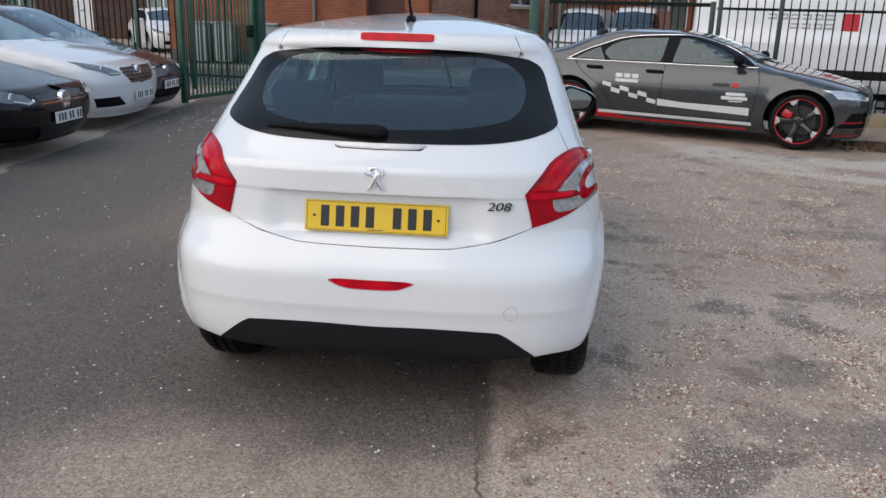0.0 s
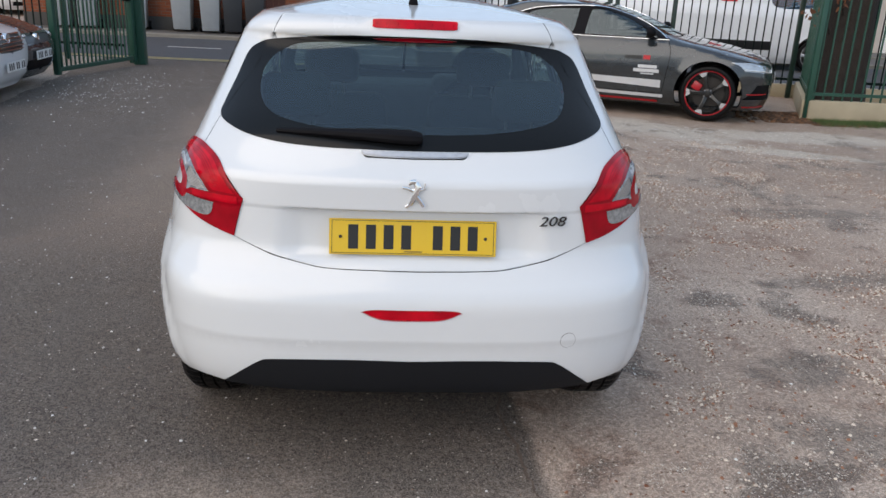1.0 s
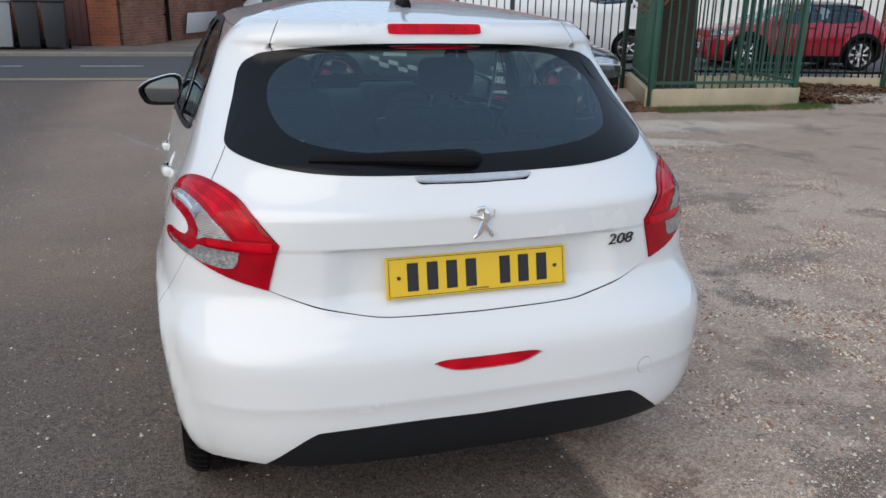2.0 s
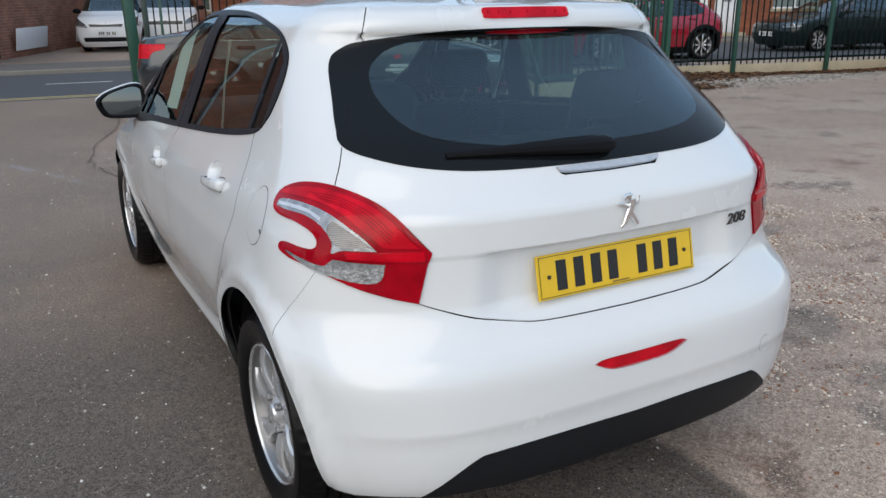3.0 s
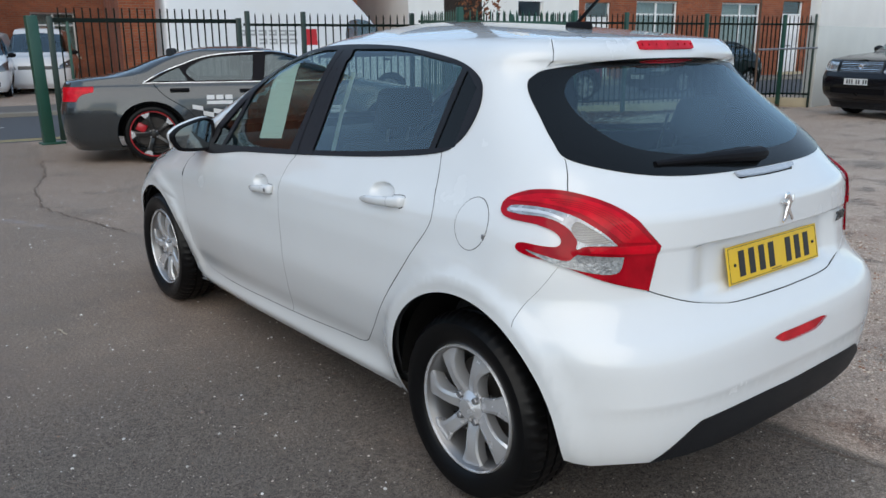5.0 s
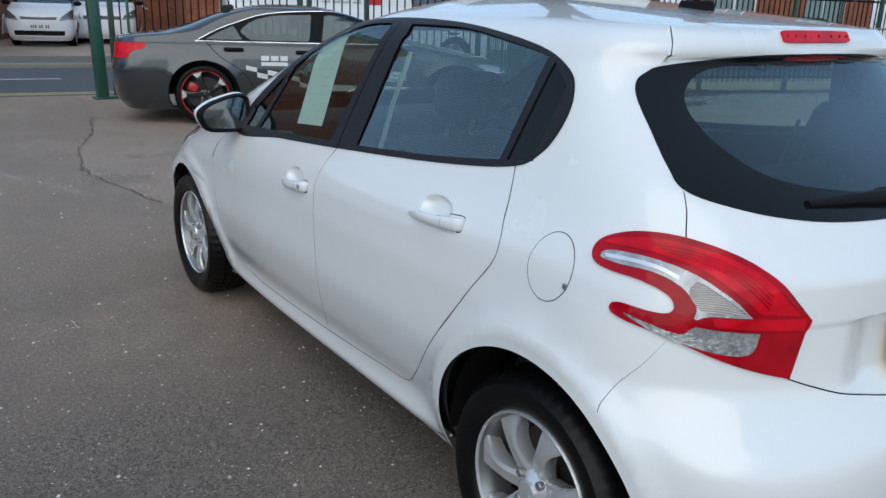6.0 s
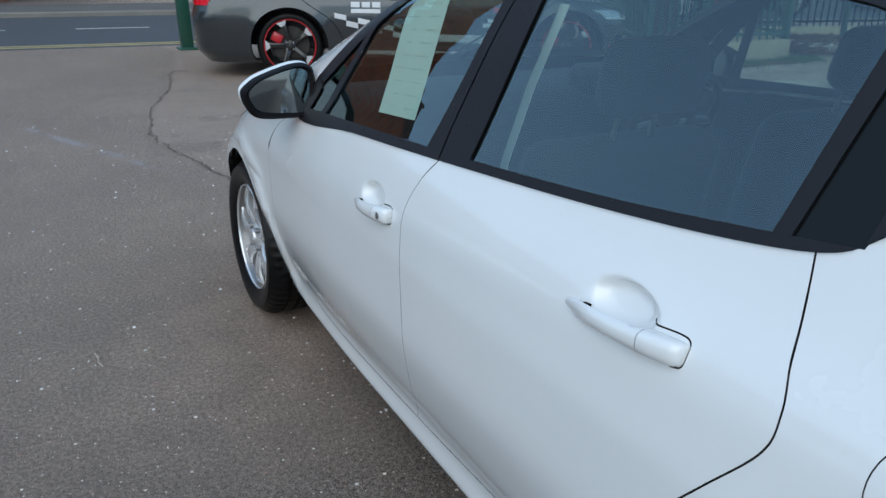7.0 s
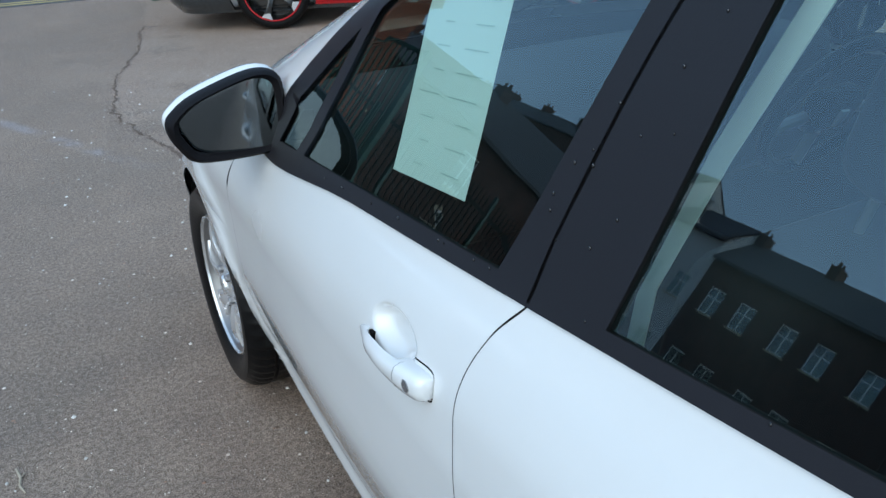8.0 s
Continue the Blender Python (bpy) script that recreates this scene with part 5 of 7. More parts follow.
NAVY_PAINT = paint("dark_grey_blue_paint", (.03, .034, .042), .25, .2)
RED_PAINT = paint("red_car_paint", (.31, .006, .022), .25)
SILVER_PAINT = paint("silver_grey_paint", (.50, .53, .52), .3, .3)
VAN_WHITE = paint("white_van_paint", (.74, .75, .76), .35)
GREEN_BLACK = paint("dark_green_paint", (.006, .014, .014), .22, 0, .45, .25)
WHEEL_BLACK = plain("black_wheel", (.02, .02, .02), .3, .3, coat=.5)
WHEEL_RED = plain("red_wheel_lip", (.5, .01, .02), .35, coat=.5)


def heading(x, y):
    return math.degrees(math.atan2(-x, y))


BRIGHT = plain("bright_trim", (.75, .76, .78), .2, .9)
GRAPHIC_WHITE = plain("white_graphic", (.62, .63, .64), .4)
GRAPHIC_RED = plain("red_graphic", (.55, .012, .02), .35)
GRAPHIC_DARK = plain("dark_graphic", (.012, .012, .013), .35)
GRAPHIC_TEAL = plain("teal_graphic", (.05, .42, .36), .4)


def slab(y0, y1, z0, z1, drop=0.0):
    return [(y0, z0), (y1, z0 + drop), (y1, z1 + drop), (y0, z1)]


graphics = [([(3.42, .37), (2.29, .415), (2.29, .50), (2.62, .475), (3.42, .465)], GRAPHIC_WHITE, True)]
for i in range(6):
    for j in range(2):
        if (i + j) % 2 == 0:
            y, z = 2.27 - .12 * i, .425 + .026 * i + .055 * j
            graphics.append(([(y, z), (y - .12, z + .026), (y - .12, z + .081), (y, z + .055)], GRAPHIC_WHITE, True))
graphics += [(slab(3.46, 1.50, .248, .288, .02), GRAPHIC_WHITE, True), (slab(3.40, 1.46, .185, .212, .02), GRAPHIC_RED, True), ([(1.85, .232), (1.46, .232), (1.46, .305), (1.56, .30)], GRAPHIC_RED, True),
             (slab(2.02, 1.72, .690, .735), GRAPHIC_WHITE, True), (slab(2.02, 1.935, .752, .81), GRAPHIC_WHITE, True), (slab(1.915, 1.83, .752, .81), GRAPHIC_WHITE, True), (slab(1.81, 1.72, .752, .81), GRAPHIC_WHITE, True),
             (slab(3.17, 2.96, .71, .755), GRAPHIC_DARK, True), (slab(3.27, 3.185, .71, .765), GRAPHIC_RED, True), (slab(3.36, 3.13, .60, .64), GRAPHIC_WHITE, True), (slab(3.39, 3.08, .55, .59), GRAPHIC_WHITE, True),
             (slab(3.33, 3.17, .525, .54), GRAPHIC_WHITE, True), (slab(3.32, 3.20, .395, .43), GRAPHIC_TEAL, True), (slab(4.40, 4.64, .195, .215), GRAPHIC_RED, True), (slab(4.44, 4.66, .36, .373), GRAPHIC_RED, True)]


def low_roof(x, y, z):
    """Draws the saloon's upper half down."""
    return x, y, np.where(z > .62, .62 + (z - .62) * .905, z)


saloon_at = pose(.474, 9.666, 0, 0, 0, heading(.915, -.4026))
grey_saloon, grey_shell = other_car(
    "saloon_car", "dark grey saloon with red-lipped black wheels and white side graphics", saloon_at, 4.82, 1.87, 1.44, (1.08, 3.99), .345, GREY_PAINT, WHEEL_BLACK,
    [(.16, .12), (.3, .02), (.6, 0), (.8, .04), (.95, .05), (1.01, .10), (1.04, .32), (1.07, .55), (1.12, .74), (1.3, 1.18), (1.39, 1.5)],
    [(.16, 4.66), (.3, 4.72), (.5, 4.73), (.70, 4.69), (.78, 4.55), (.86, 4.28), (.92, 4.00), (.97, 3.72), (1.02, 3.52), (1.2, 3.10), (1.32, 2.80), (1.39, 2.55)], .955, 1.39,
    lip=WHEEL_RED, glass=SMOKE_GLASS, bars="bright",
    trim=[(3.46, .975, 1), (2.4, .970), (1.0, .970, 1), (1.22, 1.10), (1.45, 1.20), (1.75, 1.305), (2.2, 1.355), (2.6, 1.352), (2.95, 1.25), (3.25, 1.11)],
    side_glass=[[(3.34, .992, 1), (2.41, .992, 1), (2.45, 1.315, 1), (2.62, 1.325), (2.9, 1.235), (3.12, 1.13)], [(2.27, .992, 1), (1.60, .992, 1), (1.50, 1.10), (1.60, 1.21), (1.85, 1.295), (2.3, 1.322, 1)],
                [(1.52, .992, 1), (1.10, .992, 1), (1.28, 1.10), (1.42, 1.165, 1)]],
    seams=[[(3.46, .96), (3.50, .8), (3.47, .5), (3.44, .30)], [(2.34, .96), (2.33, .7), (2.31, .30)], [(1.12, .96), (1.26, .8), (1.50, .62), (1.62, .45), (1.66, .30)], [(3.44, .30), (2.3, .305), (1.66, .30)]],
    handles=[(2.22, .842), (1.42, .860)], decals=graphics,
    headlamp=[(.915, .64), (.60, .60), (.55, .655), (.84, .745), (.925, .745)], tail_lamp=[(.905, .755), (.58, .745), (.58, .925), (.905, .935)],
    grille=[(0, .40), (.34, .40), (.42, .70), (.36, .75), (0, .76)], intake=[(.5, .3), (.86, .3), (.83, .48), (.55, .48)],
    screen=[(0, 1.03), (.70, 1.03), (.66, 1.2), (.6, 1.34), (0, 1.38)], backlight=[(0, 1.12), (.62, 1.12), (.56, 1.33), (0, 1.37)], spokes=5, rim=.78, plate=(4.745, .52), lamp=LAMP_GLASS, relief=low_roof, barrel=WHEEL_BLACK)


def nose_at(x, y, length, hx, hy):
    k = math.hypot(hx, hy)
    return pose(x - length * hx / k, y - length * hy / k, 0, 0, 0, heading(hx, hy))


white_estate, _ = other_car(
    "saloon_car", "white saloon with a chrome-barred grille parked nose out", nose_at(-4.34, 7.15, 4.8, 1, .05), 4.8, 1.86, 1.42, (.95, 3.72), .33, VAN_WHITE, ALLOY,
    [(.16, .12), (.3, .02), (.8, .04), (.95, .1), (1.0, .3), (1.06, .62), (1.1, .78), (1.4, 1.5)],
    [(.16, 4.68), (.3, 4.78), (.55, 4.8), (.73, 4.73), (.81, 4.54), (.90, 4.15), (.97, 3.72), (1.03, 3.45), (1.2, 3.05), (1.4, 2.55)], .95, 1.4, group="cars parked nose out",
    side_glass=[[(3.3, 1.0), (2.3, .99), (2.3, 1.33), (2.6, 1.3), (3.0, 1.17)], [(2.2, .99), (1.2, 1.0), (1.4, 1.2), (2.2, 1.33)]],
    headlamp=[(.86, .745), (.64, .655), (.47, .66), (.50, .70), (.68, .775), (.85, .82)], grille=[(0, .545), (.30, .555), (.42, .655), (.44, .735), (0, .745)], intake=[(.42, .30), (.80, .29), (.84, .40), (.56, .41)],
    bars=[(.575, .34, .007), (.612, .38, .010), (.652, .41, .010), (.692, .43, .010), (.735, .44, .012)], badge=(.695, .062, CHROME),
    screen=[(0, 1.03), (.72, 1.03), (.68, 1.15), (.6, 1.36), (0, 1.40)], plate=(4.825, .40))
black_coupe, _ = other_car(
    "coupe_car", "black coupe with a studded grille parked nose out", nose_at(-4.02, 4.85, 4.7, 1, .05), 4.7, 1.8, 1.40, (1.0, 3.78), .33, BLACK_PAINT, ALLOY,
    [(.16, .12), (.3, .02), (.8, .04), (.92, .1), (.96, .35), (1.0, .7), (1.3, 1.5)],
    [(.16, 4.56), (.3, 4.68), (.5, 4.7), (.66, 4.62), (.74, 4.35), (.84, 3.9), (.9, 3.6), (.96, 3.4), (1.2, 2.85), (1.3, 2.6)], .90, 1.3, group="cars parked nose out",
    side_glass=[[(3.2, .95), (1.4, .95), (1.6, 1.15), (2.3, 1.25), (2.7, 1.2)]],
    headlamp=[(.82, .60), (.58, .545), (.50, .56), (.56, .64), (.76, .69), (.82, .685)], grille=[(0, .455), (.30, .465), (.43, .54), (.42, .635), (0, .66)], intake=[(.40, .2), (.84, .22), (.80, .37), (.46, .34)],
    bars=[(.545, .42, .014), (.575, .42, .006)], badge=(.558, .088, CHROME), screen=[(0, .98), (.70, .98), (.66, 1.1), (.58, 1.26), (0, 1.3)], plate=(4.72, .40))
silver_saloon, _ = other_car(
    "saloon_car", "silver-grey saloon with large clear headlamps parked nose out", nose_at(-3.95, 2.45, 4.7, 1, .05), 4.7, 1.82, 1.45, (.95, 3.7), .33, SILVER_PAINT, ALLOY,
    [(.16, .12), (.3, .02), (.8, .04), (.95, .1), (1.0, .3), (1.06, .62), (1.1, .78), (1.4, 1.5)],
    [(.16, 4.58), (.3, 4.68), (.55, 4.7), (.70, 4.63), (.80, 4.40), (.90, 4.0), (.98, 3.62), (1.04, 3.38), (1.2, 3.02), (1.4, 2.5)], .96, 1.4, group="cars parked nose out", bars=[(.615, .37, .008), (.645, .38, .010)],
    side_glass=[[(3.2, 1.01), (2.25, 1.0), (2.25, 1.33), (2.55, 1.3), (2.95, 1.17)], [(2.15, 1.0), (1.2, 1.0), (1.4, 1.2), (2.15, 1.33)]],
    headlamp=[(.86, .68), (.50, .60), (.44, .66), (.60, .76), (.84, .82)], grille=[(0, .60), (.38, .62), (.40, .70), (0, .69)], intake=[(.1, .28), (.7, .28), (.74, .40), (.1, .40)],
    badge=(.655, .06, CHROME), screen=[(0, 1.04), (.72, 1.04), (.68, 1.16), (.6, 1.36), (0, 1.40)], plate=(4.72, .42), lamp=LAMP_GLASS)
dark_hatch, _ = other_car(
    "hatchback", "dark grey hatchback parked nose out beside the gate", nose_at(-4.48, 8.30, 4.3, 1, .05), 4.3, 1.78, 1.45, (.8, 3.4), .32, NAVY_PAINT, ALLOY,
    [(.16, .12), (.3, .02), (.8, .04), (.95, .1), (1.1, .25), (1.38, .9)],
    [(.16, 4.18), (.3, 4.28), (.5, 4.3), (.66, 4.22), (.78, 3.95), (.9, 3.55), (.98, 3.25), (1.2, 2.75), (1.38, 2.3)], .95, 1.38, group="cars parked nose out",
    side_glass=[[(2.9, 1.0), (1.9, 1.0), (1.9, 1.3), (2.2, 1.28)], [(1.8, 1.0), (.8, 1.05), (1.0, 1.28), (1.8, 1.31)]],
    headlamp=[(.86, .66), (.54, .60), (.50, .66), (.84, .77)], grille=[(0, .56), (.42, .57), (.48, .66), (0, .675)], intake=[(.0, .26), (.6, .26), (.6, .38), (.0, .38)],
    badge=(.63, .05, CHROME), screen=[(0, 1.02), (.68, 1.02), (.64, 1.15), (.56, 1.35), (0, 1.38)], plate=(4.32, .43))
red_crossover, _ = other_car(
    "crossover_car", "red compact crossover with a dark roof parked in the street", pose(13.84, 12.62, 0, 0, 0, heading(-.967, .253)), 3.99, 1.75, 1.40, (.70, 3.17), .33, RED_PAINT, ALLOY,
    [(.16, .16), (.3, .05), (.76, .05), (.93, .11), (1.04, .23), (1.32, .62)], [(.16, 3.85), (.3, 3.93), (.58, 3.93), (.76, 3.82), (.88, 3.5), (.95, 3.1), (1.04, 2.8), (1.32, 2.15)], .95, 1.32,
    glass=DARK_GLASS, side_glass=[[(2.65, .985), (1.7, .985), (1.7, 1.285), (2.0, 1.285)], [(1.6, .985), (.74, 1.02), (.84, 1.255), (1.6, 1.29)]], headlamp=[(.86, .70), (.5, .66), (.5, .76), (.84, .82)],
    screen=[(0, 1.0), (.66, 1.0), (.6, 1.285), (0, 1.31)], arch_black=True, sills=True, spokes=8, plate=(3.94, .45), roof=1.295, seams=[[(2.75, .965), (2.78, .6), (2.72, .3)], [(1.68, .965), (1.66, .3)], [(.66, .99), (.87, .75), (1.02, .5), (1.07, .3)]], handles=[(1.85, .88), (.99, .91)])
black_estate, _ = other_car(
    "hatchback", "black-green estate hatchback parked in the street by the terrace", pose(16.4 + 4.2 * .985 + .1, 13.1 - 4.2 * .17, 0, 0, 0, heading(-.985, .17)), 4.3, 1.74, 1.44, (.75, 3.35), .31, GREEN_BLACK, ALLOY,
    [(.16, .12), (.3, .02), (.8, .04), (.95, .1), (1.1, .3), (1.38, .95)], [(.16, 4.2), (.3, 4.28), (.5, 4.3), (.68, 4.2), (.78, 3.95), (.88, 3.4), (.95, 3.15), (1.2, 2.6), (1.38, 2.2)], .92, 1.38,
    side_glass=[[(2.7, .97), (1.8, .97), (1.8, 1.29), (2.1, 1.29)], [(1.7, .97), (.7, 1.0), (.95, 1.26), (1.7, 1.3)]], headlamp=[(.84, .62), (.5, .6), (.5, .7), (.82, .74)],
    screen=[(0, .98), (.64, .98), (.58, 1.3), (0, 1.34)], plate=(4.31, .45), spokes=8, seams=[[(2.85, .93), (2.88, .6), (2.8, .28)], [(1.75, .95), (1.74, .28)], [(.85, .95), (.98, .7), (1.1, .4), (1.12, .28)]], handles=[(1.9, .86), (.95, .88)])
off_roader, _ = other_car(
    "off_roader", "black boxy off-road car with silver mesh grille", pose(17.36, 4.24, 0, 0, 0, heading(-.95, .31)), 4.5, 1.9, 1.80, (.75, 3.6), .37, BLACK_PAINT, ALLOY,
    [(.3, .1), (.4, .02), (1.0, .02), (1.3, .1), (1.72, .25)], [(.3, 4.35), (.42, 4.48), (.72, 4.5), (.84, 4.44), (1.02, 4.38), (1.09, 4.2), (1.14, 3.7), (1.19, 3.25), (1.45, 2.95), (1.72, 2.65)], 1.16, 1.72,
    side_glass=[[(3.0, 1.23), (1.9, 1.23), (1.9, 1.64), (2.6, 1.64)], [(1.8, 1.23), (.4, 1.23), (.4, 1.64), (1.8, 1.64)]], headlamp=[(.93, .84), (.53, .82), (.53, 1.0), (.90, 1.02)],
    grille=[(0, .82), (.47, .82), (.47, 1.03), (0, 1.03)], intake=[(0, .44), (.6, .44), (.6, .54), (0, .54)], screen=[(0, 1.23), (.74, 1.23), (.68, 1.64), (0, 1.68)], plate=(4.52, .66), bars=[(.85 + .032 * i, .45, .009 if i in (1, 4) else .004) for i in range(6)], square=4, nose=.35, deep=.2,
    badge=(.93, .045, CHROME), lamp=LAMP_GLASS)
small_van, _ = other_car(
    "delivery_van", "small white delivery van with dark bonnet sticker", nose_at(1.75, 23.4, 4.4, -.28, -.96), 4.4, 1.7, 1.85, (.8, 3.5), .31, VAN_WHITE, ALLOY,
    [(.16, .1), (.3, .02), (1.2, .03), (1.75, .15)], [(.16, 4.3), (.3, 4.4), (.7, 4.38), (.95, 4.2), (1.05, 3.85), (1.15, 3.6), (1.4, 3.25), (1.75, 2.8)], 1.05, 1.75,
    side_glass=[[(3.5, 1.15), (2.5, 1.1), (2.5, 1.55), (3.0, 1.55)]], headlamp=[(.84, .72), (.5, .68), (.55, .78), (.82, .98)], grille=[(0, .7), (.42, .7), (.46, .78), (0, .76)], intake=[(0, .3), (.6, .3), (.62, .42), (0, .42)],
    screen=[(0, 1.12), (.7, 1.12), (.62, 1.62), (0, 1.68)], plate=(4.42, .53), square=3.6, nose=.5, deep=.2)
white_van, _ = other_car(
    "delivery_van", "white delivery van seen through railings", nose_at(3.6, 24.6, 4.9, -.3, -.95), 4.9, 1.9, 1.95, (.9, 3.9), .32, VAN_WHITE, ALLOY,
    [(.16, .1), (.3, .02), (1.2, .03), (1.85, .15)], [(.16, 4.8), (.3, 4.9), (.7, 4.88), (1.0, 4.7), (1.1, 4.3), (1.2, 4.05), (1.5, 3.7), (1.85, 3.2)], 1.1, 1.85,
    side_glass=[[(3.9, 1.2), (2.9, 1.15), (2.9, 1.6), (3.4, 1.6)]], headlamp=[(.92, .75), (.55, .7), (.6, .82), (.9, 1.0)], grille=[(0, .7), (.5, .7), (.5, .8), (0, .8)],
    screen=[(0, 1.18), (.8, 1.18), (.7, 1.7), (0, 1.76)], square=3.6, nose=.5, deep=.2)
GRAPHIC_GREY = plain("grey_graphic", (.34, .35, .36), .5)
van_graphics = [(slab(3.25, 2.93, 1.36, 1.70), GRAPHIC_RED, False)]
for y0, n, z in ((2.80, 6, 1.56), (2.80, 4, 1.38)):
    for i in range(n):
        van_graphics.append((slab(y0 - .22 * i, y0 - .22 * i - .17, z, z + .04), GRAPHIC_GREY, False))
        van_graphics.append((slab(y0 - .22 * i, y0 - .22 * i - .17, z + .08, z + .115), GRAPHIC_GREY, False))
        van_graphics.append((slab(y0 - .22 * i, y0 - .22 * i - .035, z + .042, z + .078), GRAPHIC_GREY, False))
van_graphics.append((slab(4.0, .4, .42, .60), GRAPHIC_DARK, False))
k = pose(4.15, 16.3, 0, 0, 0, heading(.97, -.243))
big_van, big_shell = other_car(
    "box_van", "tall white box van with a red square emblem", k, 5.9, 2.05, 2.6, (1.2, 4.9), .35, VAN_WHITE, ALLOY,
    [(.16, .1), (.3, .02), (1.2, .02), (2.45, .06)], [(.16, 5.8), (.3, 5.9), (.8, 5.88), (1.1, 5.6), (1.2, 5.3), (1.3, 5.1), (1.9, 4.6), (2.45, 4.1)], 1.25, 2.45,
    decals=van_graphics, side_glass=[[(4.9, 1.35), (4.0, 1.3), (4.0, 1.85), (4.5, 1.85)]], headlamp=[(.95, .8), (.6, .8), (.65, 1.0), (.92, 1.05)], screen=[(0, 1.35), (.85, 1.35), (.75, 2.0), (0, 2.1)], square=4.5, nose=.5, deep=.2)

white_parked, _ = other_car(
    "hatchback", "white hatchback parked beyond the railings", nose_at(-10.9, 23.6, 4.2, .62, -.78), 4.2, 1.75, 1.48, (.75, 3.3), .31, VAN_WHITE, ALLOY,
    [(.16, .12), (.3, .02), (.8, .04), (.95, .1), (1.1, .25), (1.4, .8)], [(.16, 4.08), (.3, 4.18), (.5, 4.2), (.7, 4.1), (.8, 3.85), (.92, 3.4), (1.0, 3.1), (1.2, 2.65), (1.4, 2.2)], .96, 1.4,
    side_glass=[[(2.8, 1.02), (1.85, 1.02), (1.85, 1.33), (2.15, 1.3)], [(1.75, 1.02), (.75, 1.05), (.95, 1.3), (1.75, 1.34)]], headlamp=[(.82, .68), (.52, .62), (.50, .68), (.80, .78)],
    grille=[(0, .56), (.40, .57), (.44, .64), (0, .65)], intake=[(0, .28), (.55, .28), (.55, .40), (0, .40)], screen=[(0, 1.03), (.68, 1.03), (.62, 1.3), (0, 1.38)], plate=(4.22, .47))
grey_coupe, _ = other_car(
    "saloon_car", "silver grey saloon parked nose out in the row", nose_at(-4.1, 2.4, 4.6, 1, .05), 4.6, 1.8, 1.45, (.9, 3.6), .32, plain("silver_paint", (.44, .46, .45), .3, .4, vary=.03, coat=1.0), ALLOY,
    [(.16, .12), (.3, .02), (.8, .04), (.95, .1), (1.0, .3), (1.06, .6), (1.38, 1.4)], [(.16, 4.48), (.3, 4.58), (.5, 4.6), (.7, 4.5), (.78, 4.3), (.9, 3.8), (1.0, 3.4), (1.2, 2.95), (1.38, 2.5)], .95, 1.38, group="cars parked nose out",
    side_glass=[[(3.2, 1.0), (2.2, .99), (2.2, 1.31), (2.6, 1.28)], [(2.1, .99), (1.2, 1.0), (1.4, 1.2), (2.1, 1.31)]], headlamp=[(.82, .68), (.52, .60), (.50, .66), (.80, .75)],
    grille=[(0, .52), (.40, .53), (.44, .62), (0, .64)], intake=[(0, .26), (.6, .26), (.6, .38), (0, .38)], screen=[(0, 1.03), (.68, 1.03), (.62, 1.3), (0, 1.36)], plate=(4.62, .45))

# ---------------------------------------------------------------- fences and gate
GREEN = plain("green_fence_paint", (.012, .075, .05), .45, vary=.2, scale=8, coat=.2)
DARK_BAR = plain("dark_green_bar", (.004, .011, .009), .5, spec=.15, vary=.2, scale=8)
MID_GREEN = plain("green_post", (.010, .062, .044), .45, vary=.2, scale=8, coat=.2)
DARK_GREEN = plain("dark_green_post", (.006, .027, .020), .45, vary=.2, scale=8, coat=.2)
CONCRETE = plain("plinth_concrete", (.44, .37, .26), .9, vary=.3, scale=3, bump=.004, bump_scale=60)


def railing(name, label, a, b, z0, z1, spacing, posts, plinth=.22, bar=None, post=.035, rail_drop=.18, group="railings", spikes=True):
    """Steel bars through two rails between posts, from a to b in plan."""
    a, b = Vector((*a, 0)), Vector((*b, 0))
    run = (b - a).length
    m = pose(a.x, a.y, 0, 0, 0, math.degrees(math.atan2(b.y - a.y, b.x - a.x)))
    f = thing(name, label, "fence", m, group, "")
    bar = bar or DARK_BAR
    before = plinth and bar is not GREEN        # posts stand on the ground before the plinth
    back, front = (-.05, -.074 - post) if before else (0, 0)
    for z in (z1 - rail_drop, z0 + .08):
        part("rail", boxed(0, run, back - .02, back + .02, z - .02, z + .02, .003, 1), bar, f)
    if plinth:
        part("plinth", boxed(0, run, -.07, .07, -.05, plinth, .01), CONCRETE, f, "pale concrete plinth")
    for x in posts:
        part("post", boxed(x - post, x + post, front - post, front + post, -.05, z1 + .02, .006), GREEN if bar is GREEN else (MID_GREEN if run > 5 else DARK_GREEN), f, "green square steel post")
    bm = bmesh.new()
    k = .009
    vs = [[bm.verts.new((x * s, y * s, z)) for x, y in ((-k, -k), (k, -k), (k, k), (-k, k))] for s, z in ((1, z0), (1, z1 - .05), (.15, z1 if spikes else z1 - .045))]
    for p, q in zip(vs, vs[1:]):
        for i in range(4):
            bm.faces.new((p[i], p[(i + 1) % 4], q[(i + 1) % 4], q[i]))
    bm.faces.new(vs[-1])
    first = part("bar", bm, bar, f, smooth=0)
    n = int(run / spacing)
    first.location.x, first.location.y = spacing / 2, back
    for i in range(1, n):
        o = new("bar", first.data)
        o.parent = f
        o.location.x, o.location.y = spacing / 2 + i * spacing, back
    return f


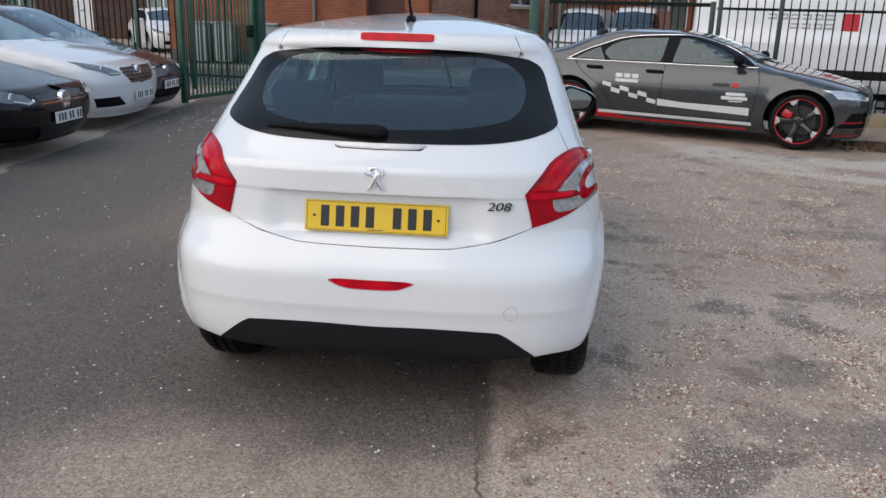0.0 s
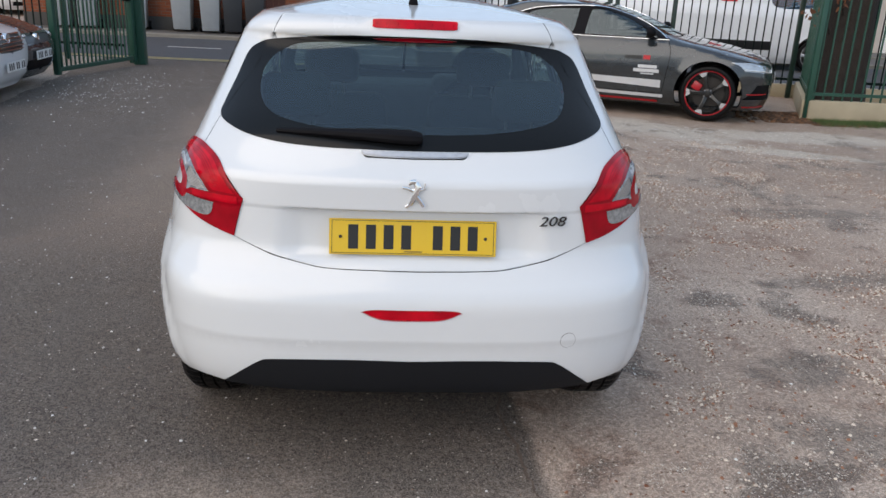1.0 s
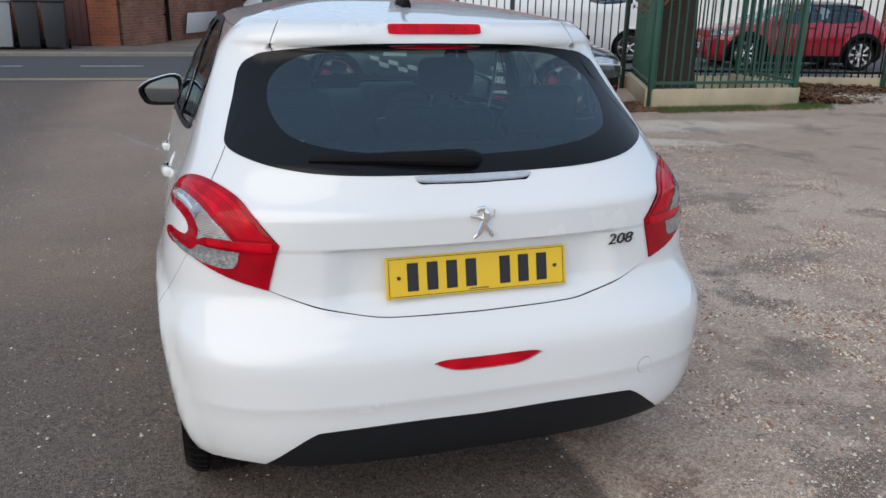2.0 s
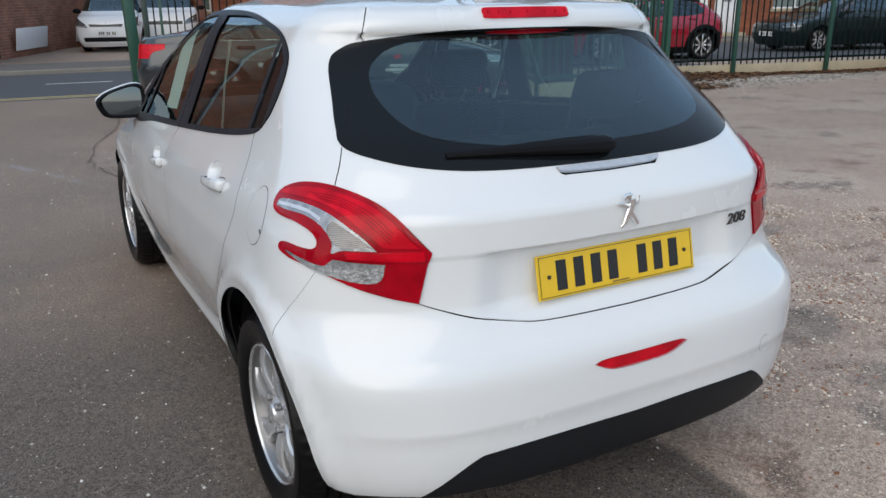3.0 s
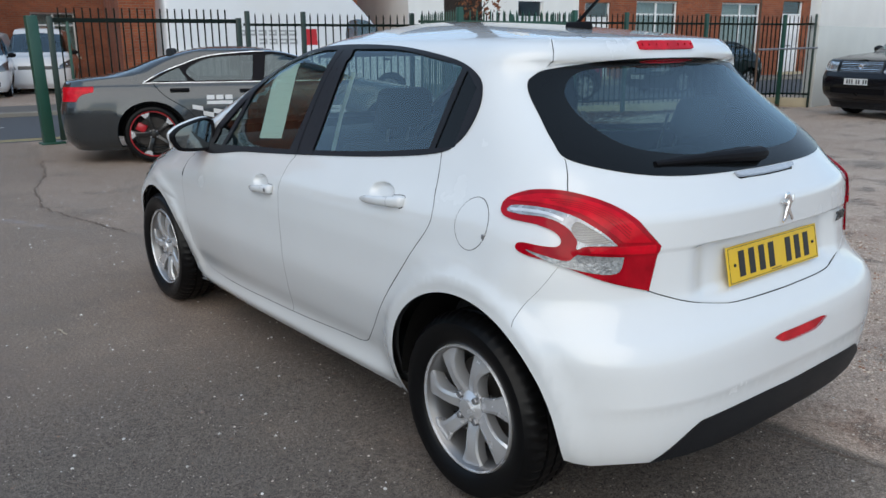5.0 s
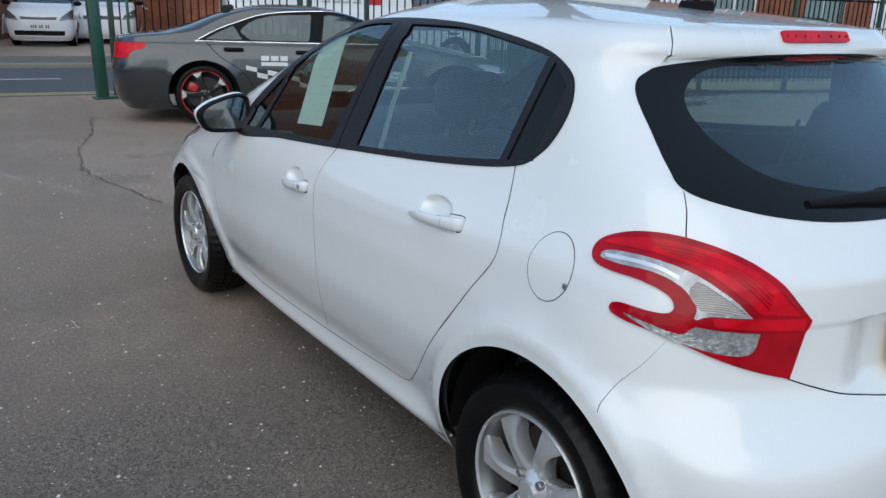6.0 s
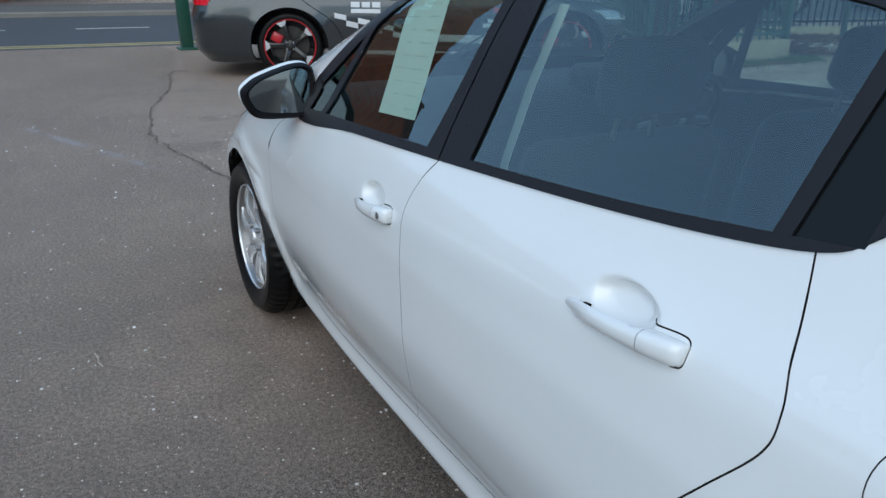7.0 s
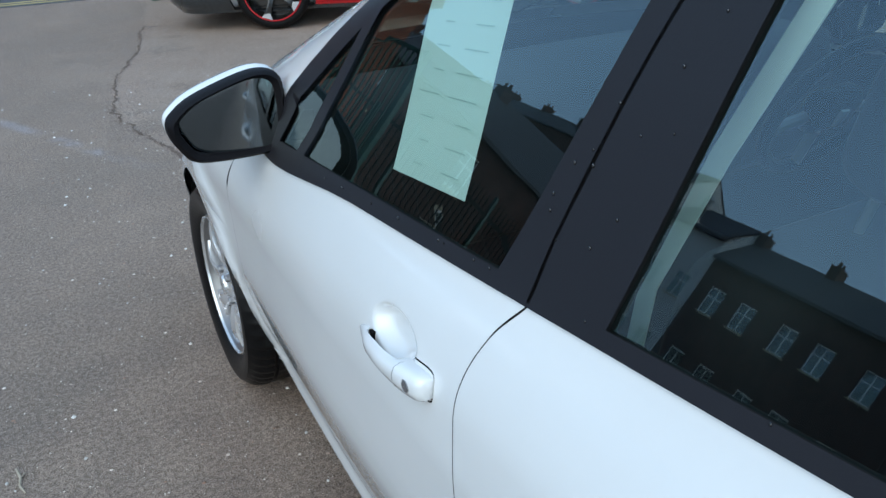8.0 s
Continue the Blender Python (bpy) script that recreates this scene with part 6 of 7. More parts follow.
railing("railing", "dark green spiked steel railings on a concrete plinth", (3.42, 10.67), (6.3, 10.0), .2, 1.85, .125, [.05, .93, 2.8], .2)
railing("railing", "dark green spiked steel railings on a concrete plinth", (6.3, 10.0), (14.80, 8.08), .2, 1.92, .125, [4.36, 6.4, 8.62], .2)
railing("railing", "dark green spiked steel railings ending at a white wall", (14.80, 8.08), (15.0, 7.43), .2, 1.92, .085, [.66], .2, post=.022)
railing("railing", "green spiked steel railings round a tree", (5.3, 7.72), (6.3, 9.95), .25, 1.85, .125, [.03], .25, GREEN)
railing("railing", "green spiked steel railings round a tree", (5.3, 7.72), (7.6, 7.6), .25, 1.85, .125, [0.0, 2.27], .25, GREEN)
railing("railing", "green spiked steel railings round a tree", (7.6, 7.6), (8.0, 9.55), .25, 1.85, .125, [1.9], .25, GREEN)
railing("railing", "dark green spiked railings behind parked cars", (-14, 12.9), (-4.5, 11.6), .2, 2.0, .125, [2.5, 5.0, 7.4, 9.7], 0)


def steel_gate(a, b, high=2.3, label="open green steel gate leaf with vertical bars"):
    a, b = Vector((*a, 0)), Vector((*b, 0))
    run = (b - a).length
    g = thing("steel_gate", label, "gate", pose(a.x, a.y, 0, 0, 0, math.degrees(math.atan2(b.y - a.y, b.x - a.x))))
    for x in (0, run):
        part("stile", boxed(x - .04, x + .04, -.04, .04, .05, high + .05, .006), GREEN if high > 2 else DARK_GREEN, g)
    for z in (.12, high):
        part("rail", boxed(.04, run - .04, -.025, .025, z - .03, z + .03, .004, 1), GREEN if high > 2 else DARK_BAR, g)
    part("drop_bolt", boxed(.2, .24, -.06, -.03, .25, 1.7, .008), GREEN, g)
    part("latch_box", boxed(run - .16, run - .04, -.05, .05, 1.0, 1.2, .01), DARK_BAR, g)
    first = part("bar", boxed(-.01, .01, -.01, .01, .1, high + (.0 if high > 2 else .17)), GREEN if high > 2 else DARK_BAR, g, smooth=0)
    first.location.x = .12
    for i in range(1, int((run - .12) / .105)):
        o = new("bar", first.data)
        o.parent, o.location.x = g, .12 + i * .105
    return g


steel_gate((-4.70, 9.25), (-4.26, 11.25))
steel_gate((.80, 11.27), (3.36, 10.69), 1.72, "closed dark green steel gate leaf with spiked bars")
p = thing("gate_post", "green square steel gate post", "post", pose(-4.2, 11.42, 0))
part("shaft", boxed(-.09, .09, -.09, .09, -.05, 2.5, .01), GREEN, p)
p = thing("gate_post", "green square steel gate post with hinge stubs", "post", pose(.62, 11.33, 0, 0, -1.5, 0))
part("shaft", boxed(-.075, .075, -.075, .075, -.05, 1.78, .01), GREEN, p)
part("base_plate", boxed(-.12, .2, -.12, .12, -.02, .03, .01), GREEN, p)

# ---------------------------------------------------------------- street
ROAD = plain("road_tarmac", (.075, .08, .088), .8, vary=.2, scale=.8, bump=.002, bump_scale=150)
PAVING = plain("pavement", (.13, .12, .11), .85, vary=.3, scale=1.5, bump=.003, bump_scale=90)
KERB = plain("kerb_stone", (.24, .22, .19), .85, vary=.25, scale=4, bump=.003, bump_scale=70)
LINE_YELLOW = plain("yellow_line", (.42, .34, .16), .8, vary=.35, scale=5)
LINE_WHITE = plain("white_line", (.5, .5, .48), .8, vary=.3, scale=6)
STREET = pose(-2.0, 11.95, 0, 0, 0, -5)


def strip(name, label, m, x0, x1, y0, y1, z0, z1, material, category="road", bevel=.0):
    bm = boxed(x0, x1, y0, y1, z0, z1, bevel, 1)
    ob = part(name, bm, material, smooth=0)
    ob.matrix_basis = m
    return tagged(ob, label, category, kind="structure")


strip("road", "grey-blue tarmac road", STREET, -60, 14, 0.1, 4.9, -.06, .004, ROAD)
strip("trim", "worn yellow lines along the road edge", STREET, -60, 3.6, .22, .30, .004, .008, LINE_YELLOW, "road marking")
strip("trim", "worn yellow lines along the road edge", STREET, -60, 3.6, .40, .48, .004, .008, LINE_YELLOW, "road marking")
for i in range(16):
    strip("trim", "worn white dash along the road", STREET, -26 + 2.1 * i, -24.9 + 2.1 * i, 2.6, 2.67, .004, .008, LINE_WHITE, "road marking")
strip("kerb", "worn stone kerb on the far side", STREET, -60, 14, 4.9, 5.03, -.05, .09, KERB, "kerb", .015)
strip("pavement", "dark tarmac pavement", STREET, -60, 14, 5.03, 7.0, -.05, .085, PAVING, "pavement")
SIDE = pose(20, 18.4, 0, 0, 0, math.degrees(math.atan2(-.243, .97)))
strip("road", "grey tarmac side street", SIDE, -16, 40, -8.0, -2.0, -.06, .009, ROAD)
strip("kerb", "stone kerb before the terrace", SIDE, -14, 40, -2.0, -1.87, -.05, .1, KERB, "kerb", .015)
strip("pavement", "grey pavement before the terrace", SIDE, -14, 40, -1.87, 0, -.05, .095, PAVING, "pavement")


def brick(name, colour, dark, mortar):
    m, n, l, b = shader(name)
    at, tex, big = n.new("ShaderNodeTexCoord"), n.new("ShaderNodeTexBrick"), n.new("ShaderNodeTexNoise")
    sep, com, add = n.new("ShaderNodeSeparateXYZ"), n.new("ShaderNodeCombineXYZ"), n.new("ShaderNodeMath")
    l.new(at.outputs["Object"], sep.inputs[0])
    add.operation = "ADD"
    l.new(sep.outputs[0], add.inputs[0]), l.new(sep.outputs[1], add.inputs[1])
    l.new(add.outputs[0], com.inputs[0]), l.new(sep.outputs[2], com.inputs[1])
    l.new(com.outputs[0], tex.inputs["Vector"])
    for key, v in (("Color1", colour), ("Color2", dark), ("Mortar", mortar)):
        tex.inputs[key].default_value = (*v, 1)
    for key, v in (("Scale", 1), ("Mortar Size", .006), ("Brick Width", .225), ("Row Height", .075), ("Bias", .1)):
        tex.inputs[key].default_value = v
    big.inputs["Scale"].default_value = 1.3
    l.new(at.outputs["Object"], big.inputs["Vector"])
    mix = n.new("ShaderNodeMix")
    mix.data_type, mix.blend_type = "RGBA", "MULTIPLY"
    mix.inputs["Factor"].default_value = .6
    ramp = n.new("ShaderNodeValToRGB")
    ramp.color_ramp.elements[0].color, ramp.color_ramp.elements[1].color = (.45, .42, .4, 1), (1, 1, 1, 1)
    ramp.color_ramp.elements[0].position, ramp.color_ramp.elements[1].position = .3, .65
    l.new(big.outputs["Fac"], ramp.inputs[0])
    l.new(tex.outputs["Color"], mix.inputs["A"]), l.new(ramp.outputs[0], mix.inputs["B"])
    l.new(mix.outputs["Result"], b.inputs["Base Color"])
    b.inputs["Roughness"].default_value = .9
    bp = n.new("ShaderNodeBump")
    bp.inputs["Distance"].default_value, bp.invert = .006, True
    l.new(tex.outputs["Fac"], bp.inputs["Height"]), l.new(bp.outputs[0], b.inputs["Normal"])
    return m


RED_BRICK = brick("red_brick", (.42, .112, .046), (.30, .080, .038), (.26, .185, .14))
DARK_BRICK = brick("sooty_brick", (.13, .062, .045), (.085, .045, .036), (.11, .09, .08))
DULL_BRICK = brick("dull_brick", (.50, .205, .125), (.34, .135, .085), (.40, .31, .25))
RENDER = plain("white_render", (.86, .86, .84), .85, vary=.12, scale=1.2, bump=.002, bump_scale=80)
FRAME_WHITE = plain("white_frame", (.84, .84, .84), .4, vary=.05)
SLATE = plain("roof_slate", (.06, .06, .065), .7, vary=.3, scale=5, bump=.01, bump_scale=14)
CURTAIN = plain("net_curtain", (.55, .58, .55), .9, vary=.25, scale=9)
PALE_RENDER = plain("pale_render", (.62, .62, .60), .85, vary=.12, scale=1.2, bump=.002, bump_scale=80)
DOOR_WHITE = plain("white_door", (.84, .85, .86), .4, vary=.05)
BROWN = plain("brown_wood", (.12, .045, .035), .7, vary=.25, scale=5)


def house(name, label, m, width, deep, eaves, walls, openings, roof_rise=2.2, sill=None, chimney=True, upper=None):
    """A terraced house: the front wall at y = 0 with real openings (x0, x1, z0, z1, kind), behind them frames, panes and curtains."""
    h = thing(name, label, "house", m, "terraced houses")
    xs = sorted({0, width, *[v for o in openings for v in o[:2]]})
    zs = sorted({0, eaves, *[v for o in openings for v in o[2:4]]})
    bm = bmesh.new()
    for x0, x1 in zip(xs, xs[1:]):
        run = None
        for z0, z1 in zip(zs, zs[1:]):
            hole = any(o[0] <= x0 and x1 <= o[1] and o[2] <= z0 and z1 <= o[3] for o in openings)
            if not hole:
                run = (run[0], z1) if run else (z0, z1)
            if hole or z1 == zs[-1]:
                if run:
                    box(bm, x0, x1, 0, .22, *run)
                run = None
    box(bm, 0, .22, .22, deep, 0, eaves)
    box(bm, width - .22, width, .22, deep, 0, eaves)
    box(bm, .22, width - .22, deep - .22, deep, 0, eaves)
    bmesh.ops.remove_doubles(bm, verts=bm.verts, dist=.0005)
    part("wall", bm, walls, h, smooth=0)
    bm = bmesh.new()
    y0, y1, ym = -.25, deep + .25, deep / 2
    for side in (-1, 1):
        ye = y0 if side < 0 else y1
        a = [bm.verts.new(p) for p in ((-.0, ye, eaves), (width, ye, eaves), (width, ym, eaves + roof_rise), (0, ym, eaves + roof_rise))]
        b = [bm.verts.new(v.co + Vector((0, 0, .12))) for v in a]
        bm.faces.new(a), bm.faces.new(b)
        for i in range(4):
            bm.faces.new((a[i], a[(i + 1) % 4], b[(i + 1) % 4], b[i]))
    part("roof", bm, SLATE, h, smooth=0)
    bm = bmesh.new()
    for x in (0.0, width - .2):
        a = [bm.verts.new((x, y, z)) for y, z in ((.0, eaves), (deep, eaves), (ym, eaves + roof_rise))]
        b = [bm.verts.new(v.co + Vector((.2, 0, 0))) for v in a]
        bm.faces.new(a), bm.faces.new(b)
        for i in range(3):
            bm.faces.new((a[i], a[(i + 1) % 3], b[(i + 1) % 3], b[i]))
    part("gable", bm, walls, h, smooth=0)
    if chimney:
        bm = bmesh.new()
        box(bm, width - .75, width - .05, ym - .45, ym + .45, eaves + roof_rise - .5, eaves + roof_rise + .55)
        box(bm, width - .8, width, ym - .5, ym + .5, eaves + roof_rise + .55, eaves + roof_rise + .65)
        for i in (-.25, .25):
            lathe(bm, [(.11, 0), (.09, .35), (.07, .35)], 10, pose(width - .4, ym + i, eaves + roof_rise + .64, 0, -90, 0))
        part("chimney", bm, walls, h, smooth=0)
    for x0, x1, z0, z1, kind in openings:
        if kind == "door":
            d = part("door", boxed(x0 + .06, x1 - .06, .10, .16, z0, z1 - .55, .008), DOOR_WHITE, h, "white panelled front door")
            part("letter_box", boxed((x0 + x1) / 2 - .14, (x0 + x1) / 2 + .14, .085, .1, z0 + 1.0, z0 + 1.06, .005), GREY_METAL, d)
            for px in (x0 + .16, (x0 + x1) / 2 + .04):
                for pz, ph in ((z0 + .15, .7), (z0 + 1.15, .55)):
                    part("panel", boxed(px, px + (x1 - x0) / 2 - .2, .09, .1, pz, pz + ph, .008), DOOR_WHITE, d)
            part("door_frame", boxed(x0, x0 + .06, .07, .18, z0, z1, .006), FRAME_WHITE, h)
            part("door_frame", boxed(x1 - .06, x1, .07, .18, z0, z1, .006), FRAME_WHITE, h)
            part("transom", boxed(x0 + .06, x1 - .06, .07, .18, z1 - .55, z1 - .48, .006), FRAME_WHITE, h)
            part("fanlight", boxed(x0 + .06, x1 - .06, .12, .13, z1 - .48, z1), WINDOW_PANE, h, smooth=0)
            part("doorstep", boxed(x0 - .05, x1 + .05, -.25, .2, 0, z0, .015), CONCRETE, h)
            continue
        w = part("window", boxed(x0 + .05, x1 - .05, .12, .125, z0 + .05, z1 - .05), WINDOW_PANE, h, smooth=0)
        for a in ((x0, x0 + .06, z0, z1), (x1 - .06, x1, z0, z1), (x0 + .06, x1 - .06, z0, z0 + .06), (x0 + .06, x1 - .06, z1 - .06, z1),
                  ((x0 + x1) / 2 - .035, (x0 + x1) / 2 + .035, z0 + .06, z1 - .06), (x0 + .06, (x0 + x1) / 2 - .035, z1 - .5, z1 - .44), ((x0 + x1) / 2 + .035, x1 - .06, z1 - .5, z1 - .44)):
            part("frame", boxed(a[0], a[1], .08, .15, a[2], a[3], .006), FRAME_WHITE, w)
        part("curtain", boxed(x0, x1, .3, .32, z0, z1), CURTAIN, w, smooth=0)
        part("sill", boxed(x0 - .08, x1 + .08, -.07, .08, z0 - .09, z0, .01), sill or CONCRETE, w)
    return h


WINDOW_PANE = pane("house_pane", (.75, .8, .8), .08)


def along(s, back=0):
    """A place on the terrace's front line."""
    d = Vector((.97, -.243)).normalized()
    return pose(20 + d.x * s - d.y * back, 18.4 + d.y * s + d.x * back, 0, 0, 0, math.degrees(math.atan2(d.y, d.x)))


house("terraced_house", "white rendered terraced house with a white door", along(-6.6), 6.45, 7, 5.4, RENDER, [(4.0, 5.0, .2, 2.75, "door"), (1.2, 2.8, 3.5, 4.9, "win")])
house("terraced_house", "red brick terraced house with white windows", along(-.15), 5.55, 7, 5.4, RED_BRICK, [(.27, 1.35, .2, 2.75, "door"), (2.5, 4.4, .95, 2.85, "win"), (2.6, 4.2, 3.5, 4.9, "win")])
house("terraced_house", "red brick terraced house with white windows", along(5.4), 6.6, 7, 5.4, RED_BRICK, [(1.0, 3.0, .95, 2.85, "win"), (4.2, 5.3, .2, 2.95, "door"), (1.1, 2.9, 3.5, 4.9, "win")])
house("terraced_house", "red brick terraced house", along(12.0), 6.6, 7, 5.4, RED_BRICK, [(1.0, 3.0, .95, 2.85, "win"), (4.2, 5.3, .2, 2.95, "door"), (1.1, 2.9, 3.5, 4.9, "win")])

# white side wall by the off-roader
w = thing("boundary_wall", "tall white-painted wall with a grey lower band", "wall", pose(15.0, 7.38, 0, 0, 0, 4), kind="structure")
part("lower_band", boxed(0, 9, 0, .25, -.05, 1.70, .01), plain("grey_paint", (.61, .63, .61), .8, vary=.12, scale=1.5, bump=.002, bump_scale=60), w, "grey painted lower band")
part("upper_band", boxed(0, 9, .01, .24, 1.70, 4.2, .01), RENDER, w)

# across the road
old_building = house("brick_building", "old red brick building with a dark plinth", pose(-9.0, 18.45, 0, 0, 0, 1), 5.3, 7, 8.2, RED_BRICK, [(1.6, 2.6, 1.9, 3.0, "win"), (1.5, 2.7, 5.2, 6.8, "win")], chimney=False)
part("plinth", boxed(0, 5.3, -.035, -.004, 0, .40, .008), plain("dark_plinth", (.075, .07, .065), .85, vary=.25, scale=3, bump=.004, bump_scale=40), old_building, "dark painted plinth")
part("rainwater_pipe", boxed(3.9, 3.98, -.09, -.01, .1, 8.1, .03), GREY_METAL, old_building)
for i in range(3):
    house("terraced_house", "dull brick house far behind the parked cars", pose(-32 + 7 * i, 34, 0, 0, 0, 0), 7, 7, 5.2, DARK_BRICK, [(1.0, 2.6, .95, 2.5, "win"), (4.4, 5.4, .2, 2.6, "door"), (1.0, 2.2, 3.3, 4.6, "win")])
house("brick_building", "dull brick outbuilding along a drive", pose(-2.07, 19.32, 0, 0, 0, 67), 14.0, 6, 3.6, DULL_BRICK, [(5.0, 7.0, 1.8, 2.6, "win")], chimney=False)
house("brick_building", "red brick building beyond the drive", pose(2.5, 33, 0, 0, 0, 0), 18, 7, 5.4, RED_BRICK,
      [(3.0, 4.6, .95, 2.6, "win"), (9.0, 10.6, .95, 2.6, "win"), (3.0, 4.6, 3.5, 4.9, "win")], chimney=False)
house("brick_building", "red brick building by the corner", pose(5.4, 22.5, 0, 0, 0, -14), 7, 7, 5.4, RED_BRICK,
      [(1.0, 2.4, .95, 2.6, "win"), (4.0, 5.4, .95, 2.6, "win")], chimney=False)

# terrace on the other side of the yard, mirrored in the car's side windows
for i in range(-4, 9):
    house("terraced_house", "tall render terraced house behind the yard" if i in (1, 2) else "tall dark brick terraced house behind the yard", pose(-43, 44 - 5.4 * i, 0, 0, 0, 90), 5.4, 6, 8.6 if i > 2 else 9.3 if i == 2 else 11.2, PALE_RENDER if i in (1, 2) else DARK_BRICK,
          [(.8, 2.2, .95, 2.5, "win"), (3.4, 4.4, .2, 2.6, "door"), (.8, 2.0, 3.5, 4.9, "win"), (3.2, 4.4, 3.5, 4.9, "win"), (.8, 2.0, 6.3, 7.6, "win"), (3.2, 4.4, 6.3, 7.6, "win")], 1.7)


def wheelie_bin(x, y, turn, body, lid):
    b = thing("wheelie_bin", "plastic wheelie bin against a brick wall", "bin", pose(x, y, .085, 0, 0, turn), "wheelie bins")
    bm = bmesh.new()
    vs = box(bm, -.24, .24, -.27, .27, .06, 1.0, .02)
    for v in bm.verts:
        k = .82 + .18 * (v.co.z - .06) / .94
        v.co.x, v.co.y = v.co.x * k, v.co.y * k
    part("tub", bm, body, b)
    bm = bmesh.new()
    box(bm, -.27, .27, -.31, .30, 1.0, 1.06, .02, 3)
    part("lid", bm, lid, b)
    for s in (-1, 1):
        bm = bmesh.new()
        lathe(bm, [(.01, 0), (.1, 0), (.1, .05), (.01, .05)], 20, pose(s * .25 - .025, .24, .1))
        part("wheel", bm, RUBBER, b)
    return b


BIN_GREY, BIN_DARK = plain("bin_grey", (.32, .34, .35), .6), plain("bin_black", (.03, .032, .036), .5)
for i, (x, y, mat) in enumerate(((-7.95, 18.1, BIN_GREY), (-7.35, 18.1, BIN_GREY), (-6.2, 18.15, BIN_GREY), (-5.12, 18.1, BIN_GREY), (-4.42, 17.95, BIN_GREY), (-3.9, 17.95, BIN_DARK), (-3.36, 17.95, BIN_DARK))):
    wheelie_bin(x, y, 4 + 3 * (i % 3), mat, BIN_DARK if i > 4 else BIN_GREY)


# ---------------------------------------------------------------- loose ground things
def scatter(name, label, category, count, place, size, material, seed, flat=.6, pile=None):
    """Many small stones, leaves or blades as one mesh."""
    rnd = random.Random(seed)
    verts, faces = [], []
    for _ in range(count):
        x, y = place(rnd)
        base = ground_z(x, y) + (pile(x, y) * rnd.random() ** .4 if pile else 0)
        s = size(rnd)
        a = rnd.random() * 6.283
        k = len(verts)
        ring = []
        for i in range(5):
            t = a + i * 1.2566
            r = s * (.7 + .5 * rnd.random())
            ring.append((x + r * math.cos(t), y + r * math.sin(t), base + (rnd.random() * s if pile else 0)))
        top = [(x + (px - x) * .6, y + (py - y) * .6, base + s * flat * (.7 + .5 * rnd.random())) for px, py, _ in ring]
        verts += ring + top
        faces += [(k + i, k + (i + 1) % 5, k + 5 + (i + 1) % 5, k + 5 + i) for i in range(5)] + [(k + 5, k + 6, k + 7, k + 8, k + 9)]
    me = bpy.data.meshes.new(name)
    me.from_pydata(verts, [], faces)
    me.materials.append(material)
    return tagged(new(name, me), label, category, kind="stuff")


def stone_material(name, a, b):
    m, n, l, p = shader(name)
    g, mix = n.new("ShaderNodeNewGeometry"), n.new("ShaderNodeMix")
    mix.data_type = "RGBA"
    mix.inputs["A"].default_value, mix.inputs["B"].default_value = (*a, 1), (*b, 1)
    l.new(g.outputs["Random Per Island"], mix.inputs["Factor"])
    l.new(mix.outputs["Result"], p.inputs["Base Color"])
    p.inputs["Roughness"].default_value = .85
    return m


GRIT = stone_material("loose_grit", (.16, .10, .07), (.86, .74, .62))
RUST_GRIT = stone_material("rusty_crumbs", (.20, .075, .04), (.42, .20, .12))
PALE = stone_material("pale_chips", (.45, .42, .39), (.8, .78, .74))
LEAF = stone_material("dead_leaf", (.045, .024, .014), (.22, .105, .05))
GREY_GRIT = stone_material("grey_gravel", (.11, .098, .085), (.40, .37, .33))


CLUMPS = []


def right_side(rnd):
    """Grit lies thick in ragged clumps and streaks and thin between them."""
    if not CLUMPS:
        own = random.Random(77)
        while len(CLUMPS) < 150:
            x, y = .55 + 3.8 * own.random(), -1.7 + 7.5 * own.random() ** 1.3
            if not (x < 1.0 and y > -.1):
                CLUMPS.append((x, y, .05 + .22 * own.random() ** 2, own.uniform(.4, 1.0), own.random() * 3.14))
    while True:
        if rnd.random() < .22:
            x, y = .5 + 3.8 * rnd.random(), -1.7 + 7.2 * rnd.random()
        else:
            cx, cy, r, flat, turn = CLUMPS[int(len(CLUMPS) * rnd.random())]
            p, q = rnd.gauss(0, r * 1.3), rnd.gauss(0, r * flat * .7)
            x, y = cx + p * math.cos(turn) - q * math.sin(turn), cy + p * math.sin(turn) + q * math.cos(turn)
        if x > .42 and not (x < .95 and y > -.1):
            return x, y


scatter("grit", "loose brown grit on old tarmac", "gravel", 46000, right_side, lambda r: .0018 + .0070 * r.random() ** 3, GRIT, 1)
scatter("grit", "rusty red crumbs on old tarmac", "gravel", 9000, right_side, lambda r: .002 + .007 * r.random() ** 2, RUST_GRIT, 11)
scatter("grit", "pale stone chips on the tarmac", "gravel", 1800, lambda r: (-3.2 + 7 * r.random(), -1.9 + 9 * r.random()), lambda r: .002 + .006 * r.random() ** 2, PALE, 2)
scatter("grit", "pale glassy chips scattered before the gate", "gravel", 500, lambda r: (-3.7 + .55 * r.gauss(0, 1), 8.4 + .9 * r.gauss(0, 1)), lambda r: .004 + .009 * r.random() ** 2, PALE, 3)
scatter("grit", "pale dusty gravel beside the grey saloon", "gravel", 1500, lambda r: (3.2 + 1.5 * r.gauss(0, 1), 6.0 + .5 * r.gauss(0, 1)), lambda r: .003 + .006 * r.random() ** 2, PALE, 4)


def fence_foot(r):
    x = 8.0 + 6.6 * r.random() ** 1.5
    return x, 9.54 - .227 * (x - 7.7) - abs(r.gauss(0, 1)) * (.10 + .28 * max(0, 1 - (x - 8) / 4) + .08 * math.sin(2.1 * x))


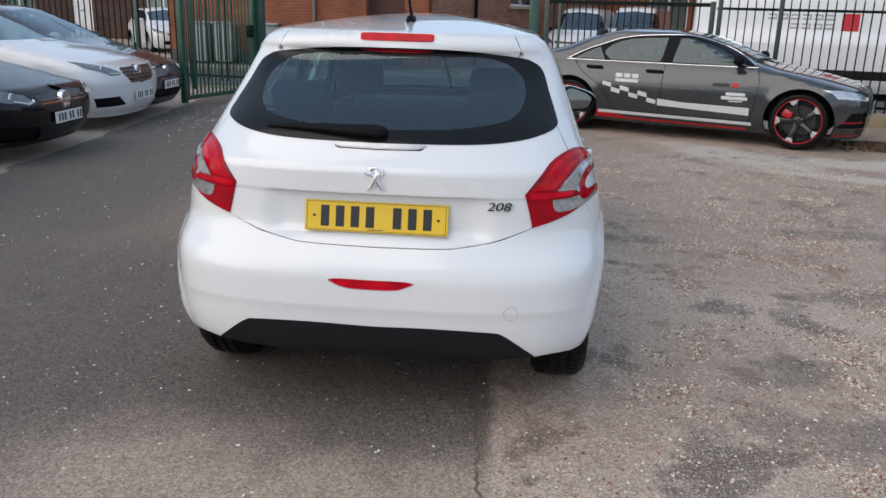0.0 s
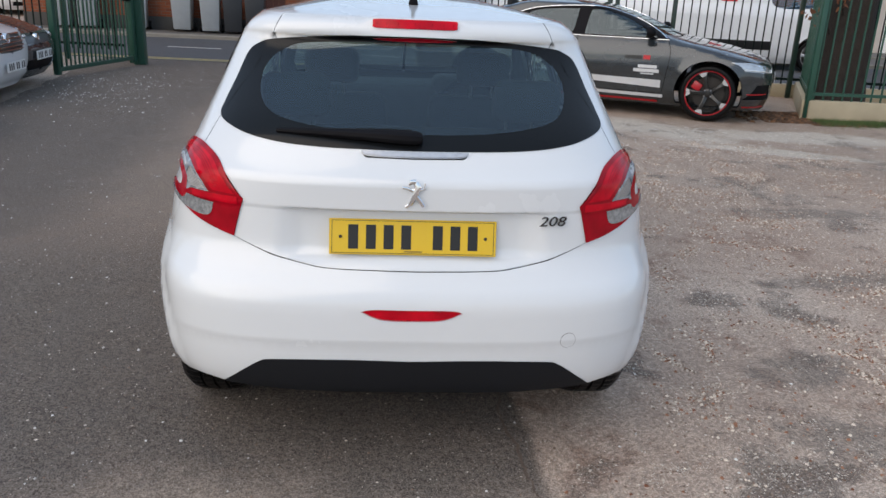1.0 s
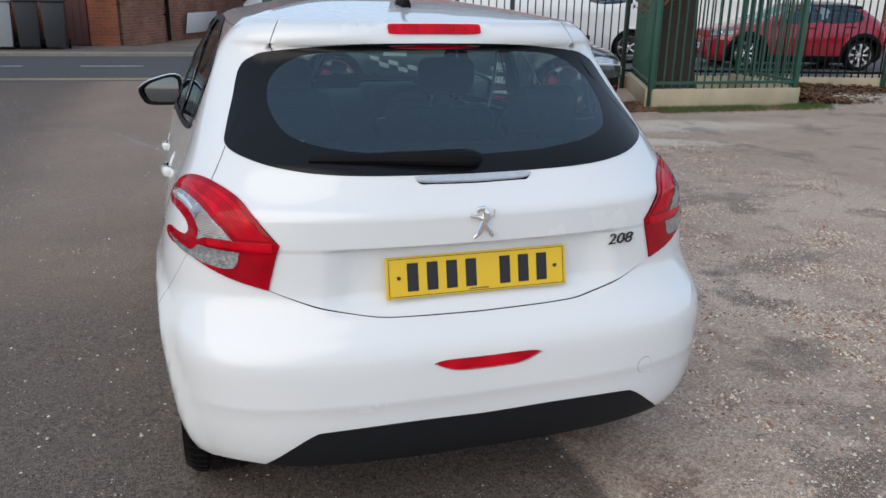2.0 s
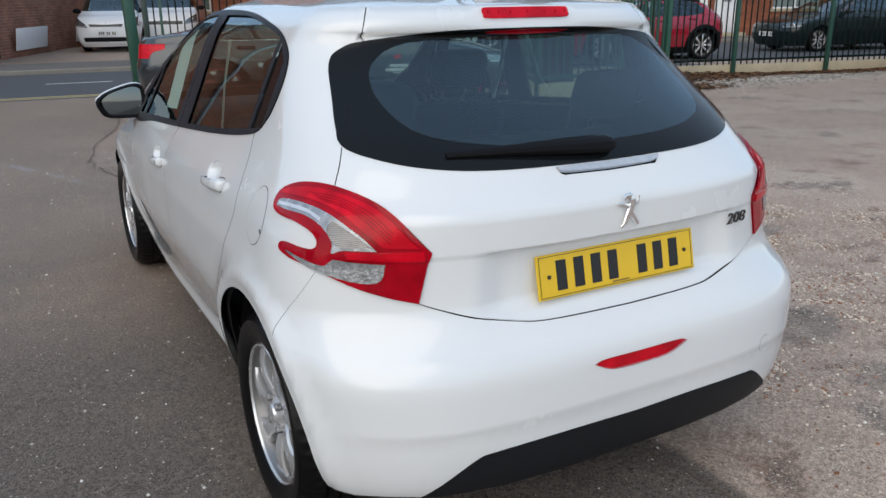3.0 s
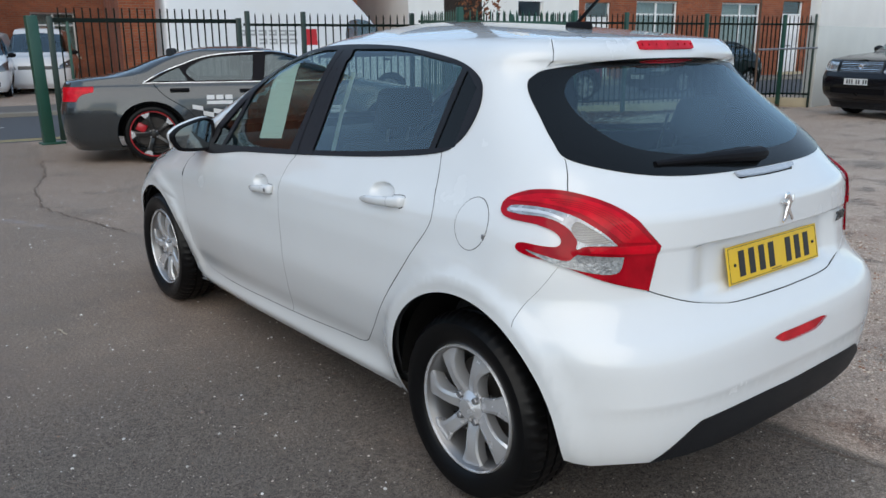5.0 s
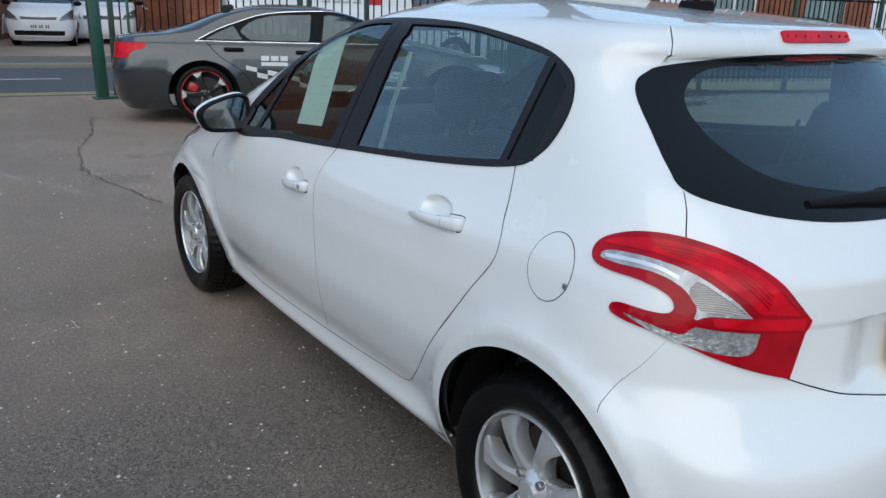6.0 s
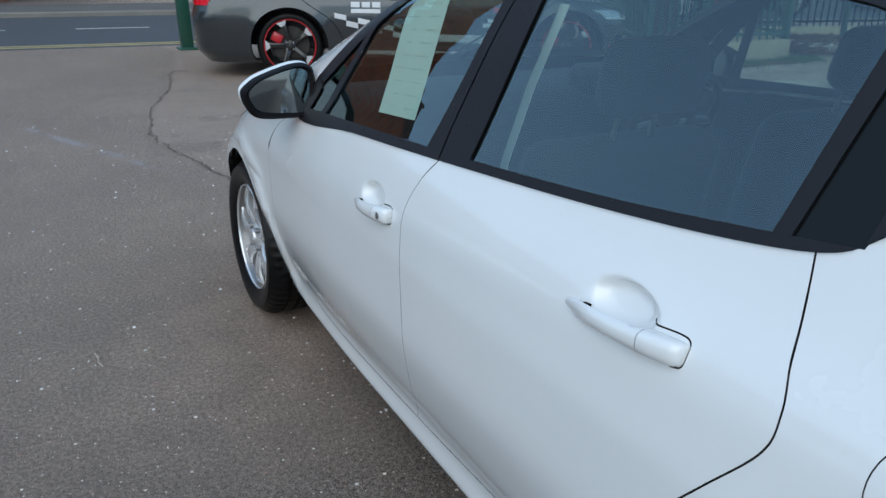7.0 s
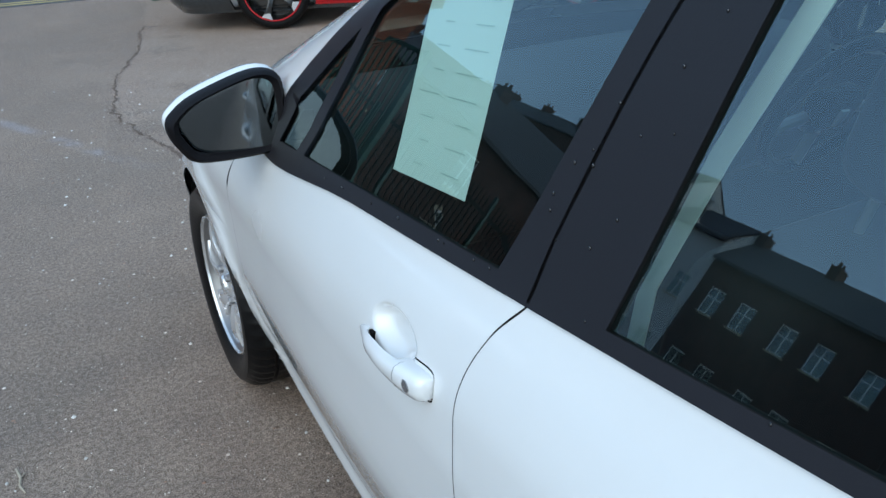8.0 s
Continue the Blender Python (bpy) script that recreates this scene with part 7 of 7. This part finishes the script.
def leaf_bank(x, y):
    """A low bank that rises against the plinth and the enclosure's side."""
    near = min(max(0, 9.6 - .227 * (x - 7.7) - y), abs(x - 7.75 - .205 * (y - 7.6)) * .8)
    return max(0, .15 - .22 * near) * max(.15, 1 - max(0, x - 8.6) / 3.0)


def corner_heap(r):
    y = 7.5 + 1.9 * r.random()
    return 7.72 + .205 * (y - 7.6) + abs(r.gauss(0, .5)), y


scatter("leaf_litter", "brown dead leaves along the foot of the railings", "leaves", 2600, fence_foot, lambda r: .015 + .032 * r.random(), LEAF, 5, .5, leaf_bank)
scatter("leaf_litter", "brown dead leaves heaped against the tree enclosure", "leaves", 2800, corner_heap, lambda r: .018 + .032 * r.random(), LEAF, 15, .6, leaf_bank)
scatter("grit", "grey gravel before the railings", "gravel", 4200, lambda r: (8.2 + 6.2 * r.random() ** 1.2, 7.9 + .28 * r.gauss(0, 1)), lambda r: .006 + .018 * r.random() ** 2, GREY_GRIT, 16)
scatter("leaf_litter", "brown dead leaves on the plinth corner", "leaves", 500, lambda r: (5.2 + 2.4 * r.random(), 7.45 - .25 * r.random()), lambda r: .012 + .022 * r.random(), LEAF, 6, .5)


def crack(label, points, width, seed):
    """A ragged crumbled joint: a dark line of uneven width with small side chips."""
    rnd = random.Random(seed)
    line = smooth_line(points, False, 60)
    bm = bmesh.new()
    prev, j, w = None, 0.0, width * .6
    for i, (x, y) in enumerate(line):
        way = line[min(i + 1, len(line) - 1)] - line[max(i - 1, 0)]
        nx, ny = -way[1] / np.hypot(*way), way[0] / np.hypot(*way)
        j = .92 * j + rnd.gauss(0, width * .28)
        w = max(.0015, .8 * w + .2 * width * (.1 + 1.4 * rnd.random()) + rnd.gauss(0, width * .14))
        z = ground_z(x, y) + .003
        pair = [bm.verts.new((x + nx * (j + s * w), y + ny * (j + s * w), z)) for s in (-.5, .5)]
        if prev:
            bm.faces.new((prev[0], prev[1], pair[1], pair[0]))
        prev = pair
        if rnd.random() < .45:
            o, r = j + rnd.gauss(0, width * 1.3), width * (.08 + .25 * rnd.random())
            bm.faces.new([bm.verts.new((x + nx * o + r * (.6 + .6 * rnd.random()) * math.cos(a), y + ny * o + r * (.6 + .6 * rnd.random()) * math.sin(a), z)) for a in np.linspace(0, 2 * math.pi, 6, endpoint=False)])
    tagged(part("ground", bm, CRACK, smooth=0), label, "crack", kind="structure")


CRACK = plain("crack_dirt", (.16, .115, .09), .95, vary=.5, scale=20, bump=.004, bump_scale=90)
crack("dark crumbled joint along a tarmac patch", [(.47, -1.6), (.44, -.9), (.40, -.3), (.37, .3), (.36, 1.0)], .012, 1)
crack("dark crumbled joint along a tarmac patch", [(-.40, 4.9), (-.52, 5.47), (-.57, 5.84), (-.64, 6.2), (-.63, 6.6), (-.39, 7.57), (-.20, 8.2), (-.02, 9.0), (.1, 9.5)], .020, 2)


def under_saloon(r):
    t = r.random()
    return 4.9 + .55 * t + .25 * r.gauss(0, 1), 7.35 + .9 * r.random()


scatter("leaf_litter", "brown dead leaves heaped by the railing corner", "leaves", 900, under_saloon, lambda r: .012 + .028 * r.random(), LEAF, 8, .6)

# ---------------------------------------------------------------- tree and grass inside and before the railings
BARK = plain("dark_bark", (.035, .026, .021), .95, vary=.45, scale=9, bump=.02, bump_scale=24)
DEAD_LEAF = stone_material("brown_leaf", (.10, .032, .016), (.26, .10, .045))
tree = thing("tree", "thick dark tree trunk with sprigs of brown leaves behind railings", "tree", pose(6.25, 8.75, 0) @ Matrix.Diagonal((.72, .72, 1, 1)))
rnd = random.Random(12)
bm = bmesh.new()
rings, n = [], 40
for z, rad in ((-.05, .62), (.15, .50), (.5, .44), (1.2, .41), (2.2, .39), (3.4, .36), (4.6, .31)):
    rings.append([bm.verts.new((rad * (1 + .07 * math.sin(5 * a + z) + .05 * math.sin(11 * a - 2 * z) + .04 * rnd.random()) * math.cos(a), rad * (1 + .07 * math.sin(5 * a + z) + .05 * math.sin(11 * a - 2 * z) + .04 * rnd.random()) * math.sin(a), z))
                  for a in np.linspace(0, 2 * math.pi, n, endpoint=False)])
for a, b in zip(rings, rings[1:]):
    for i in range(n):
        bm.faces.new((a[i], a[(i + 1) % n], b[(i + 1) % n], b[i]))
part("trunk", bm, BARK, tree, "thick furrowed dark trunk", 60)
for k in range(6):
    a = 1.05 * k + .4
    end = Vector((1.9 * math.cos(a), 1.9 * math.sin(a), 6.0 + .5 * rnd.random()))
    bm = bmesh.new()
    tube(bm, [(.1 * math.cos(a), .1 * math.sin(a), 4.3), (.7 * math.cos(a), .7 * math.sin(a), 5.1), tuple(end)], [.17, .12, .05], 10)
    part("limb", bm, BARK, tree)


def leaves(bm, count, centre, spread, size):
    """A ragged clump of single folded leaves."""
    for _ in range(count):
        c = Vector([rnd.gauss(centre[i], spread[i]) for i in range(3)])
        m = Matrix.LocRotScale(c, Euler((rnd.random() * 6.3, rnd.random() * 6.3, rnd.random() * 6.3)), None)
        s = size * (.6 + .7 * rnd.random())
        a, b, c2, d, e = [bm.verts.new(m @ Vector(v)) for v in ((0, -s, 0), (s * .55, 0, s * .2), (0, s, 0), (-s * .55, 0, s * .2), (0, 0, 0))]
        for tri in ((a, b, e), (b, c2, e), (c2, d, e), (d, a, e)):
            bm.faces.new(tri)


crown = bmesh.new()
for c, spread, k in (((-.62, -.55, 1.55), (.13, .10, .12), 60), ((-.30, -.65, 1.95), (.22, .12, .16), 90), ((-.85, -.30, 1.30), (.10, .08, .08), 26), ((.2, -.6, 2.0), (.25, .12, .2), 70)):
    root = Vector((c[0] * .55, c[1] * .55, c[2] - .25))
    bm = bmesh.new()
    tube(bm, [tuple(root), ((root.x + c[0]) / 2, (root.y + c[1]) / 2, c[2] - .08), c], [.016, .011, .006], 7)
    part("twig", bm, BARK, tree)
    leaves(crown, k, c, spread, .045)
for k in range(14):
    a = 6.283 * k / 14
    leaves(crown, 220, (1.7 * math.cos(a) * (.4 + .7 * rnd.random()), 1.7 * math.sin(a) * (.4 + .7 * rnd.random()), 5.9 + 1.1 * rnd.random()), (.5, .5, .4), .06)
tagged(part("foliage", crown, DEAD_LEAF, tree, smooth=0), "brown withered leaves", kind="stuff")

GRASS = stone_material("short_grass", (.03, .075, .018), (.10, .16, .05))
verts, faces = [], []
for _ in range(5200):
    t = rnd.random()
    x, y = 5.25 + 2.7 * t, 7.58 - .04 * t - abs(rnd.gauss(0, .17)) - .05
    if math.sin(6 * x) + math.sin(2.3 * x + 1) < -.9 and rnd.random() < .7:
        continue
    a, h, k = rnd.random() * 6.283, .025 + .05 * rnd.random(), len(verts)
    dx, dy = .004 * math.cos(a), .004 * math.sin(a)
    verts += [(x - dx, y - dy, 0), (x + dx, y + dy, 0), (x + rnd.gauss(0, .02), y + rnd.gauss(0, .02), h)]
    faces.append((k, k + 1, k + 2))
me = bpy.data.meshes.new("grass")
me.from_pydata(verts, [], faces)
me.materials.append(GRASS)
tagged(new("grass", me), "short green grass along the foot of the plinth", "grass", kind="stuff")

# ---------------------------------------------------------------- small things across the road
WALL_AT = pose(-2.07, 19.32, 0, 0, 0, 67)
for x0, x1 in ((3.5, 5.7), (8.25, 9.6)):
    b = thing("panel_board", "white board leaning on a brick wall", "board", WALL_AT @ pose(0, -.02, .20, 8))
    part("board", boxed(x0, x1, -.12, -.09, 0, .56, .006), FRAME_WHITE, b)
pipe = thing("drainpipe", "black drainpipe on a brick wall", "pipe", WALL_AT)
bm = bmesh.new()
tube(bm, [(2.45, -.08, .05), (2.45, -.08, 3.5)], .05, 10)
part("pipe", bm, BLACK_TRIM, pipe)
for z in (.7, 2.0, 3.2):
    part("bracket", boxed(2.38, 2.52, -.09, .0, z, z + .05, .004), BLACK_TRIM, pipe)
pier = thing("brick_pier", "red brick gate pier beside a brown fence panel", "pier", pose(-2.46, 19.15, 0, 0, 0, 6))
part("shaft", boxed(-.32, .32, -.2, .2, 0, 2.1, .01), RED_BRICK, pier, smooth=0)
part("cap", boxed(-.37, .37, -.25, .25, 2.1, 2.2, .02), CONCRETE, pier)
panel = thing("fence_panel", "brown boarded fence panel beside a brick pier", "fence", pose(-2.80, 19.10, 0, 0, 0, 186))
for i in range(7):
    part("board", boxed(.0 + .15 * i, .145 + .15 * i, -.012 - .004 * (i % 2), .012, .1, 1.95, .003, 1), BROWN, panel)
pole = thing("scaffold_pole", "rusty pole leaning on the railings beside a white wall", "pole", pose(0, 0, 0))
bm = bmesh.new()
tube(bm, [(13.3, 7.75, 0), (13.66, 7.98, 1.3), (14.0, 8.19, 2.5)], .022, 8)
part("shaft", bm, plain("rusty_steel", (.10, .06, .04), .8, .3, vary=.4, scale=12), pole)
bm = bmesh.new()
tube(bm, [(13.62, 7.94, 1.22), (14.95, 7.36, 1.25)], .02, 8)
part("cross_bar", bm, GREY_METAL, pole)
twig = thing("twig", "short pale twig lying on the tarmac", "twig", pose(-1.385, 2.875, ground_z(0, 2.875)))
bm = bmesh.new()
tube(bm, [(-.006, .055, .004), (.002, .01, .006), (-.002, -.02, .005), (.009, -.055, .004)], [.0025, .0032, .003, .002], 7)
part("stem", bm, plain("pale_twig", (.42, .36, .28), .9, vary=.3, scale=60), twig)
bm = bmesh.new()
tube(bm, [(.002, .01, .006), (.014, .026, .006)], [.002, .0012], 6)
part("side_shoot", bm, bpy.data.materials["pale_twig"], twig)
